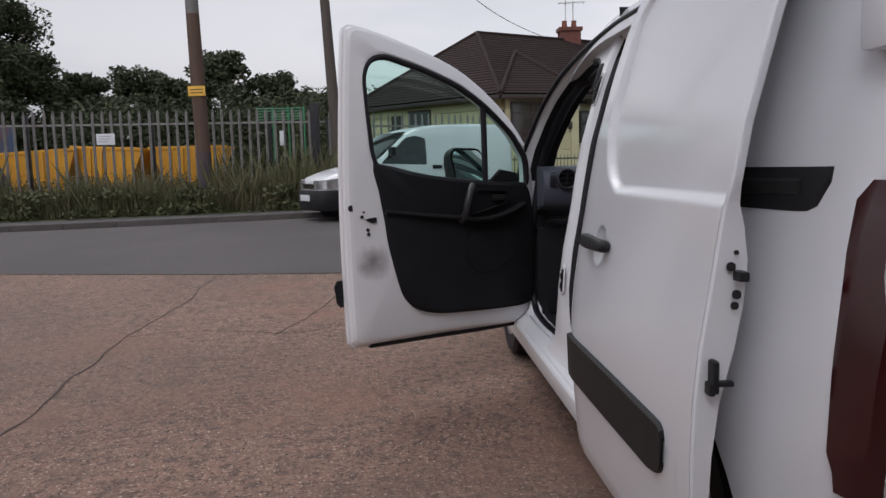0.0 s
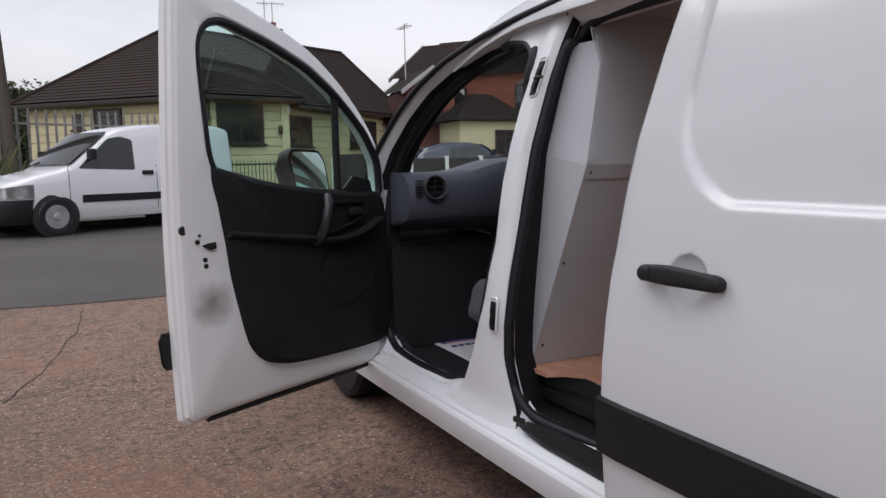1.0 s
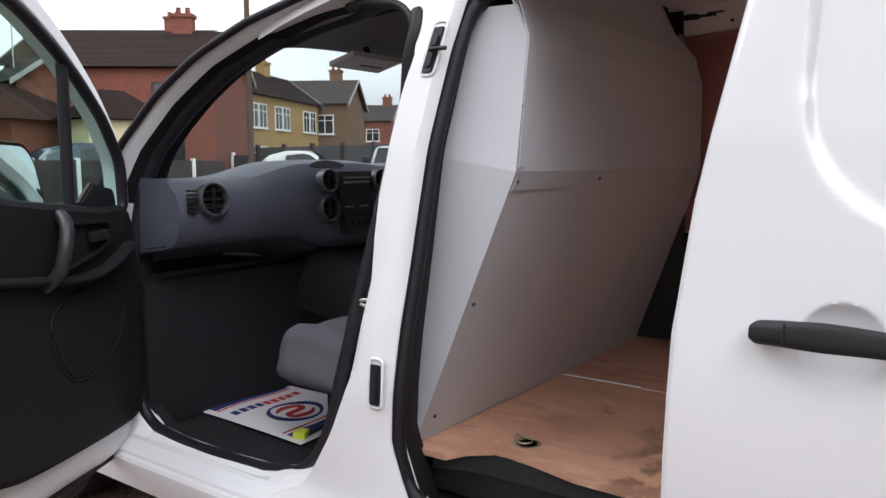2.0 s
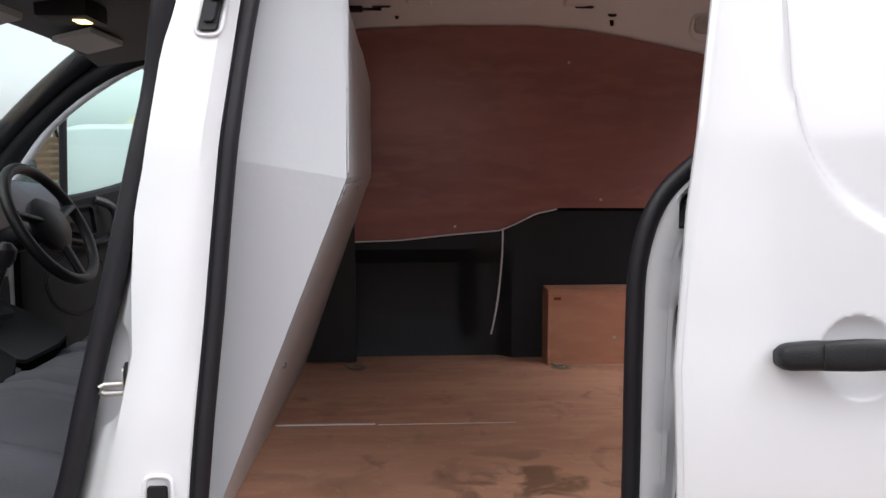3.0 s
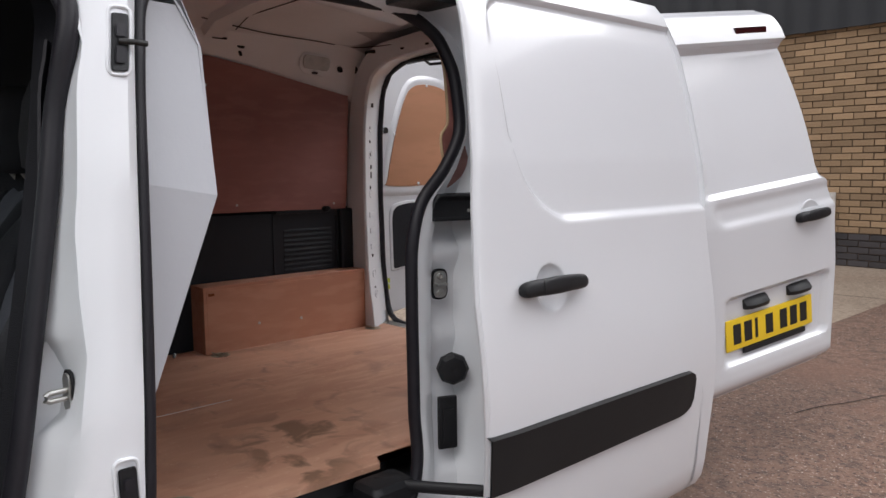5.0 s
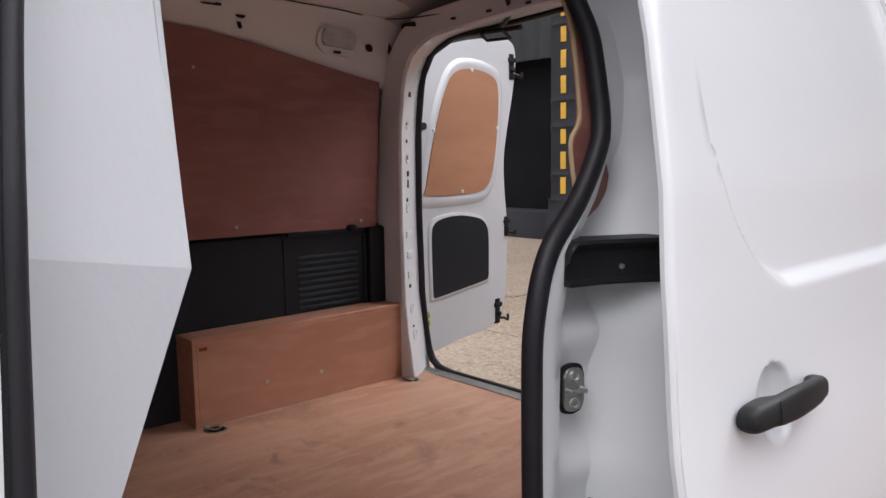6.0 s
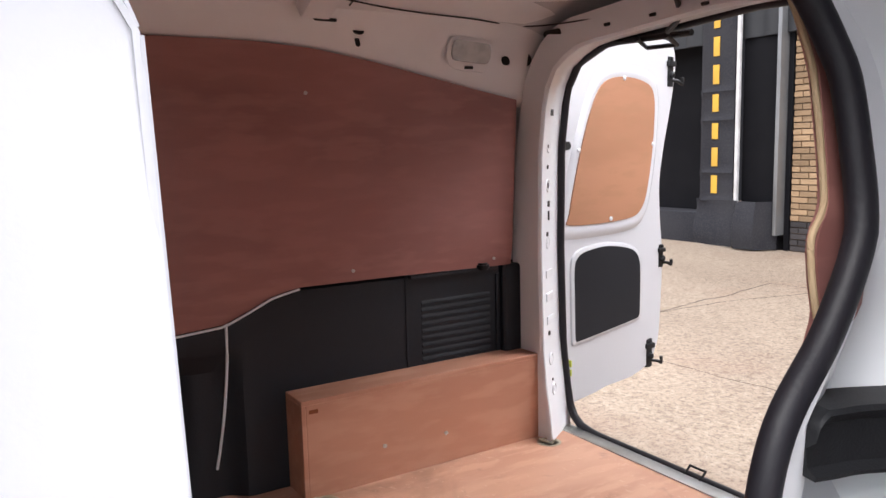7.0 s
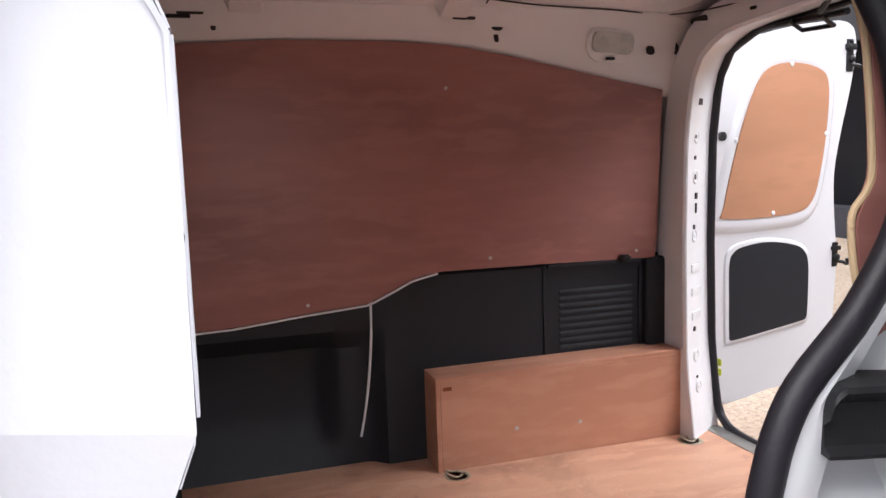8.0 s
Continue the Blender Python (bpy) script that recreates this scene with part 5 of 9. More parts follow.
for dark in (0, 1):
    o = leaf_mesh("brickwork", jv[dark], jf[dark], island_tone(BRICK_BLUE if dark else BRICK), wall_obj)
    o["kind"] = "stuff"

# ---- the van ----
van = thing("van", "white panel van with its side, front and rear doors open", "van")
MID = 0.865          # the van's middle plane
SKIN = [(0.17, 0.05), (0.22, 0.005), (0.30, -0.015), (0.5, -0.03), (0.65, -0.035), (0.8, -0.02), (0.95, 0.004), (1.05, 0.018), (1.2, 0.042), (1.4, 0.092), (1.52, 0.130), (1.62, 0.175), (1.69, 0.23), (1.74, 0.32), (1.77, 0.45), (1.785, 0.865)]


def skin(z):
    return lerp_table(SKIN, z)


def mirrored(p):
    return (2 * MID - p[0], p[1], p[2])


# outlines of the two left openings, where the rubber seals run: (y, z)
FRONT_SEAL = [(-0.120, 0.87), (-0.173, 1.13), (-0.215, 1.36), (-0.232, 1.47), (-0.20, 1.53), (-0.08, 1.55), (0.12, 1.535), (0.30, 1.495), (0.47, 1.43), (0.62, 1.33), (0.745, 1.20), (0.805, 1.06), (0.82, 0.95), (0.82, 0.8), (0.815, 0.6), (0.80, 0.45), (0.735, 0.365), (0.58, 0.343), (0.45, 0.34), (0.2, 0.35), (0.07, 0.39), (-0.018, 0.5), (-0.076, 0.67)]
SIDE_SEAL = [(-0.30, 0.95), (-0.32, 1.2), (-0.345, 1.4), (-0.37, 1.50), (-0.43, 1.56), (-0.60, 1.57), (-0.82, 1.568), (-0.99, 1.558), (-1.075, 1.515), (-1.108, 1.44), (-1.115, 1.36), (-1.105, 1.27), (-1.05, 1.185), (-0.975, 1.11), (-0.942, 1.02), (-0.936, 0.9), (-0.935, 0.65), (-0.93, 0.5), (-0.88, 0.41), (-0.75, 0.38), (-0.55, 0.375), (-0.38, 0.385), (-0.29, 0.44), (-0.268, 0.54), (-0.28, 0.72)]


def jamb_x(z, deep=0.075):
    return skin(z) + deep + (0.03 if z > 1.5 else 0.0)


REAR_SEAL_X = [(0.375, 0.105), (0.6, 0.135), (0.8, 0.138), (1.05, 0.140), (1.27, 0.153), (1.42, 0.180), (1.5, 0.207), (1.57, 0.245)]


def seal_path(outline, n=5, deep=0.075):
    out = []
    for p in smooth_path([(y, z, 0) for y, z in outline], n, True):
        x = jamb_x(p.y, deep)
        if outline is SIDE_SEAL:
            f = max(0.0, min(1.0, (-0.40 - p.x) / 0.40))
            x = x * (1 - f) + lerp_table(REAR_SEAL_X, p.y) * f
        else:
            x -= 0.05 * ease(p.y, 1.25, 1.45) * ease(-p.x, -0.05, 0.10)
        out.append((x, p.x, p.y))
    return out


def widened(outline, d):
    """The outline pushed outwards by d."""
    n = len(outline)
    out = []
    for i in range(n):
        a, b = Vector(outline[i - 1]), Vector(outline[(i + 1) % n])
        t = (b - a).normalized()
        out.append((outline[i][0] - t.y * d, outline[i][1] + t.x * d))
    return out


# B pillar with its folded sections
bm = bmesh.new()
rows, inner, lip = [], [], []
for z in span(0.325, 1.60, 40):
    s = skin(z) - lerp_table([(0.325, 0.022), (0.34, 0.012), (0.37, 0.003), (0.40, 0.0)], z)
    f = lerp_table([(0.325, 0.15), (0.34, 0.10), (0.37, 0.055), (0.42, 0.02), (0.53, -0.04), (0.67, -0.095), (0.80, -0.122), (0.93, -0.15), (1.03, -0.172), (1.15, -0.195), (1.33, -0.218), (1.40, -0.238), (1.6, -0.25)], z)
    r = lerp_table([(0.34, -0.34), (0.44, -0.30), (0.54, -0.268), (0.72, -0.28), (0.95, -0.30), (1.2, -0.32), (1.4, -0.345), (1.6, -0.38)], z)
    m = 0.45 if z < 1.1 else 0.4
    wf = lerp_table([(0.34, 0.02), (0.5, 0.04), (0.7, 0.055), (0.9, 0.05), (1.0, 0.026), (1.1, 0.010), (1.6, 0.008)], z)
    pk = math.exp(-((z - 0.842) / 0.062) ** 6)
    lip.append([(s + 0.144, f + 0.010, z), (s + 0.132, f + 0.020, z), (s + 0.110, f + 0.028, z)])
    rows.append([(s + 0.14, f + 0.012, z), (s + 0.125, f - (wf * 0.75 + 0.004) * pk, z), (s + 0.068, f - wf * 0.75 - 0.006 * pk, z), (s + 0.050, f - wf, z), (s + 0.042, min(f - wf - 0.012, f * (1 - m) + r * m), z), (s + 0.045, f * 0.25 + r * 0.75, z), (s + 0.06, r + 0.012, z), (s + 0.085, r, z)])
    inner.append([(s + 0.062, r + 0.007, z), (s + 0.080, r - 0.003, z), (s + 0.12, r + 0.006, z), (s + 0.19, r + 0.035, z)])
shell(bm, rows, (0.012, 0, 0))
b_pillar = part("b_pillar", bm, JAMB, van)
bm = bmesh.new()
shell(bm, [r for r in lip if 0.42 < r[0][2] < 1.42], (0.004, 0.004, 0))
part("seal_lip", bm, RUBBER, b_pillar, "black rubber lip beside the door seal")
bm = bmesh.new()
shell(bm, inner, (0.004, 0.006, 0))
part("pillar_inner_trim", bm, TRIM_BLACK, van, "black trim on the load side of the pillar")

# sill below both openings
bm = bmesh.new()
rows = []
for y in span(-0.98, 1.02, 40):
    k = 0.375 if y < -0.36 else lerp_table([(-0.36, 0.378), (-0.26, 0.45), (-0.10, 0.45), (0.05, 0.40), (0.2, 0.352), (0.45, 0.342), (0.6, 0.345), (0.74, 0.358), (0.82, 0.44), (1.02, 0.47)], y)
    low = 0.20
    rows.append([(0.112, y, k) if y > -0.16 else (0.080, y, 0.365), (0.075, y, k), (0.055, y, k - 0.012), (0.036, y, 0.345), (0.030, y, 0.335), (0.004, y, 0.320), (-0.010, y, 0.313), (-0.013, y, 0.305), (-0.022, y, 0.301), (-0.028, y, 0.292), (-0.029, y, 0.270), (-0.020, y, 0.225), (-0.016, y, 0.210), (-0.004, y, 0.207), (0.012, y, low - 0.01), (0.06, y, 0.175), (0.16, y, 0.17)])
shell(bm, rows, (0.02, 0, -0.008))
part("sill", bm, JAMB, van, sharp=22)

# A pillar, cant rail over both doors, roof edge
bm = bmesh.new()
top = [(1.02, 0.47), (0.98, 0.8), (0.955, 1.0), (0.90, 1.12), (0.80, 1.26), (0.68, 1.385), (0.53, 1.485), (0.34, 1.56), (0.12, 1.605), (-0.12, 1.625), (-0.40, 1.635), (-0.75, 1.63), (-1.03, 1.60)]
low = [(0.83, 0.47), (0.845, 0.8), (0.845, 0.96), (0.82, 1.06), (0.745, 1.20), (0.62, 1.33), (0.47, 1.43), (0.30, 1.495), (0.12, 1.535), (-0.10, 1.55), (-0.40, 1.555), (-0.75, 1.565), (-1.03, 1.535)]
# the A pillar is slim
slim = [1.0, 0.85, 0.7, 0.58, 0.5, 0.47, 0.47, 0.5, 0.6, 0.8, 1.0, 1.0, 1.0]
top = [(c + (a - c) * k, d + (b - d) * k) for (a, b), (c, d), k in zip(top, low, slim)]
lo, hi = resample(low, 60, False), resample(top, 60, False)
rows = []
for (y0, z0), (y1, z1) in zip(lo, hi):
    a, b = Vector((jamb_x(z0, 0.108), y0, z0 - 0.004)), Vector((skin(z1) + 0.012, y1, z1))
    rows.append([tuple(a), (jamb_x(z0, 0.075), y0, z0), tuple(Vector((jamb_x(z0, 0.06), y0, z0)).lerp(b, 0.25)), tuple(Vector((jamb_x(z0, 0.05), y0, z0)).lerp(b, 0.6)), tuple(b - Vector((0.004, 0, 0)))])
shell(bm, rows, (0.012, 0, 0.004))
rail_ring = part("door_frame_rail", bm, JAMB, van)
bm = bmesh.new()
shell(bm, [[r[0], r[1], tuple(Vector(r[1]).lerp(Vector(r[2]), 0.85))] for r in rows if r[0][1] > -0.2 and r[0][2] > 1.0], (-0.004, 0, -0.003))
part("rail_cover", bm, TRIM_BLACK, rail_ring, "black inner cover of the door frame")
bm = bmesh.new()
gus = [(-0.250, 1.36), (-0.243, 1.42), (-0.235, 1.455), (-0.224, 1.485), (-0.207, 1.508), (-0.182, 1.526), (-0.15, 1.538), (-0.10, 1.547), (-0.05, 1.552)]
plate(bm, gus + [(-0.05, 1.60), (-0.30, 1.61), (-0.30, 1.36)], lambda a, b, d: (skin(b) + 0.054 - d, a, b), 0.004)
part("corner_gusset", bm, JAMB, rail_ring)
bm = bmesh.new()
tube(bm, smooth_path([(skin(1.28) + 0.10, -0.205, 1.28)] + [(skin(b) + 0.056, a + 0.008, b - 0.006) for a, b in gus[1:]] + [(skin(1.545) + 0.075, 0.02, 1.545)], 3), 0.011, 10)
part("corner_seal", bm, RUBBER, rail_ring, "black rubber seal round the upper corner")
bm = bmesh.new()
tube(bm, [(skin(z) + 0.003, y, z + 0.002) for y, z in resample(top[2:], 40, False)], 0.011, 8)
part("gutter_strip", bm, RUBBER, van, "black rubber roof gutter strip")

# roof skin, right body side, lower right
bm = bmesh.new()
rows = []
for y in span(-1.95, 0.30, 26):
    drop = 0.0 if y > -1.6 else 0.03 * ((-1.6 - y) / 0.35) ** 2
    fr = 0.0 if y < -0.3 else 0.10 * ((y + 0.3) / 0.6) ** 2
    half = [(skin(z) if z < 1.785 else MID, y, z - drop - fr + 0.008 * 0) for z in (1.60, 1.64, 1.69, 1.72, 1.74, 1.757, 1.77)]
    half += [(0.60, y, 1.782 - drop - fr)]
    rows.append(half + [(MID, y, 1.788 - drop - fr)] + [mirrored(p) for p in reversed(half)])
shell(bm, rows, (0, 0, -0.012))
part("roof", bm, WHITE, van)
bm = bmesh.new()
rows = []
for y in span(-1.95, -0.20, 20):
    rows.append([mirrored((skin(z), y, z)) for z in (0.20, 0.3, 0.5, 0.65, 0.8, 0.95, 1.05)])
shell(bm, rows, (-0.02, 0, 0))
rows = [[mirrored((skin(z), y, z)) for z in (0.20, 0.26, 0.33)] for y in span(-0.20, 1.0, 12)]
shell(bm, rows, (-0.06, 0, 0))
rows = [[mirrored((skin(z), y, z)) for z in (1.05, 1.2, 1.4, 1.52, 1.61)] for y in span(-1.95, -0.20, 18)]
shell(bm, rows, (-0.02, 0, 0))
part("right_side_panel", bm, WHITE, van)
# right window frame of the cab
bm = bmesh.new()
fr = [(0.0, 0.36), (-0.09, 0.6), (-0.15, 0.9), (-0.19, 1.3), (-0.23, 1.50), (0.10, 1.55), (0.36, 1.50), (0.62, 1.34), (0.84, 1.08), (0.80, 0.6), (0.76, 0.36)]
tube(bm, [mirrored((skin(z) + 0.03, y, z)) for y, z in [(p.x, p.y) for p in smooth_path([(y, z, 0) for y, z in fr], 5)]], 0.038, 8)
part("right_door_frame", bm, PLASTIC, van)
bm = bmesh.new()
fo = [(p.x, p.y) for p in smooth_path([(y, z, 0) for y, z in fr[1:6]], 5)]
rows = []
for k, d, dx in ((0, 0.0, 0.03), (1, 0.03, 0.09), (2, 0.09, 0.12), (3, 0.19, 0.17)):
    row = []
    for i, (y, z) in enumerate(fo):
        a_, b_ = fo[max(0, i - 1)], fo[min(len(fo) - 1, i + 1)]
        n_ = Vector((-(b_[1] - a_[1]), b_[0] - a_[0])).normalized()
        y1, z1 = max(-0.36, y + n_.x * d), min(1.685, z + n_.y * d)
        row.append(mirrored((skin(z) + dx, y1, z1)))
    rows.append(row)
grid(bm, rows)
part("right_opening_trim", bm, DARK_LINING, van, "dark grey lining round the driver's door")
bm = bmesh.new()
tube(bm, smooth_path([mirrored((skin(z) + 0.045, y, z)) for y, z in ((0.02, 1.52), (0.20, 1.515), (0.36, 1.465), (0.60, 1.31), (0.79, 1.09))], 5), 0.013, 8)
part("right_door_flange", bm, JAMB, van, "white painted flange of the driver's door opening")
# rear quarter panel beside the side opening, with the recess of the slide rail
bm = bmesh.new()
EDGE = [(0.375, -1.09), (0.5, -1.11), (0.65, -1.13), (0.9, -1.14), (1.02, -1.145), (1.11, -1.16), (1.18, -1.18), (1.26, -1.20), (1.36, -1.21), (1.46, -1.195), (1.53, -1.15), (1.60, -1.08)]


def tail(y):
    """The body side draws in towards the rear corner."""
    return 0.075 * max(0.0, (-1.55 - y) / 0.45) ** 2


def arch_z(y):
    """Lower edge of the panel over the rear wheel."""
    d = 0.395 ** 2 - (y + 1.43) ** 2
    return 0.33 + math.sqrt(d) if d > 0 else 0.0


rows = []
for z in span(0.30, 1.62, 34):
    e = lerp_table(EDGE, z)
    row = []
    for y in span(e, -2.02, 26):
        zz = max(z, arch_z(y))
        row.append((skin(zz) + tail(y), y, zz))
    rows.append(row + [(skin(z) + tail(-2.02) + 0.015, -2.034, z), (skin(z) + tail(-2.02) + 0.06, -2.04, z)])
shell(bm, rows, (0.012, 0, 0))
part("quarter_panel", bm, WHITE, van)
bm = bmesh.new()
rows = []
for z in span(0.375, 1.60, 100):
    e, s = lerp_table(EDGE, z), skin(z)
    inn = lerp_table([(0.375, -0.90), (0.5, -0.93), (0.9, -0.936), (1.02, -0.942), (1.11, -0.975), (1.185, -1.05), (1.27, -1.105), (1.36, -1.115), (1.44, -1.108), (1.515, -1.075), (1.558, -0.99), (1.60, -0.93)], z)
    xs_ = lerp_table(REAR_SEAL_X, z)
    pocket = 0.034 * ease(z, 0.985, 1.05) * (1 - ease(z, 1.13, 1.36)) + 0.020 * ease(z, 0.60, 0.66) * (1 - ease(z, 0.92, 0.985)) * (1 - 0.5 * math.exp(-((z - 0.78) / 0.03) ** 2)) + 0.014 * ease(z, 0.44, 0.48) * (1 - ease(z, 0.60, 0.64))
    gap = inn - e
    rows.append([(s + 0.002, e, z), (s + 0.02, e + 0.006, z), (s * 0.45 + xs_ * 0.55 + 0.01 + pocket * 0.5, e + gap * 0.12, z), (xs_ + 0.002 + pocket, e + gap * 0.26, z), (xs_ + 0.008 + pocket, e + gap * 0.42, z), (xs_ + 0.008 + pocket, e + gap * 0.62, z), (xs_ + 0.004 + pocket * 0.55, e + gap * 0.69, z), (xs_ - 0.002, e + gap * 0.75, z), (xs_ - 0.010, e + gap * 0.88, z), (xs_ - 0.004, inn, z), (xs_ + 0.012, inn - 0.004, z)])
shell(bm, rows, (0.004, -0.01, 0))
part("door_jamb", bm, JAMB, van)
# slide rail let into the body side, with a groove along it
bm = bmesh.new()
rows = []
for y in span(-1.15, -1.945, 40):
    g = max(0.0, (-1.895 - y) / 0.05)
    lo_ = 1.044 + (1 - math.sqrt(max(0.0, 1 - min(1, g) ** 2))) * 0.052
    hi_ = 1.121
    rows.append([(skin(lo_ + (hi_ - lo_) * k / 4) + tail(y) - (0.006 if 0 < k < 4 else 0.001), y, lo_ + (hi_ - lo_) * k / 4) for k in range(5)])
shell(bm, rows, (0.01, 0, 0))
slr = part("slide_rail", bm, PLASTIC, van, "black sliding door rail set into the body side")
bm = bmesh.new()
shell(bm, [[(skin(1.085) + tail(y) - 0.0105 + o, y, z) for z, o in ((1.070, 0.004), (1.074, 0.0), (1.096, 0.0), (1.100, 0.004))] for y in span(-1.17, -1.89, 20)], (0.003, 0, 0))
part("rail_groove", bm, INK, slr)
bm = bmesh.new()
rows = [[(x, -1.43 - 0.39 * math.cos(a), 0.33 + 0.39 * math.sin(a)) for x in (0.0, 0.07, 0.14)] for a in span(-0.1, 2.3, 18)]
shell(bm, rows, (0, 0, 0.012))
part("rear_wheel_arch", bm, PLASTIC, van, "black rear wheel arch liner")
bm = bmesh.new()
rows = []
run = smooth_path([(0.015, -1.24, 0), (0.045, -1.175, 0), (0.085, -1.115, 0), (0.118, -1.055, 0), (0.128, -1.02, 0), (0.134, -1.000, 0)], 4)
for i, p in enumerate(run):
    d = (run[min(i + 1, len(run) - 1)] - run[max(i - 1, 0)]).normalized()
    n = Vector((-d.y, d.x, 0))
    n = n if n.x < 0 else -n
    k = 1.0 if i < len(run) - 3 else (0.9, 0.75, 0.5)[i - len(run) + 3]
    rows.append([tuple(p + n * o + Vector((0, 0, z))) for o, z in ((-0.035, 1.063), (0.012, 1.063), (0.013, 1.067), (0.002, 1.072), (0.0, 1.09), (0.002, 1.072 + 0.038 * k), (0.012, 1.076 + 0.045 * k), (0.010, 1.080 + 0.046 * k), (-0.035, 1.081 + 0.046 * k))])
vr = grid(bm, rows, closed=True)
bm.faces.new(vr[0])
bm.faces.new(vr[-1])
rec = part("rail_end_cover", bm, PLASTIC, van, "black curved end of the slide rail")
bm = bmesh.new()
lathe(bm, (0.101, -1.085, 1.086), (-0.85, 0.5, 0), [(0.004, -0.004), (0.004, 0.003), (0.0, 0.004)], 10)
part("screw", bm, STEEL, rec)

# inner side of the left quarter: light panel with ply cut by the opening
bm = bmesh.new()
outer = [(0.50, -1.085), (0.95, -1.085), (1.10, -1.086), (1.187, -1.083), (1.221, -1.077), (1.254, -1.075), (1.27, -1.079), (1.284, -1.094), (1.301, -1.104), (1.34, -1.109), (1.396, -1.113), (1.447, -1.117), (1.54, -1.12)]
rows = []
for z in span(0.50, 1.54, 90):
    f = lerp_table(outer, z)
    x = lerp_table(REAR_SEAL_X, z) + lerp_table([(1.08, 0.06), (1.19, 0.026)], z)
    rows.append([(x, f + (-1.78 - f) * k / 6, z) for k in range(7)])
shell(bm, rows, (0.012, 0, 0))
part("left_ply_lining", bm, PLY_WALL, van, "red-brown plywood lining with a pale raw edge")
bm = bmesh.new()
ep = smooth_path([(lerp_table(REAR_SEAL_X, b) + 0.030, a + 0.003, b) for b, a in outer[3:]], 5)
tube(bm, ep, 0.0036, 8)
part("ply_edge", bm, PLY_EDGE, van, "pale raw plywood edge")

# black trim inside the front opening
bm = bmesh.new()
fs_ = [(p.x, p.y) for p in smooth_path([(y, z, 0) for y, z in FRONT_SEAL], 4, True)]
wide_ = widened(fs_, 0.012)
c_ = (0.28, 0.95)
rows = [[(jamb_x(z, 0.112), y, z) for y, z in wide_], [(jamb_x(z, 0.135), y, z) for y, z in fs_], [(jamb_x(z, 0.17), y + (0.02 if y < c_[0] else -0.0), z) for y, z in fs_]]
grid(bm, rows, closed=True)
part("opening_trim", bm, FABRIC_SIDE, van, "black carpet trim inside the door opening")
# rubber seals
for outline, name, dp in ((FRONT_SEAL, "front_door_seal", 0.105), (SIDE_SEAL, "side_door_seal", 0.080)):
    bm = bmesh.new()
    tube(bm, seal_path(outline, 6, dp), (lambda f: 0.0165 + 0.010 * math.exp(-((f - 0.36) / 0.13) ** 2)) if name[0] == 'f' else lambda f: 0.0148, 16, True, up=(1, 0, 0))
    part(name, bm, RUBBER, van, "black rubber door seal")

# load floor
bm = bmesh.new()
fl = [(0.145, -0.20), (0.15, -0.32), (0.20, -0.345), (0.245, -0.40), (0.235, -0.50), (0.205, -0.62), (0.20, -0.88), (0.24, -0.90), (0.24, -1.89), (1.66, -1.89), (1.66, -0.20)]
plate(bm, fl, lambda a, b, d: (a, b, 0.49 - d), 0.014)
part("ply_floor", bm, PLY_FLOOR, van, "worn light-brown plywood load floor with stains")
bm = bmesh.new()
box(bm, (0.912, -0.49, 0.4895), (0.919, -0.232, 0.4925))
box(bm, (0.908, -0.86, 0.4895), (0.9105, -0.50, 0.4912))
part("floor_joint", bm, JAMB, van, "pale filler line along the floor joint")
bm = bmesh.new()
box(bm, (0.2, -1.938, 0.462), (1.62, -1.888, 0.494), 0.004)
part("rear_threshold", bm, STEEL, van, "grey aluminium threshold strip")
for x, y in ((0.322, -0.439), (1.482, -0.403), (1.453, -1.09), (1.433, -1.793)):
    bm = bmesh.new()
    lathe(bm, (x, y, 0.4885), (0, 0, 1), [(0.036, 0), (0.036, 0.002), (0.029, 0.003), (0.026, 0.0015), (0.0, 0.0015)], 20)
    cup = part("lashing_cup", bm, ZINC, van, "zinc lashing point let into the floor")
    bm = bmesh.new()
    tube(bm, [(x + 0.020 * math.cos(a), y + 0.010 + 0.022 * math.sin(a), 0.495 + 0.010 * max(0, math.sin(a))) for a in span(0, 2 * math.pi, 14)[:-1]], 0.0024, 6, True)
    part("ring", bm, ZINC, cup)
# body floor below, step well
bm = bmesh.new()
box(bm, (0.16, -1.88, 0.40), (1.62, -0.20, 0.43))
box(bm, (0.10, -0.20, 0.28), (1.62, 0.95, 0.322))
box(bm, (0.14, -0.22, 0.32), (1.62, -0.20, 0.49))
box(bm, (0.24, -0.93, 0.36), (0.27, -0.24, 0.476))
part("floor_pan", bm, PLASTIC, van)
bm = bmesh.new()
rows = []
for y in span(-0.92, -0.25, 14):
    o = 0.0 if y < -0.36 else (y + 0.36) * 0.35
    rows.append([(0.09, y, 0.385), (0.15, y, 0.380), (0.185 + 0, y, 0.385), (0.215 - o, y, 0.40), (0.232 - o, y, 0.44), (0.24 - o, y, 0.478)])
shell(bm, rows, (0.004, 0, -0.006))
rows = [[(x, -0.262 + 0.045 * ease(z, 0.385, 0.44) - 0.03 * ease(x, 0.16, 0.24), z) for x in span(0.085, 0.245, 8)] for z in span(0.382, 0.485, 8)]
shell(bm, rows, (0, 0.004, 0))
part("step_well", bm, PLASTIC, van, "black moulded plastic side step")

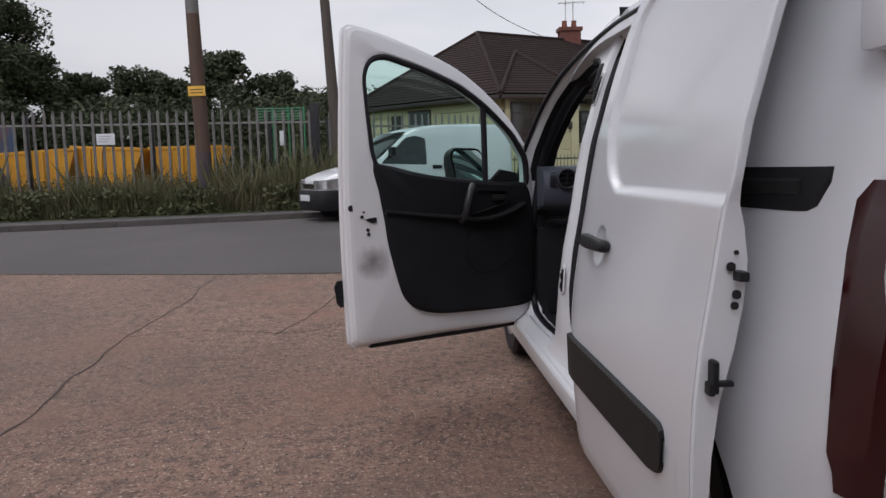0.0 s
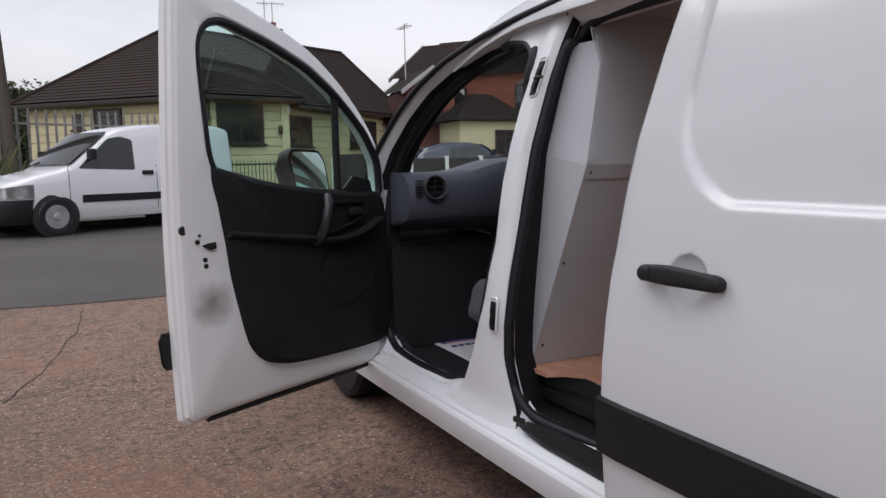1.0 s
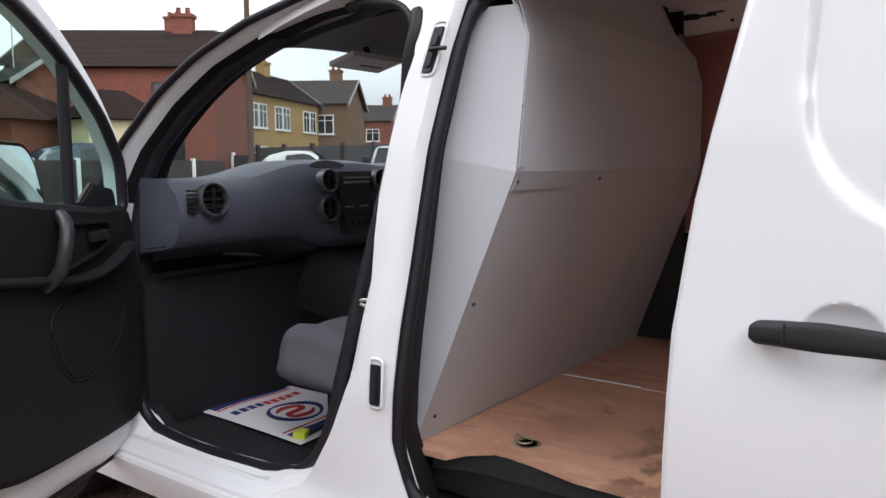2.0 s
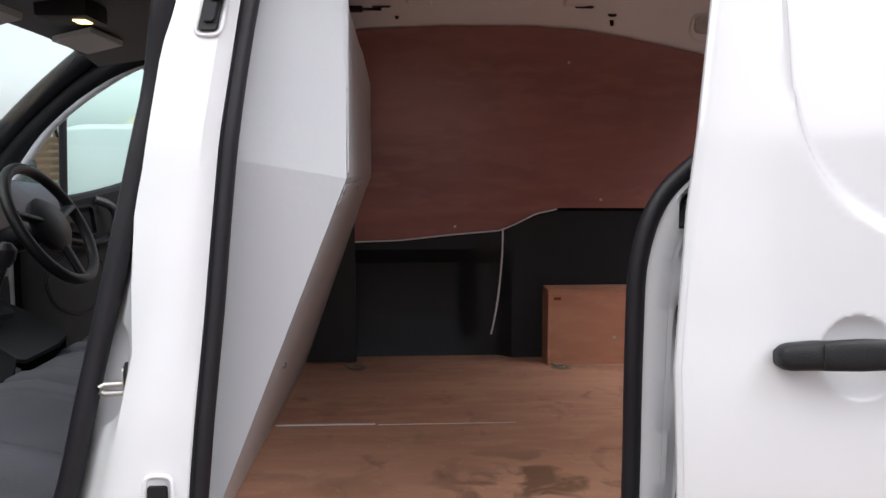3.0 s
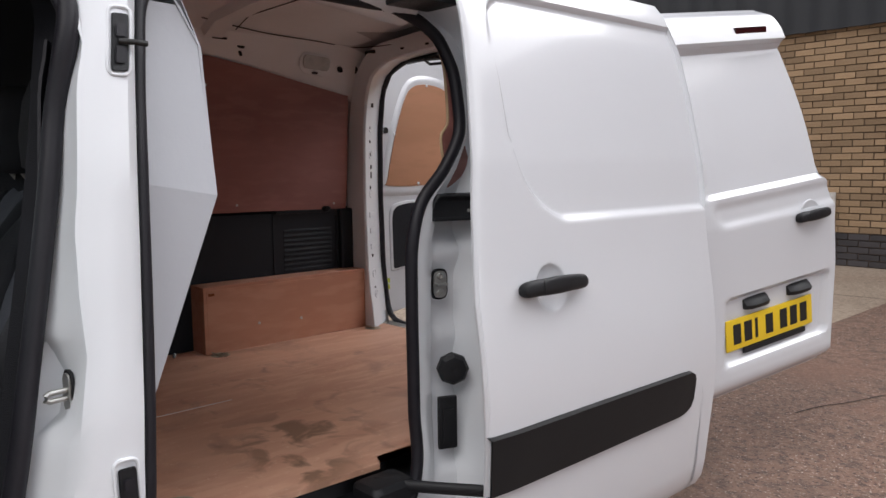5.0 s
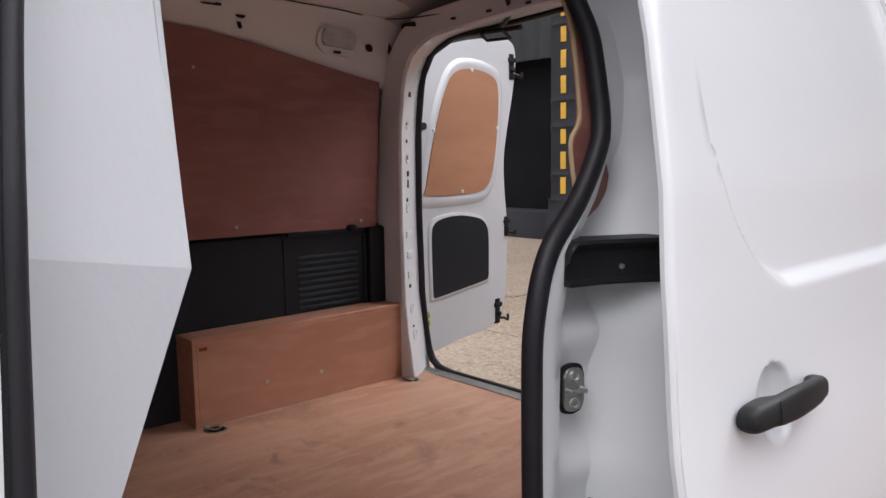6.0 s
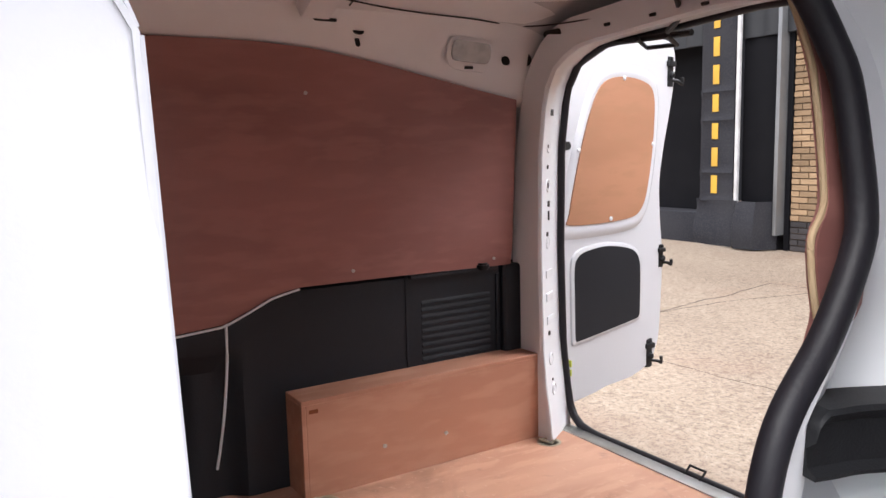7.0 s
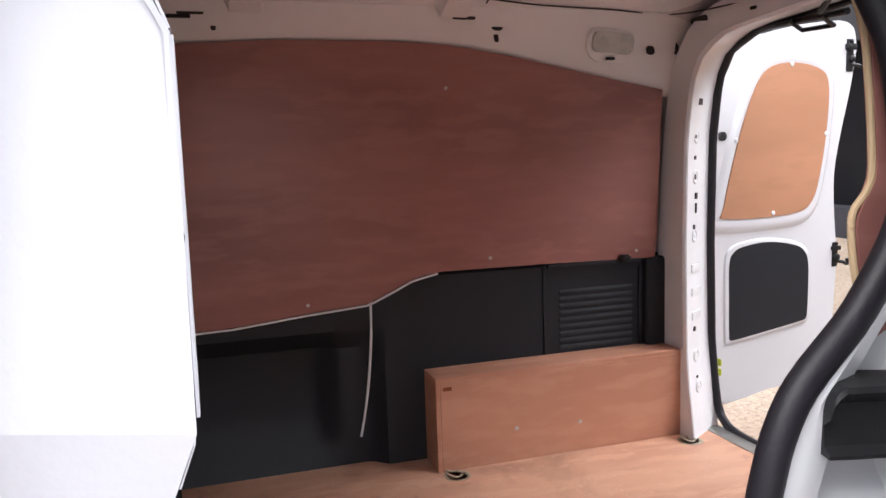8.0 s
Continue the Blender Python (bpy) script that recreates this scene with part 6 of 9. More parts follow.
# bulkhead of bent white sheet: foot, slope, upright, top return
bm = bmesh.new()
prof = [(-0.225, 0.492), (-0.474, 1.141), (-0.475, 1.428), (-0.440, 1.522), (-0.38, 1.60), (-0.33, 1.735)]
lx = [0.155, 0.182, 0.225, 0.234, 0.27, 0.33]
rx = [1.64, 1.50, 1.49, 1.475, 1.44, 1.38]
rows = []
for (y, z), a, b in zip(prof, lx, rx):
    sk = 0.026 if z > 1.0 and z < 1.5 else 0.0
    rows.append([(a + (b - a) * k / 8, y - (0.012 if sk else 0) + sk * k / 8, z) for k in range(9)])
shell(bm, rows, (0, 0.004, 0))
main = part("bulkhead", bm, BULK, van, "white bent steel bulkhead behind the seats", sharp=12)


def bent_plate(inner, outer, push):
    """A plate of flat panels with a crisp crease between them."""
    bm = bmesh.new()
    for k in range(len(inner) - 1):
        a, b, c, d = (Vector(p) for p in (inner[k], inner[k + 1], outer[k + 1], outer[k]))
        shell(bm, [[tuple(a.lerp(b, u).lerp(d.lerp(c, u), v)) for u in span(0, 1, 6)] for v in span(0, 1, 6)], push)
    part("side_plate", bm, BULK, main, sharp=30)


bent_plate([(0.152, -0.20, 0.492), (0.160, -0.285, 1.176), (0.192, -0.290, 1.36), (0.215, -0.30, 1.50)], [(0.155, -0.2265, 0.492), (0.178, -0.487, 1.141), (0.228, -0.488, 1.428), (0.236, -0.455, 1.50)], (0.003, 0.002, 0))
bent_plate([mirrored((0.07, -0.22, 0.492)), mirrored((0.10, -0.28, 1.05)), mirrored((0.13, -0.30, 1.35)), mirrored((0.2, -0.31, 1.62))], [(1.642, -0.2265, 0.492), (1.502, -0.4605, 1.141), (1.492, -0.4615, 1.428), (1.442, -0.40, 1.60)], (-0.003, 0.002, 0))
bm = bmesh.new()
shell(bm, [[(0.188, -0.484, 1.13), (0.62, -0.476, 1.13), (1.05, -0.468, 1.13), (1.49, -0.459, 1.13)], [(0.183, -0.472, 1.10), (0.62, -0.464, 1.10), (1.05, -0.455, 1.10), (1.50, -0.447, 1.10)]], (0, -0.0015, 0))
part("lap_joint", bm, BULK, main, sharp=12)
for x, y, z, n in ((0.21, -0.487, 1.279, (0, -1, 0)), (0.228, -0.487, 1.40, (0, -1, 0)), (0.632, -0.474, 1.119, (0, -1, 0)), (0.20, -0.480, 1.119, (0, -1, -0.3)), (0.172, -0.385, 0.845, (-0.1, -1, -0.3)), (0.163, -0.282, 0.57, (-0.1, -1, -0.3)), (0.175, -0.381, 1.166, (-1, 0, 0)), (0.178, -0.426, 1.157, (-1, 0, 0))):
    bm = bmesh.new()
    k_ = 0.32 if abs(n[0]) > 0.9 else 0.7
    lathe(bm, (x, y, z), n, [(0.007 * k_, -0.002), (0.007 * k_, 0.0006), (0.005 * k_, 0.0015), (0.0, 0.0017)], 10)
    part("screw", bm, SCREW, main)
bm = bmesh.new()
plate(bm, [(0.188, 1.150), (0.202, 1.150), (0.216, 1.165), (0.246, 1.395), (0.246, 1.415), (0.238, 1.426), (0.227, 1.426)], lambda a, b, d: (a, -0.4875 - d, b), 0.0025)
part("edge_flange", bm, BULK, main)
bm = bmesh.new()
plate(bm, [(0.229, 1.431), (0.250, 1.431), (0.254, 1.515), (0.236, 1.518)], lambda a, b, d: (a, -0.487 + (b - 1.428) * 0.36 - d, b), 0.0025)
part("edge_flange", bm, BULK, main)
bm = bmesh.new()
box(bm, (1.48, -0.44, 1.655), (1.52, -0.25, 1.672), 0.004)
box(bm, (1.49, -0.50, 1.66), (1.51, -0.43, 1.668), 0.003, m=None)
part("bracket", bm, RUBBER, main)

# right load wall: ply above, black liner below
def wall_x(z):
    return lerp_table([(0.49, 1.615), (0.9, 1.60), (1.05, 1.565), (1.5, 1.535), (1.65, 1.53)], z)


bm = bmesh.new()
pl = [(-0.30, 0.905), (-0.55, 0.912), (-0.74, 0.932), (-0.90, 0.945), (-0.955, 0.97), (-1.02, 1.003), (-1.09, 1.018), (-1.40, 1.016), (-1.76, 1.01), (-1.765, 1.495), (-1.60, 1.525), (-1.46, 1.553), (-1.30, 1.585), (-1.14, 1.61), (-0.99, 1.62), (-0.70, 1.62), (-0.30, 1.60)]
rows = []
ys = span(-0.30, -1.765, 44)
low = sorted([(-y, z) for y, z in pl[:9]])
upp = sorted([(-y, z) for y, z in pl[9:]])
for y in ys:
    a, b = lerp_table(low, -y), lerp_table(upp, -y)
    rows.append([(wall_x(a + (b - a) * k / 8), y, a + (b - a) * k / 8) for k in range(9)])
shell(bm, rows, (0.010, 0, 0))
ply = part("wall_ply", bm, PLY_WALL, van, "red-brown faced plywood wall lining")
for y, z in ((-1.118, 1.503), (-1.241, 1.046), (-1.70, 1.035), (-0.74, 0.955), (-0.36, 0.93)):
    bm = bmesh.new()
    lathe(bm, (wall_x(z), y, z), (-1, 0, 0), [(0.005, -0.001), (0.005, 0.001), (0.0, 0.0015)], 10)
    part("screw", bm, STEEL, ply)
bm = bmesh.new()
tube(bm, [(wall_x(z) - 0.004, y, z - 0.004) for y, z in resample(pl[2:7], 20, False)], 0.0032, 6)
tube(bm, [(wall_x(z) - 0.002, y, z - 0.004) for y, z in resample(pl[0:3], 10, False)], 0.003, 6)
part("edge_trim", bm, JAMB, ply, "white edge strip")
# black moulded liner
bm = bmesh.new()
rows = []
for y in span(-0.22, -1.84, 90):
    t = lerp_table(low, -y) if y > -1.76 else 1.01
    # window recess ahead of the wheel arch
    rec = max(0.0, min(1.0, min(y + 0.84, -0.27 - y) / 0.10))
    rec = rec * rec * (3 - 2 * rec)
    f = ease(-y, 0.89, 0.95)
    row = []
    for z in (0.49, 0.53, 0.58, 0.64, 0.70, 0.76, 0.82, 0.855, 0.875, t - 0.012, t + 0.002, t + 0.008):
        x = 1.635 - 0.03 * max(f, ease(z, 0.83, 0.87)) - 0.012 * f
        x += 0.05 * rec * max(0.0, min(1.0, min(z - 0.51, 0.88 - z) / 0.08))
        if z > t - 0.005:
            x += 0.012
        row.append((x, y, z))
    rows.append(row)
shell(bm, rows, (0.01, 0, 0))
liner = part("side_liner", bm, DARKLINE, van, "black moulded plastic side liner with a louvre", sharp=30)
bm = bmesh.new()
tube(bm, smooth_path([(1.603, -0.909, 0.949), (1.606, -0.906, 0.844), (1.622, -0.897, 0.719), (1.628, -0.883, 0.625), (1.630, -0.871, 0.567)], 6), 0.0038, 6)
part("liner_piping", bm, JAMB, liner, "white edge strip")
bm = bmesh.new()
box(bm, (1.590, -1.416, 0.72), (1.60, -1.409, 1.008), 0.002)
box(bm, (1.587, -1.735, 0.70), (1.605, -1.72, 0.985), 0.003)
box(bm, (1.566, -1.84, 0.68), (1.605, -1.735, 1.012), 0.018, 3)
box(bm, (1.575, -1.72, 1.0), (1.60, -1.42, 1.012), 0.004)
part("liner_ribs", bm, DARKLINE, liner)
for k in range(10):
    bm = bmesh.new()
    box(bm, (-0.006, -1.70, 0), (0.012, -1.46, 0.013), 0.004, m=Matrix.Translation((1.595, 0, 0.735 + 0.0205 * k)) @ pose(0, 0, 0, 0, 14, 0))
    part("louvre", bm, DARKLINE, liner)
bm = bmesh.new()
disc(bm, (1.57, -1.66, 1.005), (0, 0, 1), 0.02, 0.02, 12, bevel=0.005)
part("cap", bm, PLASTIC, liner)
# wheel arch box
bm = bmesh.new()
box(bm, (1.487, -1.80, 0.49), (1.499, -1.06, 0.735), 0.0015, 1)
arch = part("wheel_arch_box", bm, PLY_BOX, van, "orange-brown plywood box over the wheel arch")
bm = bmesh.new()
box(bm, (1.487, -1.80, 0.735), (1.63, -1.048, 0.747), 0.0015, 1)
box(bm, (1.487, -1.06, 0.49), (1.63, -1.048, 0.735), 0.0015, 1)
part("box_top", bm, PLY_BOX, arch)
for y, z in ((-1.276, 0.582), (-1.468, 0.575)):
    bm = bmesh.new()
    lathe(bm, (1.487, y, z), (-1, 0, 0), [(0.006, -0.001), (0.006, 0.002), (0.0, 0.003)], 10)
    part("screw", bm, STEEL, arch)
bm = bmesh.new()
box(bm, (1.4855, -1.092, 0.712), (1.4872, -1.068, 0.722))
part("stain", bm, RUST, arch, "dark stain")

# white roof rail above the ply with holes and the load lamp
bm = bmesh.new()
rows = []
for y in span(-0.25, -1.83, 40):
    b = lerp_table(upp, -y) - 0.02 if y > -1.765 else 1.475
    rows.append([(1.562, y, b), (1.545, y, b + 0.02), (1.532, y, b * 0.6 + 1.665 * 0.4), (1.505, y, 1.655), (1.47, y, 1.69), (1.45, y, 1.72), (1.44, y, 1.745)])
shell(bm, rows, (0.01, 0, 0.004))
rail = part("roof_rail", bm, INNER_WHITE, van, "off-white painted inner roof rail")


def dark_hole(x, y, z, n, w, h, parent=rail, r=0.4):
    """A recessed hole, seen as a dark plug with a pressed rim."""
    bm = bmesh.new()
    n = Vector(n).normalized()
    q = n.to_track_quat("Z", "Y").to_matrix().to_4x4()
    pl = round_poly([(-w, -h), (w, -h), (w, h), (-w, h)], min(w, h) * 0.95 if r > 0.3 else 0.002, 4)
    mm = Matrix.Translation((x, y, z)) @ q
    plate(bm, pl, lambda a, b, d: mm @ Vector((a, b, d)), 0.003)
    return part("hole", bm, INK, parent)


for y, z in ((-1.253, 1.651), (-0.549, 1.67)):
    dark_hole(1.511, y, z + 0.008, (-1, 0, 0.6), 0.016, 0.017)
    dark_hole(1.518, y, z - 0.016, (-1, 0, 0.4), 0.006, 0.02)
dark_hole(1.512, -1.709, 1.60, (-1, 0, 0.25), 0.013, 0.013)
dark_hole(1.485, -1.155, 1.672, (-1, 0, 1), 0.03, 0.008)
dark_hole(1.49, -0.50, 1.672, (-1, 0, 1), 0.03, 0.008)
# load lamp
bm = bmesh.new()
lo = round_poly([(-1.515, 1.575), (-1.665, 1.565), (-1.665, 1.648), (-1.515, 1.66)], 0.03, 5)
plate(bm, lo, lambda a, b, d: (1.522 - (b - 1.6) * 0.3 - d, a, b), 0.008, 0.004)
lamp = part("load_lamp", bm, INNER_WHITE, van, "white oval interior lamp")
bm = bmesh.new()
lo = round_poly([(-1.527, 1.596), (-1.653, 1.588), (-1.653, 1.640), (-1.527, 1.648)], 0.016, 4)
plate(bm, lo, lambda a, b, d: (1.513 - (b - 1.6) * 0.3 - d, a, b), 0.006, 0.002)
part("lens", bm, material("frosted_lens", (0.5, 0.5, 0.48), 0.15, second=(0.3, 0.3, 0.29), scale=30), lamp)
bm = bmesh.new()
box(bm, (1.513, -1.60, 1.574), (1.519, -1.575, 1.582), 0.001)
part("switch", bm, INK, lamp)

# roof bows and inner roof sheet
bm = bmesh.new()
rows = []
for y in span(-1.84, 0.28, 20):
    fr = 0.0 if y < -0.3 else 0.12 * ((y + 0.3) / 0.6) ** 2
    rows.append([(x, y, z - fr) for x, z in ((0.27, 1.695), (0.36, 1.735), (0.6, 1.752), (MID, 1.756), (1.13, 1.752), (1.37, 1.735), (1.46, 1.695))])
shell(bm, rows, (0, 0, 0.008))
part("roof_lining", bm, INNER_WHITE, van, "off-white painted roof underside")
for y in (-0.62, -1.12):
    bm = bmesh.new()
    rows = [[(x, y - 0.05, z + 0.01), (x, y - 0.035, z - 0.022), (x, y + 0.035, z - 0.022), (x, y + 0.05, z + 0.01)] for x, z in ((0.27, 1.69), (0.36, 1.728), (0.6, 1.745), (MID, 1.75), (1.13, 1.745), (1.37, 1.728), (1.46, 1.69))]
    shell(bm, rows, (0, 0, 0.006))
    part("roof_bow", bm, INNER_WHITE, van)
bm = bmesh.new()
tube(bm, [(0.60, -1.16, 1.722), (1.30, -1.18, 1.727), (1.44, -1.2, 1.70)], 0.002, 6)
tube(bm, smooth_path([(1.40, -1.05, 1.72), (1.43, -1.3, 1.70), (1.45, -1.55, 1.695), (1.46, -1.76, 1.69), (1.2, -1.80, 1.68)], 6), 0.0022, 6)
part("cable", bm, RUBBER, van, "thin black cable along the roof rail")

# rear frame: pillars and header round the rear opening
OPEN = [(1.50, 0.47), (1.545, 0.75), (1.555, 1.05), (1.55, 1.35), (1.525, 1.52), (1.47, 1.60), (1.36, 1.64), (MID, 1.665), (0.37, 1.64), (0.26, 1.60), (0.205, 1.52), (0.18, 1.35), (0.175, 1.05), (0.185, 0.75), (0.23, 0.47)]
OUT = [(1.66, 0.40), (1.69, 0.75), (1.68, 1.05), (1.65, 1.35), (1.61, 1.56), (1.53, 1.68), (1.40, 1.73), (MID, 1.752), (0.37, 1.725), (0.28, 1.67), (0.235, 1.56), (0.175, 1.35), (0.12, 1.05), (0.085, 0.75), (0.095, 0.40)]
bm = bmesh.new()
op, ou = resample(OPEN, 60, False), resample(OUT, 60, False)
INN = [(1.60, 0.40), (1.60, 0.75), (1.60, 1.05), (1.575, 1.35), (1.54, 1.53), (1.48, 1.63), (1.38, 1.69), (MID, 1.72), (0.35, 1.69), (0.25, 1.63), (0.19, 1.53), (0.155, 1.35), (0.13, 1.05), (0.13, 0.75), (0.13, 0.40)]
inn = resample(INN, 60, False)
rows = []
for (a, b), (c, d), (e, f) in zip(op, ou, inn):
    k = lerp_table([(0.3, 0.98), (1.3, 0.885)], a)
    fx, fz = a * k + MID * (1 - k), b - (0.02 if b > 0.6 else 0.0)
    rows.append([(e, -1.797, f), (e * 0.5 + fx * 0.5, -1.80, f * 0.5 + fz * 0.5), (fx + (e - fx) * 0.06, -1.80, fz + (f - fz) * 0.06), (fx, -1.806, fz), (fx * 0.5 + a * 0.5, -1.864, fz * 0.5 + b * 0.5), (a, -1.925, b), (a, -1.94, b), (a * 0.6 + c * 0.4, -1.942, b * 0.6 + d * 0.4), (c, -1.955, d)])
shell(bm, rows, (0, 0.004, 0.004))
rear_frame = part("rear_door_frame", bm, JAMB, van, "white pressed steel frame of the rear opening")
bm = bmesh.new()
pts = [(a, -1.945, b) for a, b in resample([(1.38, 0.488), (1.45, 0.493), (1.49, 0.515), (1.515, 0.56), (1.53, 0.64)] + OPEN[1:-1] + [(0.20, 0.62), (0.23, 0.52), (0.30, 0.488)], 90, False)] + [(x, -1.945, 0.488) for x in (0.5, 0.9, 1.25)]
tube(bm, pts, 0.013, 8, True, up=(0, 1, 0))
part("rear_door_seal", bm, RUBBER, rear_frame, "black rubber door seal")
def pillar_face(z, y):
    """The slanted inner face of the rear pillar."""
    a = lerp_table([(0.47, 1.50), (0.75, 1.545), (1.05, 1.555), (1.35, 1.55), (1.52, 1.525)], z)
    fx = a * 0.885 + MID * 0.115
    return fx + (a - fx) * (-1.806 - y) / 0.119


SLANT = (-0.835, -0.55, 0)
for z, w, h, sq in ((1.457, 0.009, 0.013, 1), (1.30, 0.006, 0.006, 0), (1.245, 0.008, 0.008, 0), (1.19, 0.009, 0.008, 1), (1.155, 0.014, 0.005, 1), (1.10, 0.007, 0.007, 0), (0.80, 0.007, 0.007, 0), (1.36, 0.005, 0.005, 0), (0.66, 0.004, 0.004, 0)):
    y = -1.86 if sq else -1.85
    dark_hole(pillar_face(z, y) + 0.001, y, z, SLANT, h, w, rear_frame, 0.1 if sq else 0.4)
for z in (1.36, 1.245, 1.075, 0.72, 0.63):
    bm = bmesh.new()
    lathe(bm, (pillar_face(z, -1.855), -1.855, z), SLANT, [(0.021, -0.001), (0.0185, 0.0026), (0.0155, 0.0028), (0.0125, 0.0006), (0.006, 0.0006), (0.005, 0.002), (0.0, 0.0022)], 20)
    part("pressed_boss", bm, JAMB, rear_frame)
for z in (0.98, 0.91, 0.84):
    bm = bmesh.new()
    box(bm, (-0.003, -0.032, -0.012), (0.005, 0.032, 0.012), 0.0026, 2, Matrix.Translation((pillar_face(z, -1.862), -1.862, z)) @ pose(0, 0, 0, 0, 0, 33.4))
    part("pressed_rib", bm, JAMB, rear_frame)
bm = bmesh.new()
plate(bm, round_poly([(-0.038, -0.014), (0.038, -0.014), (0.038, 0.014), (-0.038, 0.014)], 0.012, 4), lambda a, b, d: (1.534 + a * 0.65 - b * 0.76, -1.796 + d, 1.624 + a * 0.76 + b * 0.65), 0.003)
part("hole", bm, INK, rear_frame)
dark_hole(1.41, -1.797, 1.663, (0, 1, -0.3), 0.036, 0.014, rear_frame)
for x in (1.2, 1.05, 0.9, 0.75, 0.6):
    dark_hole(x, -1.796, 1.660, (0, 1, -0.4), 0.010, 0.004, rear_frame, 0.1)
for z in (0.665, 0.635):
    bm = bmesh.new()
    box(bm, (1.556, -1.992, z - 0.011), (1.586, -1.988, z + 0.011), 0.001)
    part("sticker", bm, material("lime_sticker", (0.55, 0.62, 0.04), 0.5), rear_frame, "small lime green sticker")
# door stays at the header
bm = bmesh.new()
tube(bm, smooth_path([(0.86, -1.60, 1.735), (0.93, -1.72, 1.70), (1.0, -1.83, 1.655), (1.08, -1.88, 1.63)], 5), 0.007, 8)
tube(bm, [(1.04, -1.92, 1.625), (1.30, -1.93, 1.635)], 0.008, 8)
tube(bm, [(1.20, -1.90, 1.63), (1.22, -1.96, 1.612), (1.12, -1.96, 1.608), (1.10, -1.90, 1.625)], 0.006, 8)
part("rear_latch_striker", bm, PLASTIC, rear_frame, "black latch hoops")
bm = bmesh.new()
tube(bm, [(1.0, -1.93, 0.490), (1.0, -1.955, 0.512), (1.05, -1.955, 0.512), (1.05, -1.93, 0.490)], 0.004, 8)
part("floor_striker", bm, PLASTIC, rear_frame)

# tail lamp
bm = bmesh.new()
rows = []
for z in span(0.60, 1.10, 16):
    s = skin(z) + tail(-2.0)
    e = 0.0 if 0.64 < z < 1.085 else 0.006
    fy = lerp_table([(0.60, -2.03), (1.075, -1.985)], z)
    rows.append([(s - 0.002 + e, fy - e, z), (s + 0.004 + e, -2.06, z), (s + 0.018 + e, -2.095 + e, z), (s + 0.06, -2.12 + e, z), (s + 0.11, -2.12 + e, z), (s + 0.15, -2.09 + e, z), (s + 0.155, -1.99, z)])
shell(bm, rows, (0.01, 0.004, 0))
part("tail_lamp", bm, RED_LENS, van, "dark red tail lamp cluster")
bm = bmesh.new()
rows = []
for z in span(0.26, 0.43, 6):
    rows.append([(p[0], p[1], z) for p in ((0.0, -1.75, 0), (-0.01, -1.9, 0), (0.02, -1.99, 0), (0.12, -2.03, 0), (0.5, -2.05, 0), (1.2, -2.05, 0), (1.62, -2.03, 0), (1.72, -1.98, 0), (1.74, -1.8, 0))])
shell(bm, rows, (0, 0.02, 0))
part("rear_bumper", bm, PLASTIC, van, "black plastic rear bumper")

# sliding door, slid fully back
OFF = -0.092


def lead(z):
    """The door's leading edge leans back with height."""
    return lerp_table([(0.24, -0.922), (0.9, -0.922), (1.1, -0.942), (1.42, -0.995), (1.665, -1.032)], z)


def door_x(z, y):
    edge = 0.004 * max(0, (y + 0.99) / 0.05) if y > -0.99 else 0.0
    return skin(z) + OFF + edge


slide = part("sliding_door", bmesh.new(), WHITE, van, "white sliding side door, slid fully back")
bm = bmesh.new()
zs = [0.24, 0.27, 0.32, 0.40, 0.5, 0.6, 0.7, 0.8] + span(0.850, 0.982, 33) + [1.0, 1.02] + span(1.04, 1.09, 10) + span(1.10, 1.26, 14) + [1.3, 1.38, 1.46, 1.50] + span(1.53, 1.61, 12) + [1.625, 1.645, 1.665]
ys = [-0.952, -0.956, -0.965, -0.99, -1.02] + [-1.05, -1.07] + span(-1.085, -1.215, 34) + span(-1.225, -1.30, 9) + [-1.35, -1.5, -1.65, -1.75, -1.80, -1.83, -1.85, -1.87, -1.88, -1.89, -1.895]


def panel_depth(y, z):
    """The upper panel is pressed in behind a curved feature line."""
    dist = min(z - 1.056, -1.075 - y, 1.598 - z)
    for cy, cz, r, sy, sz in ((-1.285, 1.256, 0.205, 1, -1), (-1.185, 1.488, 0.11, 1, 1)):
        if (y - cy) * sy > 0 and (z - cz) * sz > 0:
            dist = min(dist, r - (Vector((y, z)) - Vector((cy, cz))).length)
    d = math.hypot(y + 1.158, z - 0.914) / 0.053
    dish = 0.017 * (1 - d * d) ** 0.7 if d < 1 else 0.0
    return 0.017 * ease(dist, 0.0, 0.020) + dish


def rear_cut(z):
    return lerp_table([(0.24, 0.05), (0.4, 0.04), (0.6, 0.026), (1.0, 0.022), (1.06, 0.018), (1.10, 0.006), (1.5, -0.01), (1.665, 0.0)], z)


def flange(z):
    """Width of the door's rear shut face."""
    return lerp_table([(0.24, 0.022), (0.55, 0.028), (0.72, 0.044), (0.80, 0.058), (0.88, 0.060), (0.96, 0.054), (1.02, 0.038), (1.06, 0.022), (1.1, 0.013), (1.67, 0.012)], z)


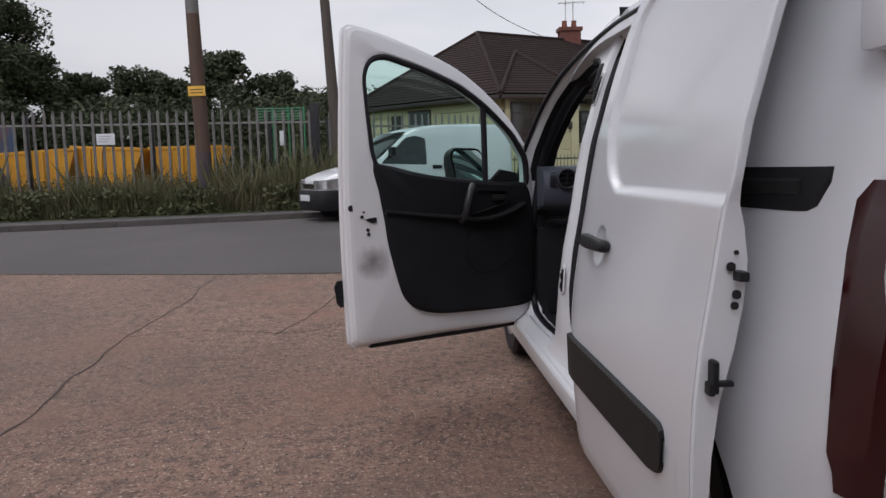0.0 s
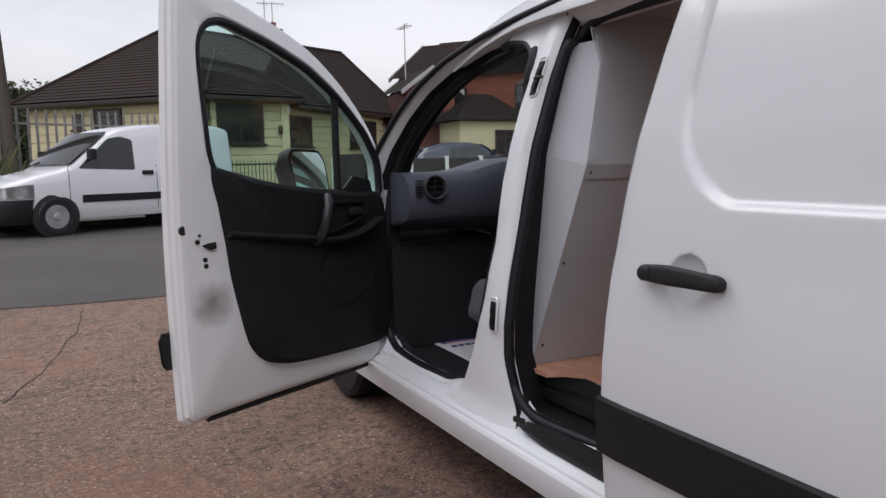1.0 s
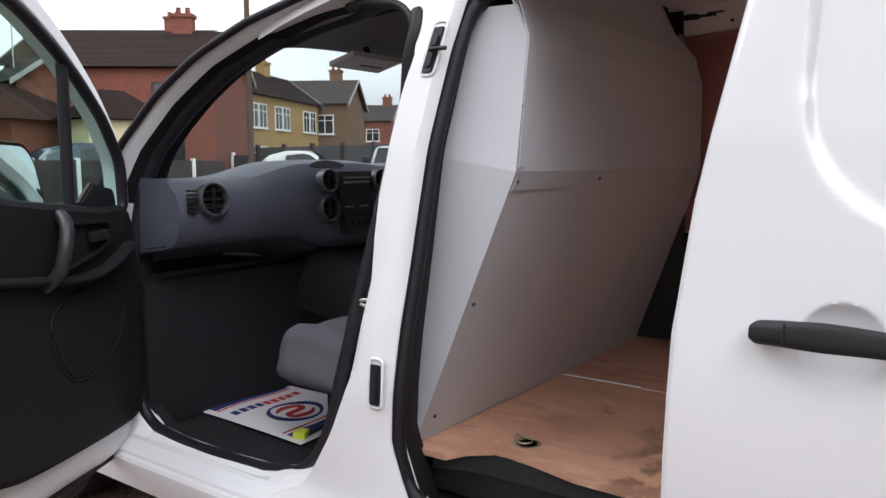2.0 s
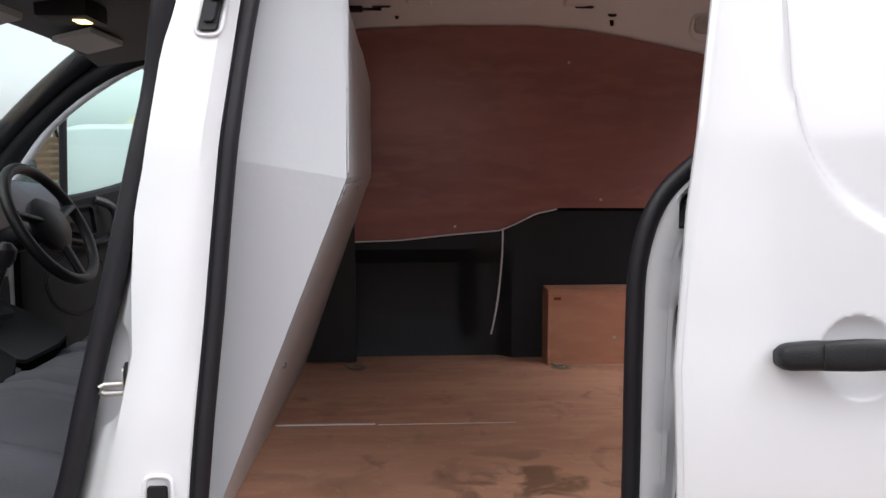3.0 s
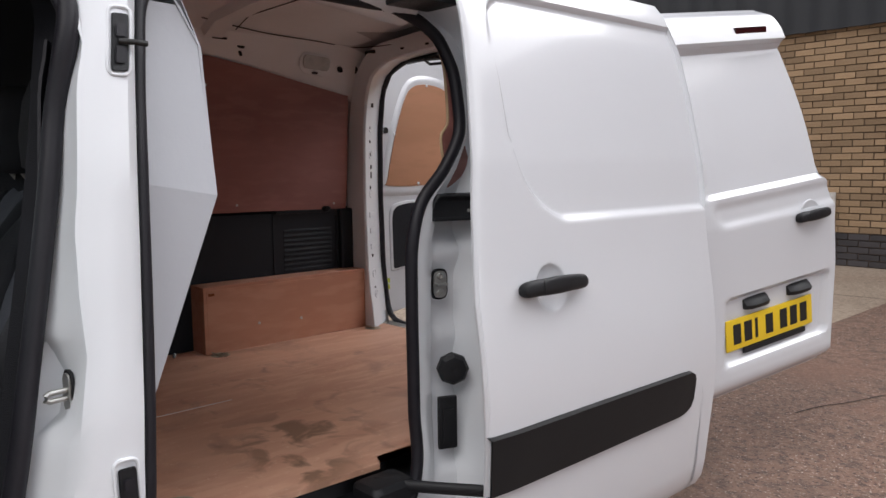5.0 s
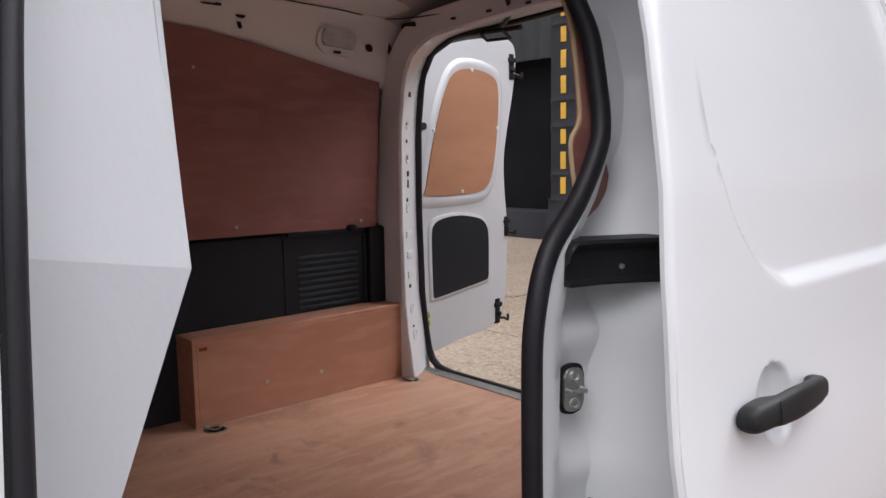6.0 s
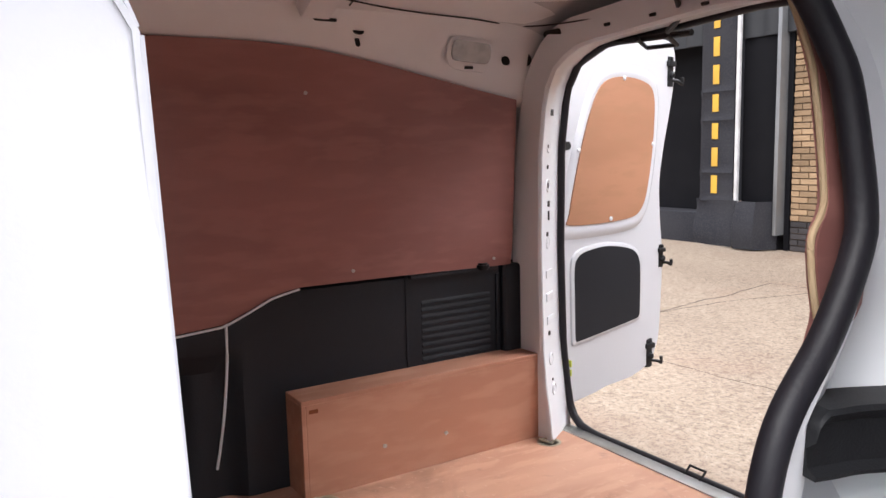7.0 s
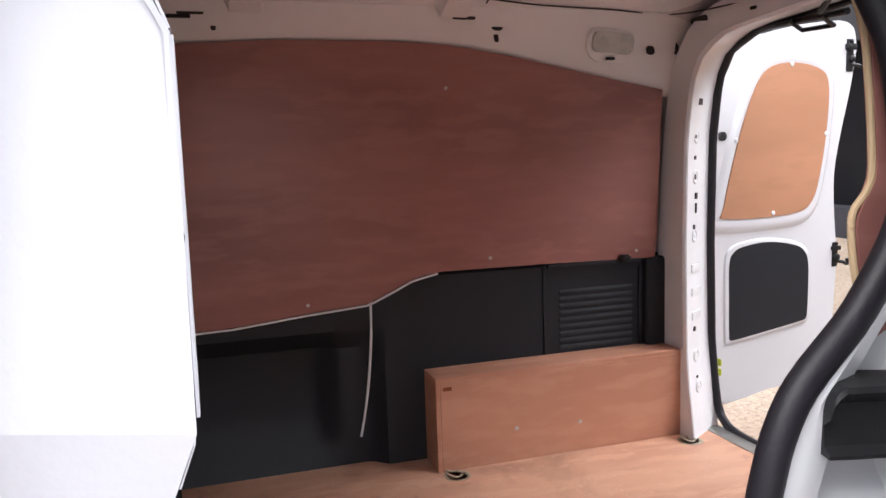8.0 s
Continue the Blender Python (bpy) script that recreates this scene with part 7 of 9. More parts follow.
rows = []
for z in zs:
    row = []
    for y in ys:
        lipf = 0.006 if y > -0.954 else (0.002 if y > -0.958 else 0)
        yy = y + (rear_cut(z) if y < -1.8 else 0) + (lead(z) + 0.952) * max(0.0, min(1.0, (y + 1.10) / 0.12))
        row.append((door_x(z, yy) + panel_depth(y, z) + lipf + (0.01 if z < 0.25 else 0), yy, z))
    rows.append(row)
shell(bm, rows, (0.006, 0, 0))
part("door_skin", bm, WHITE, slide)
bm = bmesh.new()
rows = []
for z in zs[1:]:
    s = skin(z) + OFF
    le = lead(z)
    rows.append([(s + 0.008, le - 0.006, z), (s + 0.018, le - 0.010, z), (s + 0.022, le - 0.03, z), (s + 0.024, -1.10, z), (s + 0.05, -1.16, z), (s + 0.075, -1.75, z), (s + 0.06, -1.80, z), (s + 0.012 + flange(z), -1.86 + rear_cut(z), z), (s + 0.008 + flange(z), -1.897 + rear_cut(z), z), (s + 0.008, -1.902 + rear_cut(z), z), (s + 0.004, -1.897 + rear_cut(z), z)])
shell(bm, rows, (-0.003, 0, 0))
part("inner_shell", bm, JAMB, slide)
# band of black trim along the door
bm = bmesh.new()
bl, bu = resample([(-0.922, 0.496), (-1.3, 0.497), (-1.66, 0.499)], 24, False), resample([(-0.922, 0.620), (-1.3, 0.618), (-1.69, 0.614)], 24, False)
rows = []
for k, ((a, b), (c, d)) in enumerate(zip(bl, bu)):
    rows.append([(door_x(b, a) + 0.002, a, b - 0.004)] + [(door_x(b + (d - b) * j / 6, a) - 0.012, a + (c - a) * j / 6, b + (d - b) * j / 6) for j in range(7)] + [(door_x(d, c) + 0.002, c, d + 0.004)])
for a, b in (((-1.700, 0.504), (-1.722, 0.612)), ((-1.722, 0.516), (-1.738, 0.603)), ((-1.734, 0.535), (-1.743, 0.588))):
    rows.append([(door_x(a[1], a[0]) + 0.002, a[0], a[1] - 0.004)] + [(door_x(a[1] + (b[1] - a[1]) * j / 6, a[0]) - 0.010, a[0] + (b[0] - a[0]) * j / 6, a[1] + (b[1] - a[1]) * j / 6) for j in range(7)] + [(door_x(b[1], a[0]) + 0.002, b[0], b[1] + 0.004)])
shell(bm, rows, (0.004, 0, 0))
part("rubbing_strip", bm, material("satin_black_trim", (0.010, 0.010, 0.011), 0.55, second=(0.016, 0.016, 0.017), scale=4, bump=0.05, bump_scale=300, spec=0.3), slide, "black side rubbing strip")
# handle in its dish


def door_handle(parent, m, length=0.218, dish=True):
    """Pull handle along local x, out along local y, z up; dish behind."""
    if dish:
        bm = bmesh.new()
        lathe(bm, m @ Vector((length * 0.5, -0.001, -0.002)), m.to_3x3() @ Vector((0, 1, 0)), [(0.060, -0.002), (0.058, 0.0022), (0.055, 0.0028), (0.051, 0.0020), (0.042, 0.0010), (0.0, 0.0006)], 32)
        part("dish", bm, WHITE, parent)
    bm = bmesh.new()
    rows = []
    for k in range(33):
        u = k / 32
        end = min(1.0, (min(u, 1 - u) / 0.05 + 0.02)) ** 0.5
        out = 0.029 + 0.013 * math.sin(math.pi * u)
        hh = (0.0205 - 0.004 * abs(u - 0.45) * 2) * (0.55 + 0.45 * end)
        th = out - (out - 0.020) * ease(u, 0.20, 0.28) * (1 - ease(u, 0.84, 0.92))
        row = []
        for a in range(18):
            c, s_ = math.cos(2 * math.pi * a / 18), math.sin(2 * math.pi * a / 18)
            c, s_ = math.copysign(abs(c) ** 0.6, c), math.copysign(abs(s_) ** 0.75, s_)
            row.append(m @ Vector((length * u, out - th / 2 + th / 2 * s_ * (0.8 + 0.2 * end), hh * c + 0.004 * math.sin(math.pi * u))))
        rows.append(row)
    vr = grid(bm, rows, closed=True)
    bm.faces.new(vr[0])
    bm.faces.new(vr[-1])
    h = part("handle", bm, PLASTIC, parent, "black plastic pull handle", sharp=60)
    bm = bmesh.new()
    tube(bm, [m @ Vector((length * 0.22, 0.0365 + 0.0015 * math.cos(a), 0.0035 + 0.0165 * math.sin(a))) for a in span(-1.2, 1.2, 8)], 0.0012, 6)
    part("lock_cover_joint", bm, INK, h)


door_handle(slide, Matrix(((0, -0.995, 0.10, door_x(0.92, -1.15) - 0.0005), (-1, 0, 0, -1.043), (0, 0.10, 0.995, 0.918), (0, 0, 0, 1))), dish=False)
# rear edge fittings of the sliding door
for z, r, dx in ((0.950, 0.008, 0.030), (0.975, 0.004, 0.036), (0.900, 0.008, 0.049), (0.880, 0.007, 0.049)):
    dark_hole(skin(z) + OFF + dx, -1.903 + rear_cut(z), z, (0, -1, 0), r, r, slide)
bm = bmesh.new()
box(bm, (skin(0.75) + OFF + 0.022, -1.900, 0.725), (skin(0.75) + OFF + 0.034, -1.868, 0.785), 0.006)
box(bm, (skin(0.75) + OFF + 0.016, -1.900, 0.722), (skin(0.75) + OFF + 0.026, -1.87, 0.745), 0.004)
box(bm, (skin(0.75) + OFF + 0.026, -1.905, 0.740), (skin(0.75) + OFF + 0.058, -1.89, 0.750), 0.004)
part("rear_guide", bm, PLASTIC, slide, "black guide block")
bm = bmesh.new()
box(bm, (skin(0.9) + OFF + 0.044, -1.905, 0.925), (skin(0.9) + OFF + 0.062, -1.872, 0.943), 0.005)
part("door_latch", bm, PLASTIC, slide)
# lower arm with its roller, upper arm
bm = bmesh.new()
box(bm, (0.10, -0.92, 0.385), (0.20, -0.79, 0.475), 0.03, 3)
tube(bm, [(0.17, -0.84, 0.462), (0.06, -0.93, 0.458), (-0.06, -1.03, 0.455)], 0.011, 8, flat=1.3)
part("lower_arm", bm, PLASTIC, slide, "black lower slide arm")
bm = bmesh.new()
box(bm, (0.10, -1.06, 1.557), (0.21, -0.93, 1.572), 0.006)
part("upper_arm", bm, PLASTIC, slide, "black upper slide arm")

# striker, buffer and guide on the rear jamb
bm = bmesh.new()
q = Matrix.Translation((0.152, -1.028, 0.911)) @ pose(0, 0, 0, 0, 0, 74)
pl = round_poly([(-0.021, -0.037), (0.021, -0.037), (0.021, 0.037), (-0.021, 0.037)], 0.017, 5)
plate(bm, pl, lambda a, b, d: q @ Vector((a, 0.012 - 0.006 + d, b)), 0.006, 0.002)
st = part("striker_plate", bm, PLASTIC, van)
bm = bmesh.new()
pl = round_poly([(-0.0165, -0.032), (0.0165, -0.032), (0.0165, 0.032), (-0.0165, 0.032)], 0.014, 5)
plate(bm, pl, lambda a, b, d: q @ Vector((a, 0.012 + d, b)), 0.005, 0.0015)
tube(bm, [q @ Vector(p) for p in ((-0.012, 0.014, 0), (-0.012, 0.028, 0), (0.012, 0.028, 0), (0.012, 0.014, 0))], 0.004, 8)
for s in (-1, 1):
    lathe(bm, q @ Vector((0, 0.017, 0.020 * s)), q.to_3x3() @ Vector((0, 1, 0)), [(0.009, 0), (0.008, 0.003), (0.005, 0.004), (0.004, 0.002), (0.0, 0.002)], 14)
part("striker", bm, STEEL, st, "zinc door striker")
bm = bmesh.new()
lathe(bm, (0.130, -1.052, 0.704), (-0.85, 0.5, 0), [(0.039, 0), (0.039, 0.018), (0.031, 0.028), (0.015, 0.030), (0.0, 0.026)], 8)
part("door_buffer", bm, PLASTIC, van, "black octagonal rubber buffer")
bm = bmesh.new()
q2 = Matrix.Translation((0.128, -1.03, 0.575)) @ pose(0, 0, 0, 0, 0, 68)
box(bm, (-0.024, 0, -0.065), (0.024, 0.014, 0.065), 0.006, m=q2)
box(bm, (-0.014, 0.012, -0.045), (0.014, 0.02, 0.035), 0.003, m=q2)
part("lower_contact", bm, PLASTIC, van, "black contact block")

# fittings on the B pillar
for y, z, h, lean in ((-0.232, 0.674, 0.045, 0.0), (-0.303, 1.405, 0.050, -0.16)):
    def on_pillar(a, b, d, y=y, z=z, lean=lean):
        return (skin(z + b) + 0.042 - d, y + a + lean * b, z + b)

    bm = bmesh.new()
    plate(bm, round_poly([(-0.014, -h), (0.014, -h), (0.014, h), (-0.014, h)], 0.005, 3), on_pillar, 0.005, 0.0015)
    f = part("pillar_catch", bm, PLASTIC, van, "black door catch let into the pillar")
    for b0, b1 in ((h * 0.15, h * 0.65), (-h * 0.75, -h * 0.15)):
        bm = bmesh.new()
        plate(bm, round_poly([(-0.009, b0), (0.009, b0), (0.009, b1), (-0.009, b1)], 0.006, 3), lambda a, b, d: on_pillar(a, b, d + 0.005), 0.004, 0.0015)
        part("catch_roller", bm, RUBBER, f)
    if lean:
        bm = bmesh.new()
        tube(bm, [on_pillar(0.004, 0.0, 0.008), on_pillar(-0.020, 0.0, 0.013), on_pillar(-0.042, -0.001, 0.012)], 0.005, 8)
        part("catch_pin", bm, INK, f)
    bm = bmesh.new()
    tube(bm, [on_pillar(a, b, -0.001) for a, b in round_poly([(-0.019, -h - 0.006), (0.019, -h - 0.006), (0.019, h + 0.012), (-0.019, h + 0.012)], 0.014, 6)], 0.0035, 8, True, up=(1, 0, 0))
    part("catch_surround", bm, JAMB, f, "white pressed rim round the catch")
bm = bmesh.new()
q = Matrix.Translation((0.078, -0.176, 0.842)) @ pose(0, 0, 0, 0, 0, 8)
pl = round_poly([(-0.015, -0.036), (0.015, -0.036), (0.015, 0.036), (-0.015, 0.036)], 0.013, 5)
plate(bm, pl, lambda a, b, d: q @ Vector((a, d, b)), 0.005, 0.0015)
st = part("striker_plate", bm, PLASTIC, van)
bm = bmesh.new()
pl = round_poly([(-0.011, -0.031), (0.011, -0.031), (0.011, 0.031), (-0.011, 0.031)], 0.010, 5)
plate(bm, pl, lambda a, b, d: q @ Vector((a, 0.005 + d, b)), 0.003, 0.001)
tube(bm, [q @ Vector(p) for p in ((0.0, 0.0, 0.004), (0.0, 0.034, 0.004), (0.0, 0.040, 0.001), (0.0, 0.040, -0.006), (0.0, 0.034, -0.009), (0.0, 0.0, -0.009))], 0.0045, 8)
part("striker", bm, STEEL, st, "zinc door striker")
bm = bmesh.new()
rows = []
for y in span(-0.365, -0.95, 24):
    zt = lerp_table([(0.365, 0.362), (0.45, 0.374), (0.55, 0.382), (0.95, 0.384)], -y)
    zb = lerp_table([(0.365, 0.352), (0.42, 0.338), (0.50, 0.328), (0.95, 0.324)], -y)
    rows.append([(0.036, y, zb), (0.016, y, zb + 0.003), (0.010, y, (zb + zt) / 2), (0.018, y, zt), (0.045, y, zt + 0.002)])
shell(bm, rows, (0.004, 0, 0))
part("lower_rail", bm, PLASTIC, van, "black lower slide rail")
bm = bmesh.new()
plate(bm, [(-0.205, 0.355), (-0.205, 0.333), (-0.232, 0.329), (-0.25, 0.343), (-0.30, 0.350), (-0.37, 0.357), (-0.37, 0.375), (-0.29, 0.366)], lambda a, b, d: (0.030 + (b - 0.335) * 0.2 - d, a, b), 0.003)
slot = part("slide_rail_slot", bm, INK, van, "dark slot of the lower slide rail")
bm = bmesh.new()
box(bm, (0.020, -0.228, 0.338), (0.030, -0.214, 0.354), 0.002)
part("stop_hook", bm, PLASTIC, slot)
bm = bmesh.new()
disc(bm, (jamb_x(0.901) - 0.045, 0.806, 0.901), (-1, -0.5, 0), 0.012, 0.004, 12)
part("hole", bm, INK, van)

# ---- rear doors ----


def rear_door(name, hinge, ang, flip, width, label):
    """Local frame: u from the hinge to the free edge, w towards the outside, z up."""
    a = radians(ang)
    if flip:      # right-hand door swings the other way
        d, w = Vector((-math.cos(a), -math.sin(a), 0)), Vector((math.sin(a), -math.cos(a), 0))
    else:
        d, w = Vector((math.cos(a), -math.sin(a), 0)), Vector((-math.sin(a), -math.cos(a), 0))
    return Vector(hinge), d, w


H, D, W = rear_door("", (0.12, -2.035, 0), 102, False, 0.86, "")


def ld(u, w, z):
    """The leaning hinges lift the free edge."""
    return H + D * u + W * w + Vector((0.8 * max(0.0, skin(z) - skin(0.95)), 0, z + 0.115 * u))


def free_edge(z):
    return lerp_table([(0.335, 0.845), (0.38, 0.860), (0.72, 0.869), (0.95, 0.845), (1.03, 0.815), (1.05, 0.785), (1.305, 0.755), (1.546, 0.705), (1.60, 0.705), (1.655, 0.695), (1.69, 0.68)], z)


def inside(u, z, u0, u1, z0, z1, r):
    """Distance inside a rounded rectangle."""
    dx, dz = max(u0 + r - u, u - u1 + r), max(z0 + r - z, z - z1 + r)
    if dx > 0 and dz > 0:
        return r - math.hypot(dx, dz)
    return r - max(dx, dz)


def rear_relief(u, z):
    """Window panel, handle pocket and plate recess pressed into the rear door."""
    w = 0.02 - 0.055 * max(0, z - 1.0)
    w -= 0.020 * ease(inside(u, z, 0.015, 1.2, 1.045, 1.552, 0.09), 0.0, 0.016) * (ease(u, 0.10, 0.20) if z < 1.2 else 1)
    w -= 0.012 * ease(inside(u, z, 0.17, 1.2, 0.935, 1.3, 0.08), 0.0, 0.03) * (1 - ease(z, 1.0, 1.04))
    w -= 0.024 * ease(inside(u, z, 0.235, 0.825, 0.445, 0.70, 0.035), 0.0, 0.022)
    if z > 1.552:
        w += 0.030 * ease(z, 1.552, 1.572) - 0.05 * ease(z, 1.655, 1.692)
    w -= 0.05 * ease(0.385 - z, 0.0, 0.06)
    return w


ldoor = part("rear_door", bmesh.new(), WHITE, van, "white rear door with the number plate, swung open")
bm = bmesh.new()
rows = []
for z in [0.335, 0.34, 0.35, 0.365, 0.385, 0.41, 0.425] + span(0.44, 0.72, 28) + [0.76, 0.82, 0.88] + span(0.92, 1.08, 18) + [1.1, 1.13, 1.17, 1.22, 1.3, 1.38] + span(1.44, 1.60, 22) + [1.612, 1.63, 1.645, 1.655, 1.665, 1.675, 1.683, 1.69]:
    fe = free_edge(z)
    rows.append([ld(u, rear_relief(u, z) - 0.02 * ease(u, fe - 0.012, fe) - 0.02 * ease(-u, 0.0, 0.035), z) for u in [-0.035 + (fe + 0.035) * k / 56 for k in range(57)]])
shell(bm, rows, tuple(-W * 0.010))
part("door_skin", bm, WHITE, ldoor)
bm = bmesh.new()
rows = [[ld(-0.02, -0.03 - 0.055 * max(0, z - 1), z), ld(0.02, -0.06 - 0.055 * max(0, z - 1), z), ld(free_edge(z) - 0.06, -0.06 - 0.055 * max(0, z - 1), z), ld(free_edge(z) - 0.01, -0.03 - 0.055 * max(0, z - 1), z), ld(free_edge(z) - 0.004, -0.012 - 0.055 * max(0, z - 1), z)] for z in span(0.40, 1.64, 14)]
shell(bm, rows, tuple(-W * 0.004))
part("inner_shell", bm, JAMB, ldoor)
lm = Matrix(((D.x, W.x, 0, 0), (D.y, W.y, 0, 0), (0, 0, 1, 0), (0, 0, 0, 1)))
tilt = pose(0, 0, 0, 0, -6.6, 0)
door_handle(ldoor, Matrix.Translation(ld(0.60, 0.016, 0.918)) @ lm @ tilt, 0.18)
bm = bmesh.new()
rm = Matrix.Translation(ld(0.262, 0.002, 0.557)) @ lm @ tilt
box(bm, (0, 0, -0.0555), (0.478, 0.006, 0.0555), 0.002, m=rm)
npl = part("number_plate", bm, YELLOW, ldoor, "yellow number plate with black characters")
for k in range(7):
    x = 0.035 + 0.058 * k + (0.0 if k < 4 else 0.022)
    bm = bmesh.new()
    box(bm, (x, 0.006, -0.036), (x + (0.014 if k == 2 else 0.040), 0.0072, 0.036), m=rm)
    part("plain_bar", bm, INK, npl)
bm = bmesh.new()
box(bm, (0.085, 0.0, -0.078), (0.43, 0.010, -0.058), 0.003, m=rm)
part("plate_strip", bm, PLASTIC, ldoor)
for u in (0.355, 0.595):
    bm = bmesh.new()
    q = Matrix.Translation(ld(u, -0.01, 0.657)) @ lm @ tilt
    rows = [[q @ Vector((0.125 * f, o, h)) for o, h in ((0.0, -0.022), (0.034 * e, -0.022), (0.040 * e, -0.008), (0.026 * e, 0.010 * e), (0.0, 0.018))] for f, e in ((0, 0.55), (0.12, 0.9), (0.3, 1.0), (0.7, 1.0), (0.88, 0.9), (1, 0.55))]
    vr = grid(bm, rows, closed=True)
    bm.faces.new(vr[0])
    bm.faces.new(vr[-1])
    part("plate_lamp", bm, PLASTIC, ldoor, "black plate lamp housing")
bm = bmesh.new()
q = Matrix.Translation(ld(0.43, 0.008, 1.603)) @ lm @ tilt
box(bm, (0, 0, -0.015), (0.172, 0.012, 0.015), 0.006, 2, m=q)
part("brake_lamp", bm, RED_LENS, ldoor, "dark red high brake lamp")
for z in (0.75, 1.35):
    bm = bmesh.new()
    box(bm, (0.10, -2.06, z - 0.05), (0.16, -1.98, z + 0.05), 0.012)
    part("hinge", bm, WHITE, ldoor)

RH, RD, RW = rear_door("", (1.62, -1.97, 0), 97, True, 0.56, "")


def rd(u, w, z):
    return RH + RD * u - RW * w + Vector((0, 0, z))


rdoor = part("rear_door", bmesh.new(), WHITE, van, "white rear door with plywood inner panel, swung open")


ol = [(0.06, 0.51), (0.30, 0.512), (0.487, 0.522), (0.565, 0.565), (0.597, 0.632), (0.612, 0.80), (0.616, 0.95), (0.600, 1.09), (0.594, 1.226), (0.62, 1.36), (0.655, 1.49), (0.682, 1.62), (0.684, 1.69), (0.65, 1.728), (0.56, 1.730), (0.35, 1.70), (0.16, 1.64), (0.09, 1.52), (0.06, 1.2), (0.06, 0.80)]
win = [(0.10, 1.10), (0.38, 1.10), (0.475, 1.135), (0.515, 1.24), (0.54, 1.40), (0.54, 1.53), (0.49, 1.575), (0.37, 1.59), (0.27, 1.57), (0.21, 1.50), (0.145, 1.34), (0.09, 1.14)]
low_ = [(0.121, 0.722), (0.126, 0.708), (0.143, 0.703), (0.30, 0.717), (0.448, 0.732), (0.466, 0.740), (0.473, 0.757), (0.475, 0.86), (0.472, 0.93), (0.455, 0.968), (0.41, 0.994), (0.29, 1.014), (0.18, 1.007), (0.135, 0.990), (0.118, 0.955), (0.118, 0.86)]
bm = bmesh.new()
plate(bm, [(p.x, p.y) for p in smooth_path([(a, b, 0) for a, b in ol], 3, True)], lambda a, b, d: rd(a, -0.055 + d, b), 0.035, 0.006)
part("door_skin", bm, WHITE, rdoor)


def rim_ring(bm, pl, grow, h):
    """A raised rounded frame round a panel."""
    c = Vector((sum(p[0] for p in pl) / len(pl), sum(p[1] for p in pl) / len(pl)))
    sm = [(p.x, p.y) for p in smooth_path([(a, b, 0) for a, b in pl], 4, True)]
    g1 = [(c.x + (a - c.x) * (1 + grow), c.y + (b - c.y) * (1 + grow)) for a, b in sm]
    g2 = [(c.x + (a - c.x) * (1 + grow * 0.35), c.y + (b - c.y) * (1 + grow * 0.35)) for a, b in sm]
    rows = [[rd(a, -0.024, b) for a, b in g1], [rd(a, -0.02 + h * 0.7, b) for a, b in [((p[0] + q[0]) / 2, (p[1] + q[1]) / 2) for p, q in zip(g1, g2)]], [rd(a, -0.02 + h, b) for a, b in g2], [rd(a, -0.012, b) for a, b in sm]]
    grid(bm, rows, closed=True)
    return sm


bm = bmesh.new()
w1 = rim_ring(bm, win, 0.20, 0.012)
part("window_rim", bm, WHITE, rdoor)
bm = bmesh.new()
w2 = rim_ring(bm, low_, 0.10, 0.0075)
part("lower_rim", bm, WHITE, rdoor)
bm = bmesh.new()
plate(bm, w1, lambda a, b, d: rd(a, -0.016 + d, b), 0.008)
plyp = part("ply_panel", bm, PLY_DOOR, rdoor, "light orange-brown plywood panel")
bm = bmesh.new()
plate(bm, w2, lambda a, b, d: rd(a, -0.018 + d, b), 0.006)
part("black_panel", bm, DARKLINE, rdoor, "black vinyl lower panel")
for u, z in ((0.37, 1.585), (0.30, 1.108), (0.135, 1.345), (0.535, 1.36)):
    bm = bmesh.new()
    lathe(bm, rd(u, -0.009, z), RD.cross(Vector((0, 0, 1))), [(0.008, -0.012), (0.008, 0.003), (0.004, 0.006), (0.0, 0.006)], 10)
    lathe(bm, rd(u, -0.009, z), -RD.cross(Vector((0, 0, 1))), [(0.008, -0.002), (0.008, 0.003), (0.004, 0.006), (0.0, 0.006)], 10)
    part("clip", bm, JAMB, plyp)
for u, z, s in ((0.655, 1.62, 1.0), (0.610, 0.945, 0.8), (0.545, 0.585, 1.0)):
    bm = bmesh.new()
    lm = Matrix.Translation(rd(u, -0.03, z)) @ Matrix(((RD.x, -RW.x, 0, 0), (RD.y, -RW.y, 0, 0), (0, 0, 1, 0), (0, 0, 0, 1)))
    box(bm, (-0.020 * s, -0.02, -0.055 * s), (0.014 * s, 0.014, 0.055 * s), 0.008, m=lm)
    box(bm, (-0.026 * s, -0.01, 0.018 * s), (0.020 * s, 0.022, 0.038 * s), 0.005, m=lm)
    lathe(bm, lm @ Vector((0.0, 0.012, -0.012 * s)), lm.to_3x3() @ Vector((0, 1, 0)), [(0.013, 0), (0.012, 0.010), (0.006, 0.014), (0.0, 0.014)], 12)
    lathe(bm, lm @ Vector((0.0, 0.012, 0.046 * s)), lm.to_3x3() @ Vector((0, 1, 0)), [(0.007, 0), (0.006, 0.006), (0.0, 0.007)], 10)
    tube(bm, smooth_path([lm @ Vector(p) for p in ((0.005, 0.010, -0.030 * s), (0.030 * s, 0.022, -0.034 * s), (0.052 * s, 0.026, -0.044 * s), (0.050 * s, 0.026, -0.020 * s))], 4), 0.006, 6)
    part("door_latch", bm, PLASTIC, rdoor, "black door latch")
bm = bmesh.new()
disc(bm, rd(0.085, -0.02, 1.36), -RW, 0.014, 0.01, 12)
part("hole", bm, INK, rdoor)
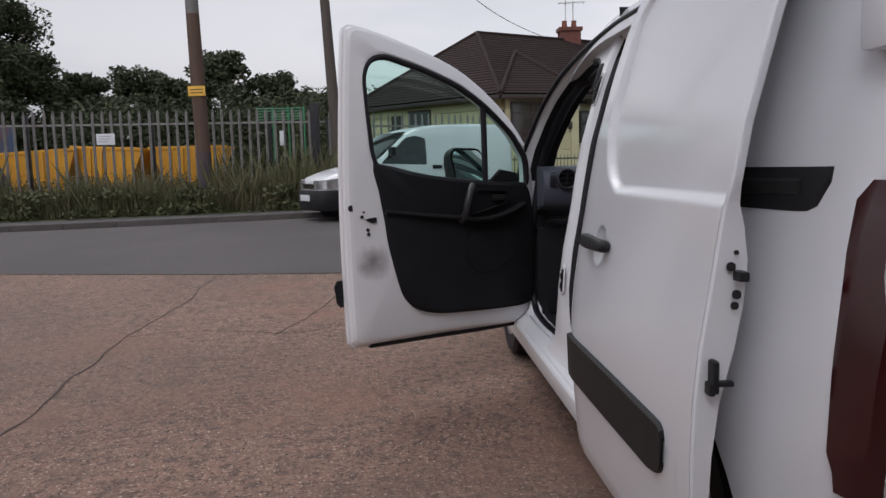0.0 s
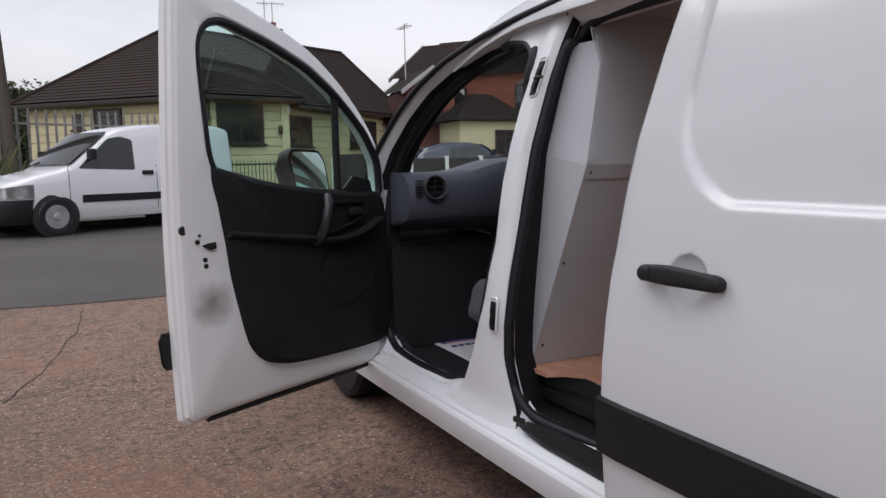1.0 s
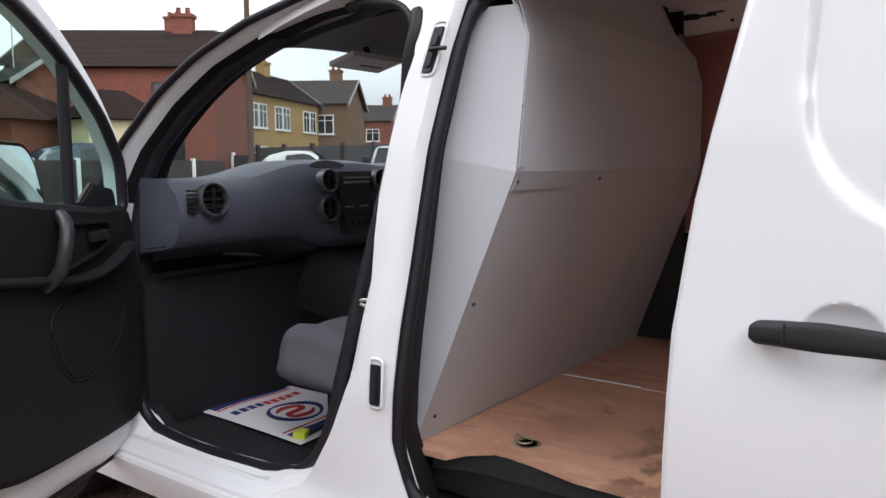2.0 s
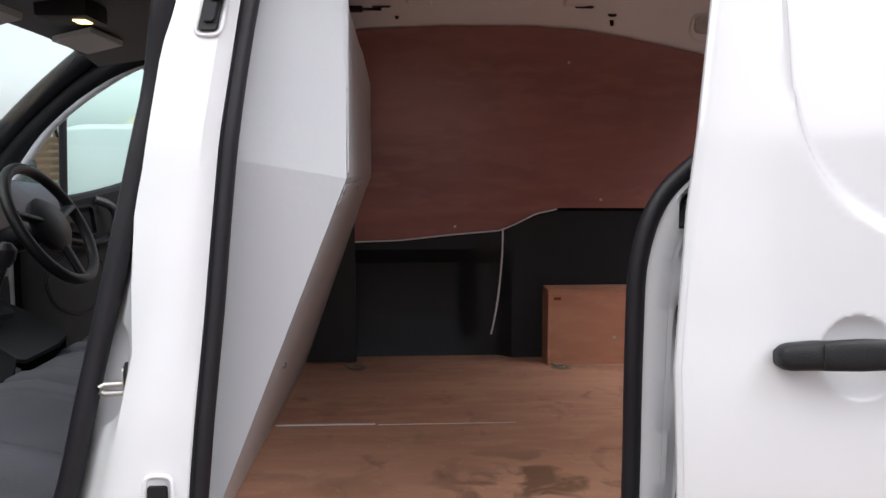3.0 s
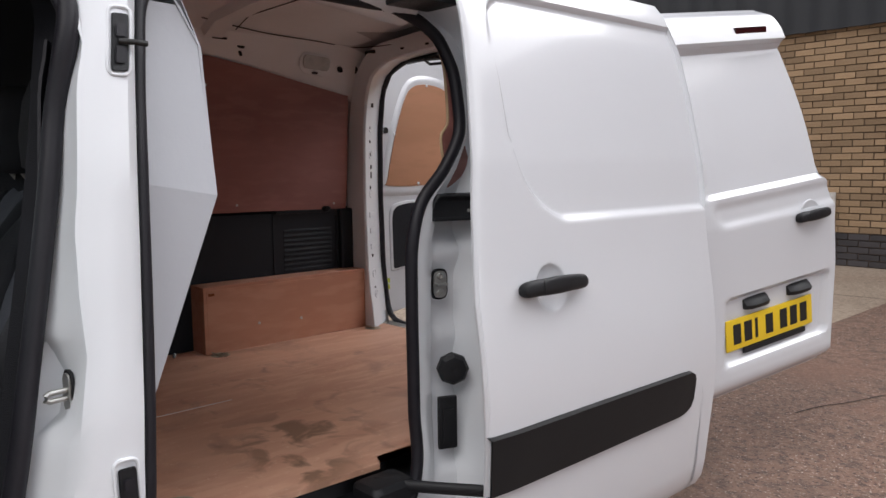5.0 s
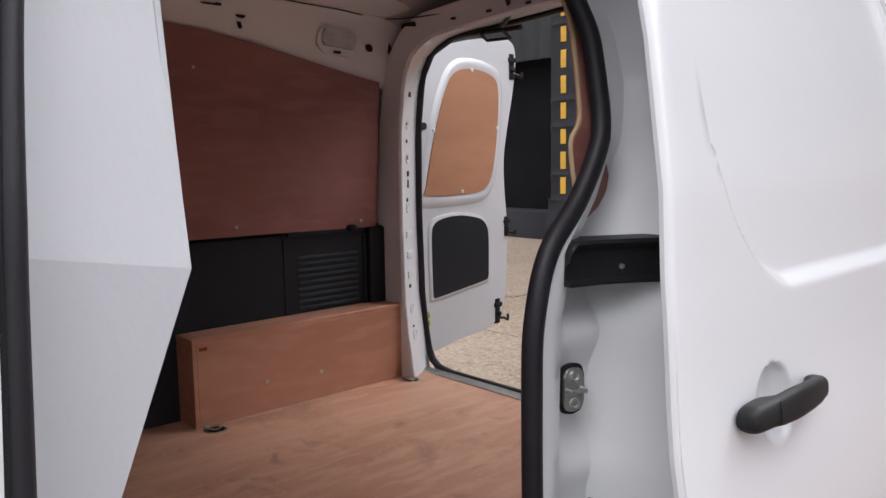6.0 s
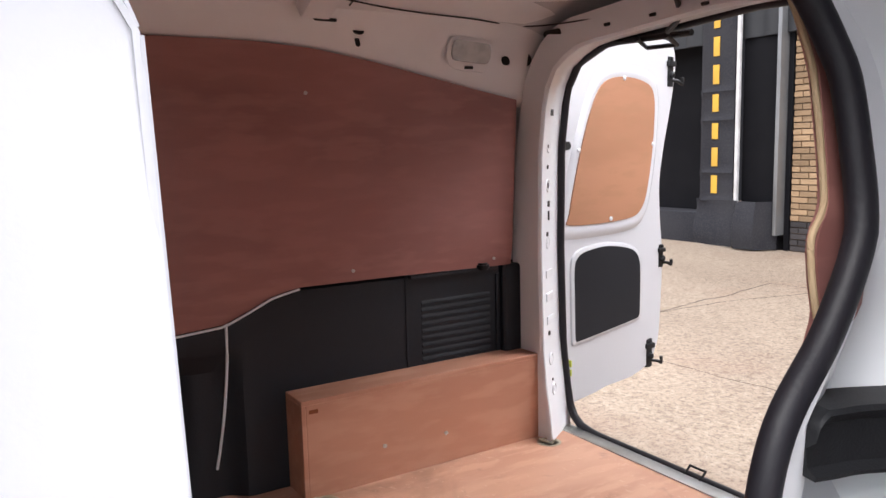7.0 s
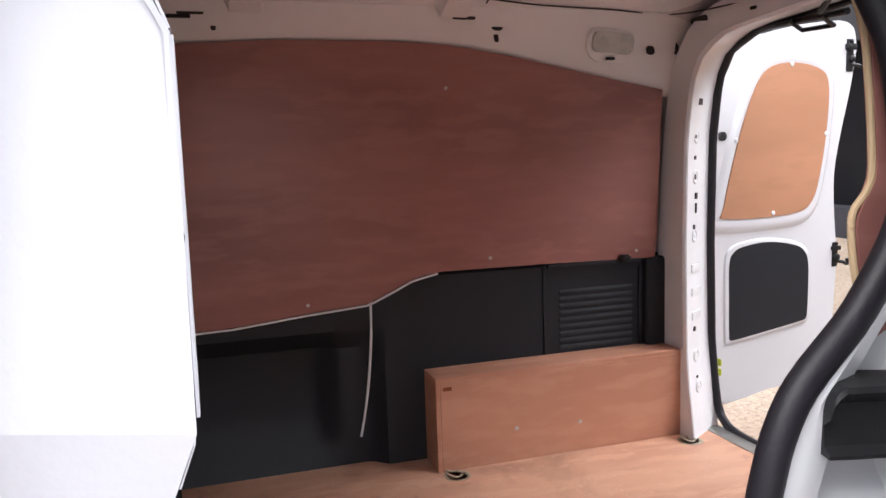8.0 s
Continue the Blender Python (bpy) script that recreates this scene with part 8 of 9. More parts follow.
for z in (0.8, 1.35):
    bm = bmesh.new()
    box(bm, (1.58, -1.99, z - 0.05), (1.66, -1.94, z + 0.05), 0.01)
    part("hinge", bm, WHITE, rdoor)

# ---- front door, swung open ----
def dirty_paint(name, place, size):
    """White paint with one rubbed grey patch of dirt."""
    m = material(name, (0.80, 0.81, 0.83), 0.3, second=(0.70, 0.71, 0.73), scale=1.6, amount=0.5, coat=0.4, rough_var=0.12)
    n, l = m.node_tree.nodes, m.node_tree.links
    b = n["Principled BSDF"]
    src = b.inputs["Base Color"].links[0].from_socket
    tc, no, mx, di, mr, x = n.new("ShaderNodeTexCoord"), n.new("ShaderNodeTexNoise"), n.new("ShaderNodeVectorMath"), n.new("ShaderNodeVectorMath"), n.new("ShaderNodeMapRange"), n.new("ShaderNodeMix")
    no.inputs["Scale"].default_value, no.inputs["Detail"].default_value = 14.0, 6.0
    l.new(tc.outputs["Object"], no.inputs["Vector"])
    mx.operation = "MULTIPLY_ADD"
    l.new(no.outputs["Color"], mx.inputs[0])
    mx.inputs[1].default_value = (0.07, 0.07, 0.10)
    l.new(tc.outputs["Object"], mx.inputs[2])
    di.operation = "DISTANCE"
    l.new(mx.outputs[0], di.inputs[0])
    di.inputs[1].default_value = tuple(Vector(place) + Vector((0.035, 0.035, 0.05)))
    l.new(di.outputs["Value"], mr.inputs[0])
    mr.inputs[1].default_value, mr.inputs[2].default_value, mr.inputs[3].default_value, mr.inputs[4].default_value = size * 0.15, size, 0.85, 0.0
    x.data_type = "RGBA"
    l.new(mr.outputs[0], x.inputs[0])
    l.new(src, x.inputs[6])
    x.inputs[7].default_value = (0.19, 0.18, 0.18, 1)
    l.new(x.outputs[2], b.inputs["Base Color"])
    return m



def front_door(side, ang, label):
    """A cab door; side 1: left, -1: right; u runs from the hinge to the free edge, w inwards."""
    a0 = radians(ang)
    FH = Vector((0.02 if side > 0 else 2 * MID - 0.02, 0.82, 0))
    FD = Vector((-math.sin(a0) * side, -math.cos(a0), 0))
    FW = Vector((math.cos(a0) * side, -math.sin(a0), 0))
    loc = Matrix.Translation(FH) @ Matrix(((FD.x, FW.x, 0, 0), (FD.y, FW.y, 0, 0), (0, 0, 1, 0), (0, 0, 0, 1)))

    def fdw(z):
        """How far the door leans inwards with height."""
        return lerp_table([(0.3, 0.0), (0.9, 0.0), (1.1, 0.004), (1.4, 0.012), (1.7, 0.02)], z)


    def fd(u, w, z):
        return FH + FD * u + FW * (w + fdw(z)) + Vector((0, 0, z))


    fdoor = part("front_door", bmesh.new(), WHITE, van, label)
    OUTER = [(0.93, 0.308), (1.0, 0.308), (1.031, 0.313), (1.037, 0.36), (1.041, 0.45), (1.045, 0.62), (1.048, 0.80), (1.048, 1.0), (1.045, 1.2), (1.038, 1.4), (1.029, 1.6), (1.022, 1.70), (1.014, 1.752), (0.985, 1.768), (0.88, 1.752), (0.75, 1.72), (0.56, 1.663), (0.40, 1.60), (0.25, 1.51), (0.12, 1.405), (0.03, 1.31), (-0.04, 1.21), (-0.07, 1.13), (-0.08, 1.0), (-0.08, 0.8), (-0.075, 0.5), (-0.055, 0.36), (0.05, 0.295), (0.3, 0.30), (0.6, 0.307)]
    WIN = [(0.80, 1.125), (0.875, 1.14), (0.905, 1.2), (0.918, 1.30), (0.932, 1.42), (0.94, 1.54), (0.905, 1.612), (0.83, 1.634), (0.73, 1.613), (0.63, 1.588), (0.53, 1.555), (0.433, 1.52), (0.35, 1.477), (0.27, 1.43), (0.18, 1.365), (0.097, 1.295), (0.04, 1.225), (0.0, 1.165), (-0.012, 1.09), (-0.008, 1.03), (0.06, 1.015), (0.15, 1.02), (0.26, 1.035), (0.38, 1.05), (0.50, 1.065), (0.60, 1.08), (0.70, 1.10)]
    oo, wi = [(p.x, p.y) for p in smooth_path([(a, b, 0) for a, b in OUTER], 3, True)], [(p.x, p.y) for p in smooth_path([(a, b, 0) for a, b in WIN], 3, True)]


    def by_angle(pl, n=220):
        """The outline resampled by direction from the middle of the window."""
        c = Vector((0.45, 1.24))
        out = []
        m = len(pl)
        for k in range(n):
            t = 2 * math.pi * k / n
            d = Vector((math.cos(t), math.sin(t)))
            best = None
            for i in range(m):
                p, q = Vector(pl[i]) - c, Vector(pl[(i + 1) % m]) - c
                e = q - p
                den = d.x * e.y - d.y * e.x
                if abs(den) < 1e-9:
                    continue
                s = (p.x * e.y - p.y * e.x) / den
                v = (p.x * d.y - p.y * d.x) / den
                if s > 0 and -1e-6 <= v <= 1 + 1e-6 and (best is None or s < best):
                    best = s
            out.append(tuple(c + d * (best or 0.1)))
        return out


    oa, wa = by_angle(oo), by_angle(wi)
    mid = [((a * 0.35 + c * 0.65), (b * 0.35 + e * 0.65)) for (a, b), (c, e) in zip(oa, wa)]
    bm = bmesh.new()
    rows = [[fd(a, -0.02, b) for a, b in wa], [fd(a, -0.022, b) for a, b in mid], [fd(a, -0.022, b) for a, b in oa], [fd(a, 0.004, b) for a, b in oa]]
    c0 = Vector((0.45, 1.0))
    inb3 = [(a + (0.45 - a) * 0.082, b + (1.0 - b) * 0.0615) for a, b in oa]
    def ring(f, w):
        return [fd(a + (0.45 - a) * f, w, b + (1.0 - b) * f * 0.75) for a, b in oa]
    rows += [ring(0.012, 0.008), ring(0.022, 0.021), ring(0.034, 0.025), ring(0.044, 0.032), ring(0.066, 0.036), [fd(a, 0.038, b) for a, b in inb3]]
    rows += [[fd(a, 0.05, b) for a, b in [((p[0] + 3 * q[0]) / 4, (p[1] + 3 * q[1]) / 4) for p, q in zip(inb3, wa)]], [fd(a, 0.045, b) for a, b in [((p[0] + 12 * q[0]) / 13, (p[1] + 12 * q[1]) / 13) for p, q in zip(inb3, wa)]]]
    grid(bm, rows, closed=True, loop=True)
    part("door_shell", bm, dirty_paint("door_paint_with_dirt", fd(0.915, 0.03, 0.70), 0.10), fdoor, sharp=26)
    bm = bmesh.new()
    tube(bm, [fd(a, 0.035, b) for a, b in wi], 0.016, 8, True, up=tuple(FW))
    part("window_seal", bm, RUBBER, fdoor, "black window seal")
    bm = bmesh.new()
    plate(bm, wi, lambda a, b, d: fd(a, 0.012 + d, b), 0.004)
    gp = part("window_glass", bm, GLASS_TINT, fdoor, "green-tinted window glass")
    gp.visible_shadow = False
    bm = bmesh.new()
    tube(bm, [fd(0.25, 0.03, 1.02), fd(0.263, 0.03, 1.42)], 0.015, 8)
    part("quarter_bar", bm, RUBBER, fdoor)
    # trim panel
    TRIM = [(0.905, 1.155), (0.88, 1.03), (0.855, 0.90), (0.835, 0.77), (0.79, 0.60), (0.755, 0.515), (0.69, 0.455), (0.60, 0.425), (0.50, 0.41), (0.30, 0.398), (0.12, 0.392), (0.0, 0.40), (-0.04, 0.46), (-0.045, 0.75), (-0.03, 0.95), (0.02, 1.04), (0.15, 1.045), (0.30, 1.06), (0.45, 1.075), (0.60, 1.095), (0.75, 1.12)]
    tr = [(p.x, p.y) for p in smooth_path([(a, b, 0) for a, b in TRIM], 3, True)]


    def shrink(pl, c, f):
        return [(a + (c[0] - a) * f, b + (c[1] - b) * f) for a, b in pl]


    bm = bmesh.new()
    rows = [[fd(a, 0.04, b) for a, b in tr], [fd(a, 0.062, b) for a, b in shrink(tr, (0.4, 0.75), 0.015)], [fd(a, 0.074, b) for a, b in shrink(tr, (0.4, 0.75), 0.06)], [fd(a, 0.07, b) for a, b in shrink(tr, (0.4, 0.75), 0.5)]]
    vr = grid(bm, rows, closed=True)
    bm.faces.new(vr[-1])
    trim = part("door_trim", bm, TRIM_BLACK, fdoor, "black moulded door trim with armrest and speaker grille")
    bm = bmesh.new()
    tube(bm, smooth_path([fd(0.855, 0.066, 0.933), fd(0.65, 0.076, 0.905), fd(0.46, 0.083, 0.882), fd(0.36, 0.10, 0.87), fd(0.25, 0.105, 0.875), fd(0.14, 0.10, 0.90), fd(0.05, 0.085, 0.93)], 6), 0.022, 8, flat=0.55)
    part("armrest", bm, TRIM_BLACK, trim)
    bm = bmesh.new()
    tube(bm, smooth_path([fd(0.44, 0.075, 0.865), fd(0.44, 0.115, 0.90), fd(0.435, 0.13, 0.96), fd(0.41, 0.12, 1.01), fd(0.37, 0.08, 1.035)], 6), 0.017, 8)
    part("pull_handle", bm, material("charcoal_plastic", (0.02, 0.021, 0.024), 0.45, second=(0.05, 0.05, 0.055), scale=5, bump=0.1, bump_scale=400), trim, "charcoal door pull")
    bm = bmesh.new()
    pr = round_poly([(0.39, 0.885), (0.20, 0.925), (0.13, 0.96), (0.13, 1.01), (0.36, 1.02)], 0.025, 4)
    ring_plate(bm, pr, shrink(pr, (0.26, 0.955), 0.16), lambda a, b, d: fd(a, 0.068 + d, b), 0.020)
    part("release_surround", bm, TRIM_BLACK, trim)
    bm = bmesh.new()
    box(bm, (0.17, 0.078, 0.955), (0.25, 0.094, 0.985), 0.007, m=loc)
    part("door_release", bm, INK, trim)
    bm = bmesh.new()
    pk = round_poly([(0.425, 0.785), (0.323, 0.836), (0.156, 0.838), (0.055, 0.767), (0.104, 0.655), (0.227, 0.598), (0.336, 0.594), (0.41, 0.68)], 0.05, 5)
    tube(bm, [fd(a, 0.071, b) for a, b in pk], 0.004, 8, True)
    part("speaker_rim", bm, TRIM_BLACK, trim)
    bm = bmesh.new()
    plate(bm, shrink(pk, (0.24, 0.71), 0.06), lambda a, b, d: fd(a, 0.0705 + d, b), 0.003)
    part("speaker_grille", bm, TRIM_BLACK, trim)
    # black sealing strip under the door
    bm = bmesh.new()
    tube(bm, [fd(0.93, 0.0, 0.305), fd(0.6, 0.0, 0.299), fd(0.3, 0.0, 0.292), fd(0.02, 0.0, 0.29)], 0.012, 6)
    part("bottom_seal", bm, RUBBER, fdoor)
    # mirror
    bm = bmesh.new()
    mz = Matrix.Translation(fd(0.235, -0.16, 1.09)) @ Matrix(((FD.x, FW.x, 0, 0), (FD.y, FW.y, 0, 0), (0, 0, 1, 0), (0, 0, 0, 1))) @ pose(0, 0, 0, 14, 0, 0)
    pl = round_poly([(-0.10, -0.11), (0.095, -0.11), (0.105, 0.10), (0.075, 0.13), (-0.085, 0.125), (-0.11, 0.08)], 0.032, 5)
    rows = [[mz @ Vector((a, 0.035, b)) for a, b in pl], [mz @ Vector((a * 1.06, 0.02, b * 1.06)) for a, b in pl], [mz @ Vector((a * 1.05, -0.02, b * 1.05)) for a, b in pl], [mz @ Vector((a * 0.8, -0.07, b * 0.8)) for a, b in pl], [mz @ Vector((a * 0.3, -0.09, b * 0.3)) for a, b in pl]]
    vr = grid(bm, rows, closed=True)
    bm.faces.new(vr[-1])
    mir = part("wing_mirror", bm, PLASTIC, fdoor, "black wing mirror")
    bm = bmesh.new()
    plate(bm, shrink(pl, (0, 0), 0.08), lambda a, b, d: mz @ Vector((a, 0.034 + d, b)), 0.003)
    part("mirror_glass", bm, material("mirror", (0.90, 0.92, 0.93), 0.03, 1.0), mir)
    bm = bmesh.new()
    tube(bm, [fd(0.18, -0.02, 1.03), fd(0.21, -0.10, 1.02), fd(0.24, -0.16, 1.0)], 0.03, 8)
    part("mirror_arm", bm, PLASTIC, mir)
    bm = bmesh.new()
    plate(bm, [(0.03, 1.0), (0.22, 1.0), (0.23, 1.06), (0.17, 1.11), (0.06, 1.09)], lambda a, b, d: fd(a, 0.03 + d, b), 0.02, 0.006)
    part("mirror_base", bm, PLASTIC, mir)
    for u, z, r in ((1.015, 0.956, 0.015), (0.957, 0.936, 0.005), (0.967, 0.915, 0.008), (0.939, 0.854, 0.008), (0.936, 0.833, 0.008)):
        bm = bmesh.new()
        disc(bm, fd(u, 0.030 if u > 1.0 else 0.040, z), FW, r, 0.006, 14)
        part("hole", bm, INK, fdoor)
    bm = bmesh.new()
    plate(bm, [(0.955, 0.902), (0.92, 0.884), (0.895, 0.888), (0.895, 0.910), (0.93, 0.908)], lambda a, b, d: fd(a, 0.046 + d, b), 0.006, 0.002)
    part("latch_slot", bm, INK, fdoor)
    bm = bmesh.new()
    plate(bm, [(1.075, 0.52), (1.085, 0.60), (1.07, 0.625), (0.3, 0.625), (0.3, 0.50), (1.06, 0.50)], lambda a, b, d: fd(a, -0.036 + d, b), 0.014, 0.004)
    part("rubbing_strip", bm, PLASTIC, fdoor, "black side rubbing strip")
    for z in (0.45, 0.86):
        bm = bmesh.new()
        box(bm, (-0.045, -0.01, z - 0.035), (0.02, 0.03, z + 0.035), 0.01, m=loc)
        part("hinge", bm, JAMB, fdoor)


front_door(1, 59.5, "white passenger door with black trim, swung wide open")
front_door(-1, 78, "white driver's door with black trim, swung wide open")

# ---- cab ----
bm = bmesh.new()
DASHP = [(0.98, 1.09), (0.86, 1.115), (0.74, 1.118), (0.655, 1.105), (0.615, 1.07), (0.60, 1.02), (0.602, 0.965), (0.625, 0.93), (0.68, 0.915), (0.80, 0.90), (0.86, 0.86)]
rows = []
for x in span(0.11, 1.62, 40):
    hump = 0.058 * math.exp(-((x - 0.80) / 0.33) ** 4) + 0.045 * math.exp(-((x - 1.26) / 0.15) ** 2)
    drop = 0.06 * math.exp(-((x - 0.87) / 0.24) ** 4)
    rows.append([(x, y, z + (hump * min(1.0, (z - 1.0) / 0.1) if z > 1.0 else 0) - (drop if z < 0.97 else 0)) for y, z in DASHP])
shell(bm, rows, (0, 0.01, -0.01))
for xe in (0.108, 1.622):
    bm.faces.new([bm.verts.new((xe, y, z + 0.002)) for y, z in DASHP])
dash = part("dashboard", bm, DASH, van, "blue-grey moulded dashboard")
bm = bmesh.new()
hood = Matrix.Translation((0.765, 0.648, 1.152)) @ pose(0, 0, 0, 62, 0, 0)
plate(bm, [(0.085 * math.cos(a), (0.022 if math.sin(a) > 0 else 0.010) * math.sin(a)) for a in span(0, 2 * math.pi, 25)[:-1]], lambda a, b, d: hood @ Vector((a, b, d)), 0.004)
part("display_recess", bm, INK, dash, "dark oval recess of the central display")


VENT_RING = material("vent_ring", (0.045, 0.047, 0.055), 0.35, second=(0.10, 0.10, 0.11), scale=5)


def vent(x, y, z, r, parent=dash):
    bm = bmesh.new()
    lathe(bm, (x, y, z), (0, -1, 0.15), [(r * 1.22, -0.02), (r * 1.20, 0.006), (r * 1.10, 0.012), (r, 0.010), (r * 0.95, -0.004), (r * 0.92, -0.02)], 32)
    v = part("air_vent", bm, VENT_RING, parent, "round air vent with a grey rim")
    bm = bmesh.new()
    disc(bm, (x, y + 0.012, z), (0, -1, 0.15), r * 0.97, 0.004, 24)
    for k in (-0.55, 0, 0.55):
        w = r * 0.9 * math.sqrt(1 - k * k)
        box(bm, (x - w, y - 0.004, z + k * r - 0.0025), (x + w, y + 0.008, z + k * r + 0.0025), 0.001, 1)
    box(bm, (x - 0.004, y - 0.006, z - r * 0.8), (x + 0.004, y + 0.004, z + r * 0.8), 0.001, 1)
    part("vane", bm, TRIM_BLACK, v)


vent(0.224, 0.59, 1.054, 0.045)
for x, z, r in ((0.710, 1.101, 0.036), (0.713, 1.002, 0.040), (0.988, 1.099, 0.036), (0.996, 0.998, 0.040)):
    vent(x, 0.588, z, r)
bm = bmesh.new()
for k in range(6):
    box(bm, (0.135, 0.585, 1.02 + k * 0.012), (0.165, 0.60, 1.026 + k * 0.012), 0.002)
part("side_grille", bm, INK, dash)
bm = bmesh.new()
box(bm, (0.765, 0.588, 0.975), (0.94, 0.63, 1.135), 0.008)
stack = part("centre_console", bm, PLASTIC, dash, "black radio panel with grey buttons")
BUTTON = material("grey_button", (0.2, 0.2, 0.21), 0.4)
for lo_, hi_ in [((0.785, 0.583, 1.108), (0.925, 0.592, 1.113)), ((0.79, 0.584, 1.003), (0.835, 0.592, 1.008)), ((0.87, 0.584, 1.003), (0.915, 0.592, 1.008))] + [((0.785 + 0.020 * k, 0.583, 1.090), (0.799 + 0.020 * k, 0.591, 1.098)) for k in range(7)]:
    bm = bmesh.new()
    box(bm, lo_, hi_, 0.001)
    part("radio_button", bm, BUTTON, stack)
bm = bmesh.new()
box(bm, (0.785, 0.59, 0.905), (0.96, 0.62, 0.975), 0.008)
for k in range(5):
    disc(bm, (0.805 + 0.034 * k, 0.592, 0.945), (0, -1, 0.1), 0.010, 0.010, 12)
part("switch_panel", bm, PLASTIC, stack)
bm = bmesh.new()
rows = []
for k in range(9):
    y = 0.66 - 0.042 * k
    z = 0.855 - 0.010 * k - 0.06 * (k / 8) ** 3
    rows.append([(0.60 + 0.008 * k, y, z - 0.18), (0.635 + 0.008 * k, y, z - 0.085), (0.67 + 0.006 * k, y, z - 0.028), (0.70 + 0.004 * k, y, z - 0.004), (0.74, y, z + 0.006), (0.78, y, z - 0.006), (0.95, y, z - 0.006), (1.0, y, z + 0.008), (1.04 - 0.006 * k, y, z - 0.01), (1.05 - 0.006 * k, y, z - 0.16)])
shell(bm, rows, (0, 0, -0.01))
gear = part("gear_console", bm, material("satin_charcoal_plastic", (0.006, 0.0065, 0.008), 0.6, spec=0.2, second=(0.009, 0.0095, 0.011), scale=4), dash)
bm = bmesh.new()
lathe(bm, (0.865, 0.47, 0.80), (0, -0.1, 1), [(0.075, 0.0), (0.072, 0.012), (0.05, 0.022), (0.042, 0.035), (0.028, 0.05), (0.016, 0.06)], 18)
part("gear_gaiter", bm, FABRIC_SIDE, gear)
bm = bmesh.new()
tube(bm, [(0.86, 0.45, 0.80), (0.865, 0.43, 0.87), (0.87, 0.41, 0.93)], 0.014, 8)
lathe(bm, (0.87, 0.41, 0.92), (0, -0.2, 1), [(0.015, 0), (0.026, 0.02), (0.026, 0.045), (0.012, 0.06), (0.0, 0.062)], 14)
part("gear_lever", bm, PLASTIC, dash, "black gear lever")
bm = bmesh.new()
box(bm, (0.10, 0.78, 0.33), (1.62, 0.97, 0.80), 0.03)
part("firewall", bm, FABRIC_SIDE, van, "black carpeted footwell")
bm = bmesh.new()
box(bm, (0.11, -0.2, 0.322), (1.62, 0.95, 0.33), 0.002)
part("cab_carpet", bm, FABRIC_SIDE, van, "black cab carpet")
# steering wheel
bm = bmesh.new()
sw = Matrix.Translation((1.20, 0.44, 1.0)) @ pose(0, 0, 0, 62, 0, 0)
tube(bm, [sw @ Vector((0.18 * math.cos(a), 0.18 * math.sin(a), 0)) for a in span(0, 2 * math.pi, 36)[:-1]], 0.016, 8, True)
wheel = part("steering_wheel", bm, PLASTIC, van, "black steering wheel")
bm = bmesh.new()
lathe(bm, sw @ Vector((0, 0, -0.02)), sw.to_3x3() @ Vector((0, 0, 1)), [(0.08, 0), (0.085, 0.02), (0.06, 0.04), (0.0, 0.045)], 20)
part("airbag_hub", bm, PLASTIC, wheel)
for a in (15, 165, 270):
    bm = bmesh.new()
    c, s = math.cos(radians(a)), math.sin(radians(a))
    tube(bm, [sw @ Vector((0.06 * c, 0.06 * s, 0)), sw @ Vector((0.175 * c, 0.175 * s, 0))], 0.018, 8, flat=0.6)
    part("spoke", bm, PLASTIC, wheel)
bm = bmesh.new()
tube(bm, [sw @ Vector((0, 0, -0.02)), (1.20, 0.62, 0.93)], 0.04, 10)
part("steering_column", bm, PLASTIC, wheel)
# windscreen with its header, right A pillar, sun visor
bm = bmesh.new()
rows = [[(x, 0.34 + 0.66 * f - 0.05 * abs((x - MID) / 0.6) ** 2, 1.645 - 0.56 * f) for x in span(0.30 - 0.14 * f, 1.43 + 0.14 * f, 10)] for f in span(0, 1, 8)]
shell(bm, rows, (0, 0.003, 0.004))
ws = part("windscreen", bm, GLASS_CLEAR, van, "clear windscreen glass")
ws.visible_shadow = False
bm = bmesh.new()
tube(bm, smooth_path([mirrored((skin(z) + 0.05, y, z)) for y, z in ((0.98, 1.06), (0.80, 1.25), (0.60, 1.42), (0.36, 1.58), (0.20, 1.63))], 5), 0.035, 8)
part("a_pillar", bm, PLASTIC, van)
bm = bmesh.new()
rows = [[(x, y, z - 0.03 * ((x - MID) / 0.6) ** 4) for x in span(0.24, 1.49, 14)] for y, z in ((0.40, 1.515), (0.30, 1.53), (0.1, 1.56), (-0.15, 1.60), (-0.28, 1.64))]
shell(bm, rows, (0, 0, 0.012))
part("headlining", bm, DARK_LINING, van, "dark grey cab headlining")
for x0, dz in ((0.478, 0.0), (1.06, 0.035)):
    bm = bmesh.new()
    rows = [[(x0 + 0.225 * f, 0.345 - 0.10 * g, 1.468 + 0.024 * g + dz) for f in span(0, 1, 4)] for g in span(0, 1, 3)]
    shell(bm, rows, (0, 0.002, -0.014))
    part("sun_visor", bm, material("light_grey_visor", (0.66, 0.67, 0.68), 0.8, second=(0.6, 0.6, 0.62), scale=5), van, "light grey sun visor")
bm = bmesh.new()
box(bm, (0.80, 0.15, 1.505), (0.93, 0.27, 1.55), 0.012)
cl = part("cab_lamp", bm, PLASTIC, van, "overhead console with a lit courtesy lamp")
bm = bmesh.new()
box(bm, (0.84, 0.17, 1.501), (0.885, 0.20, 1.509), 0.003)
glow = material("warm_lamp_lens", (0.9, 0.7, 0.4), 0.4)
glow.node_tree.nodes["Principled BSDF"].inputs["Emission Color"].default_value = (1.0, 0.62, 0.25, 1)
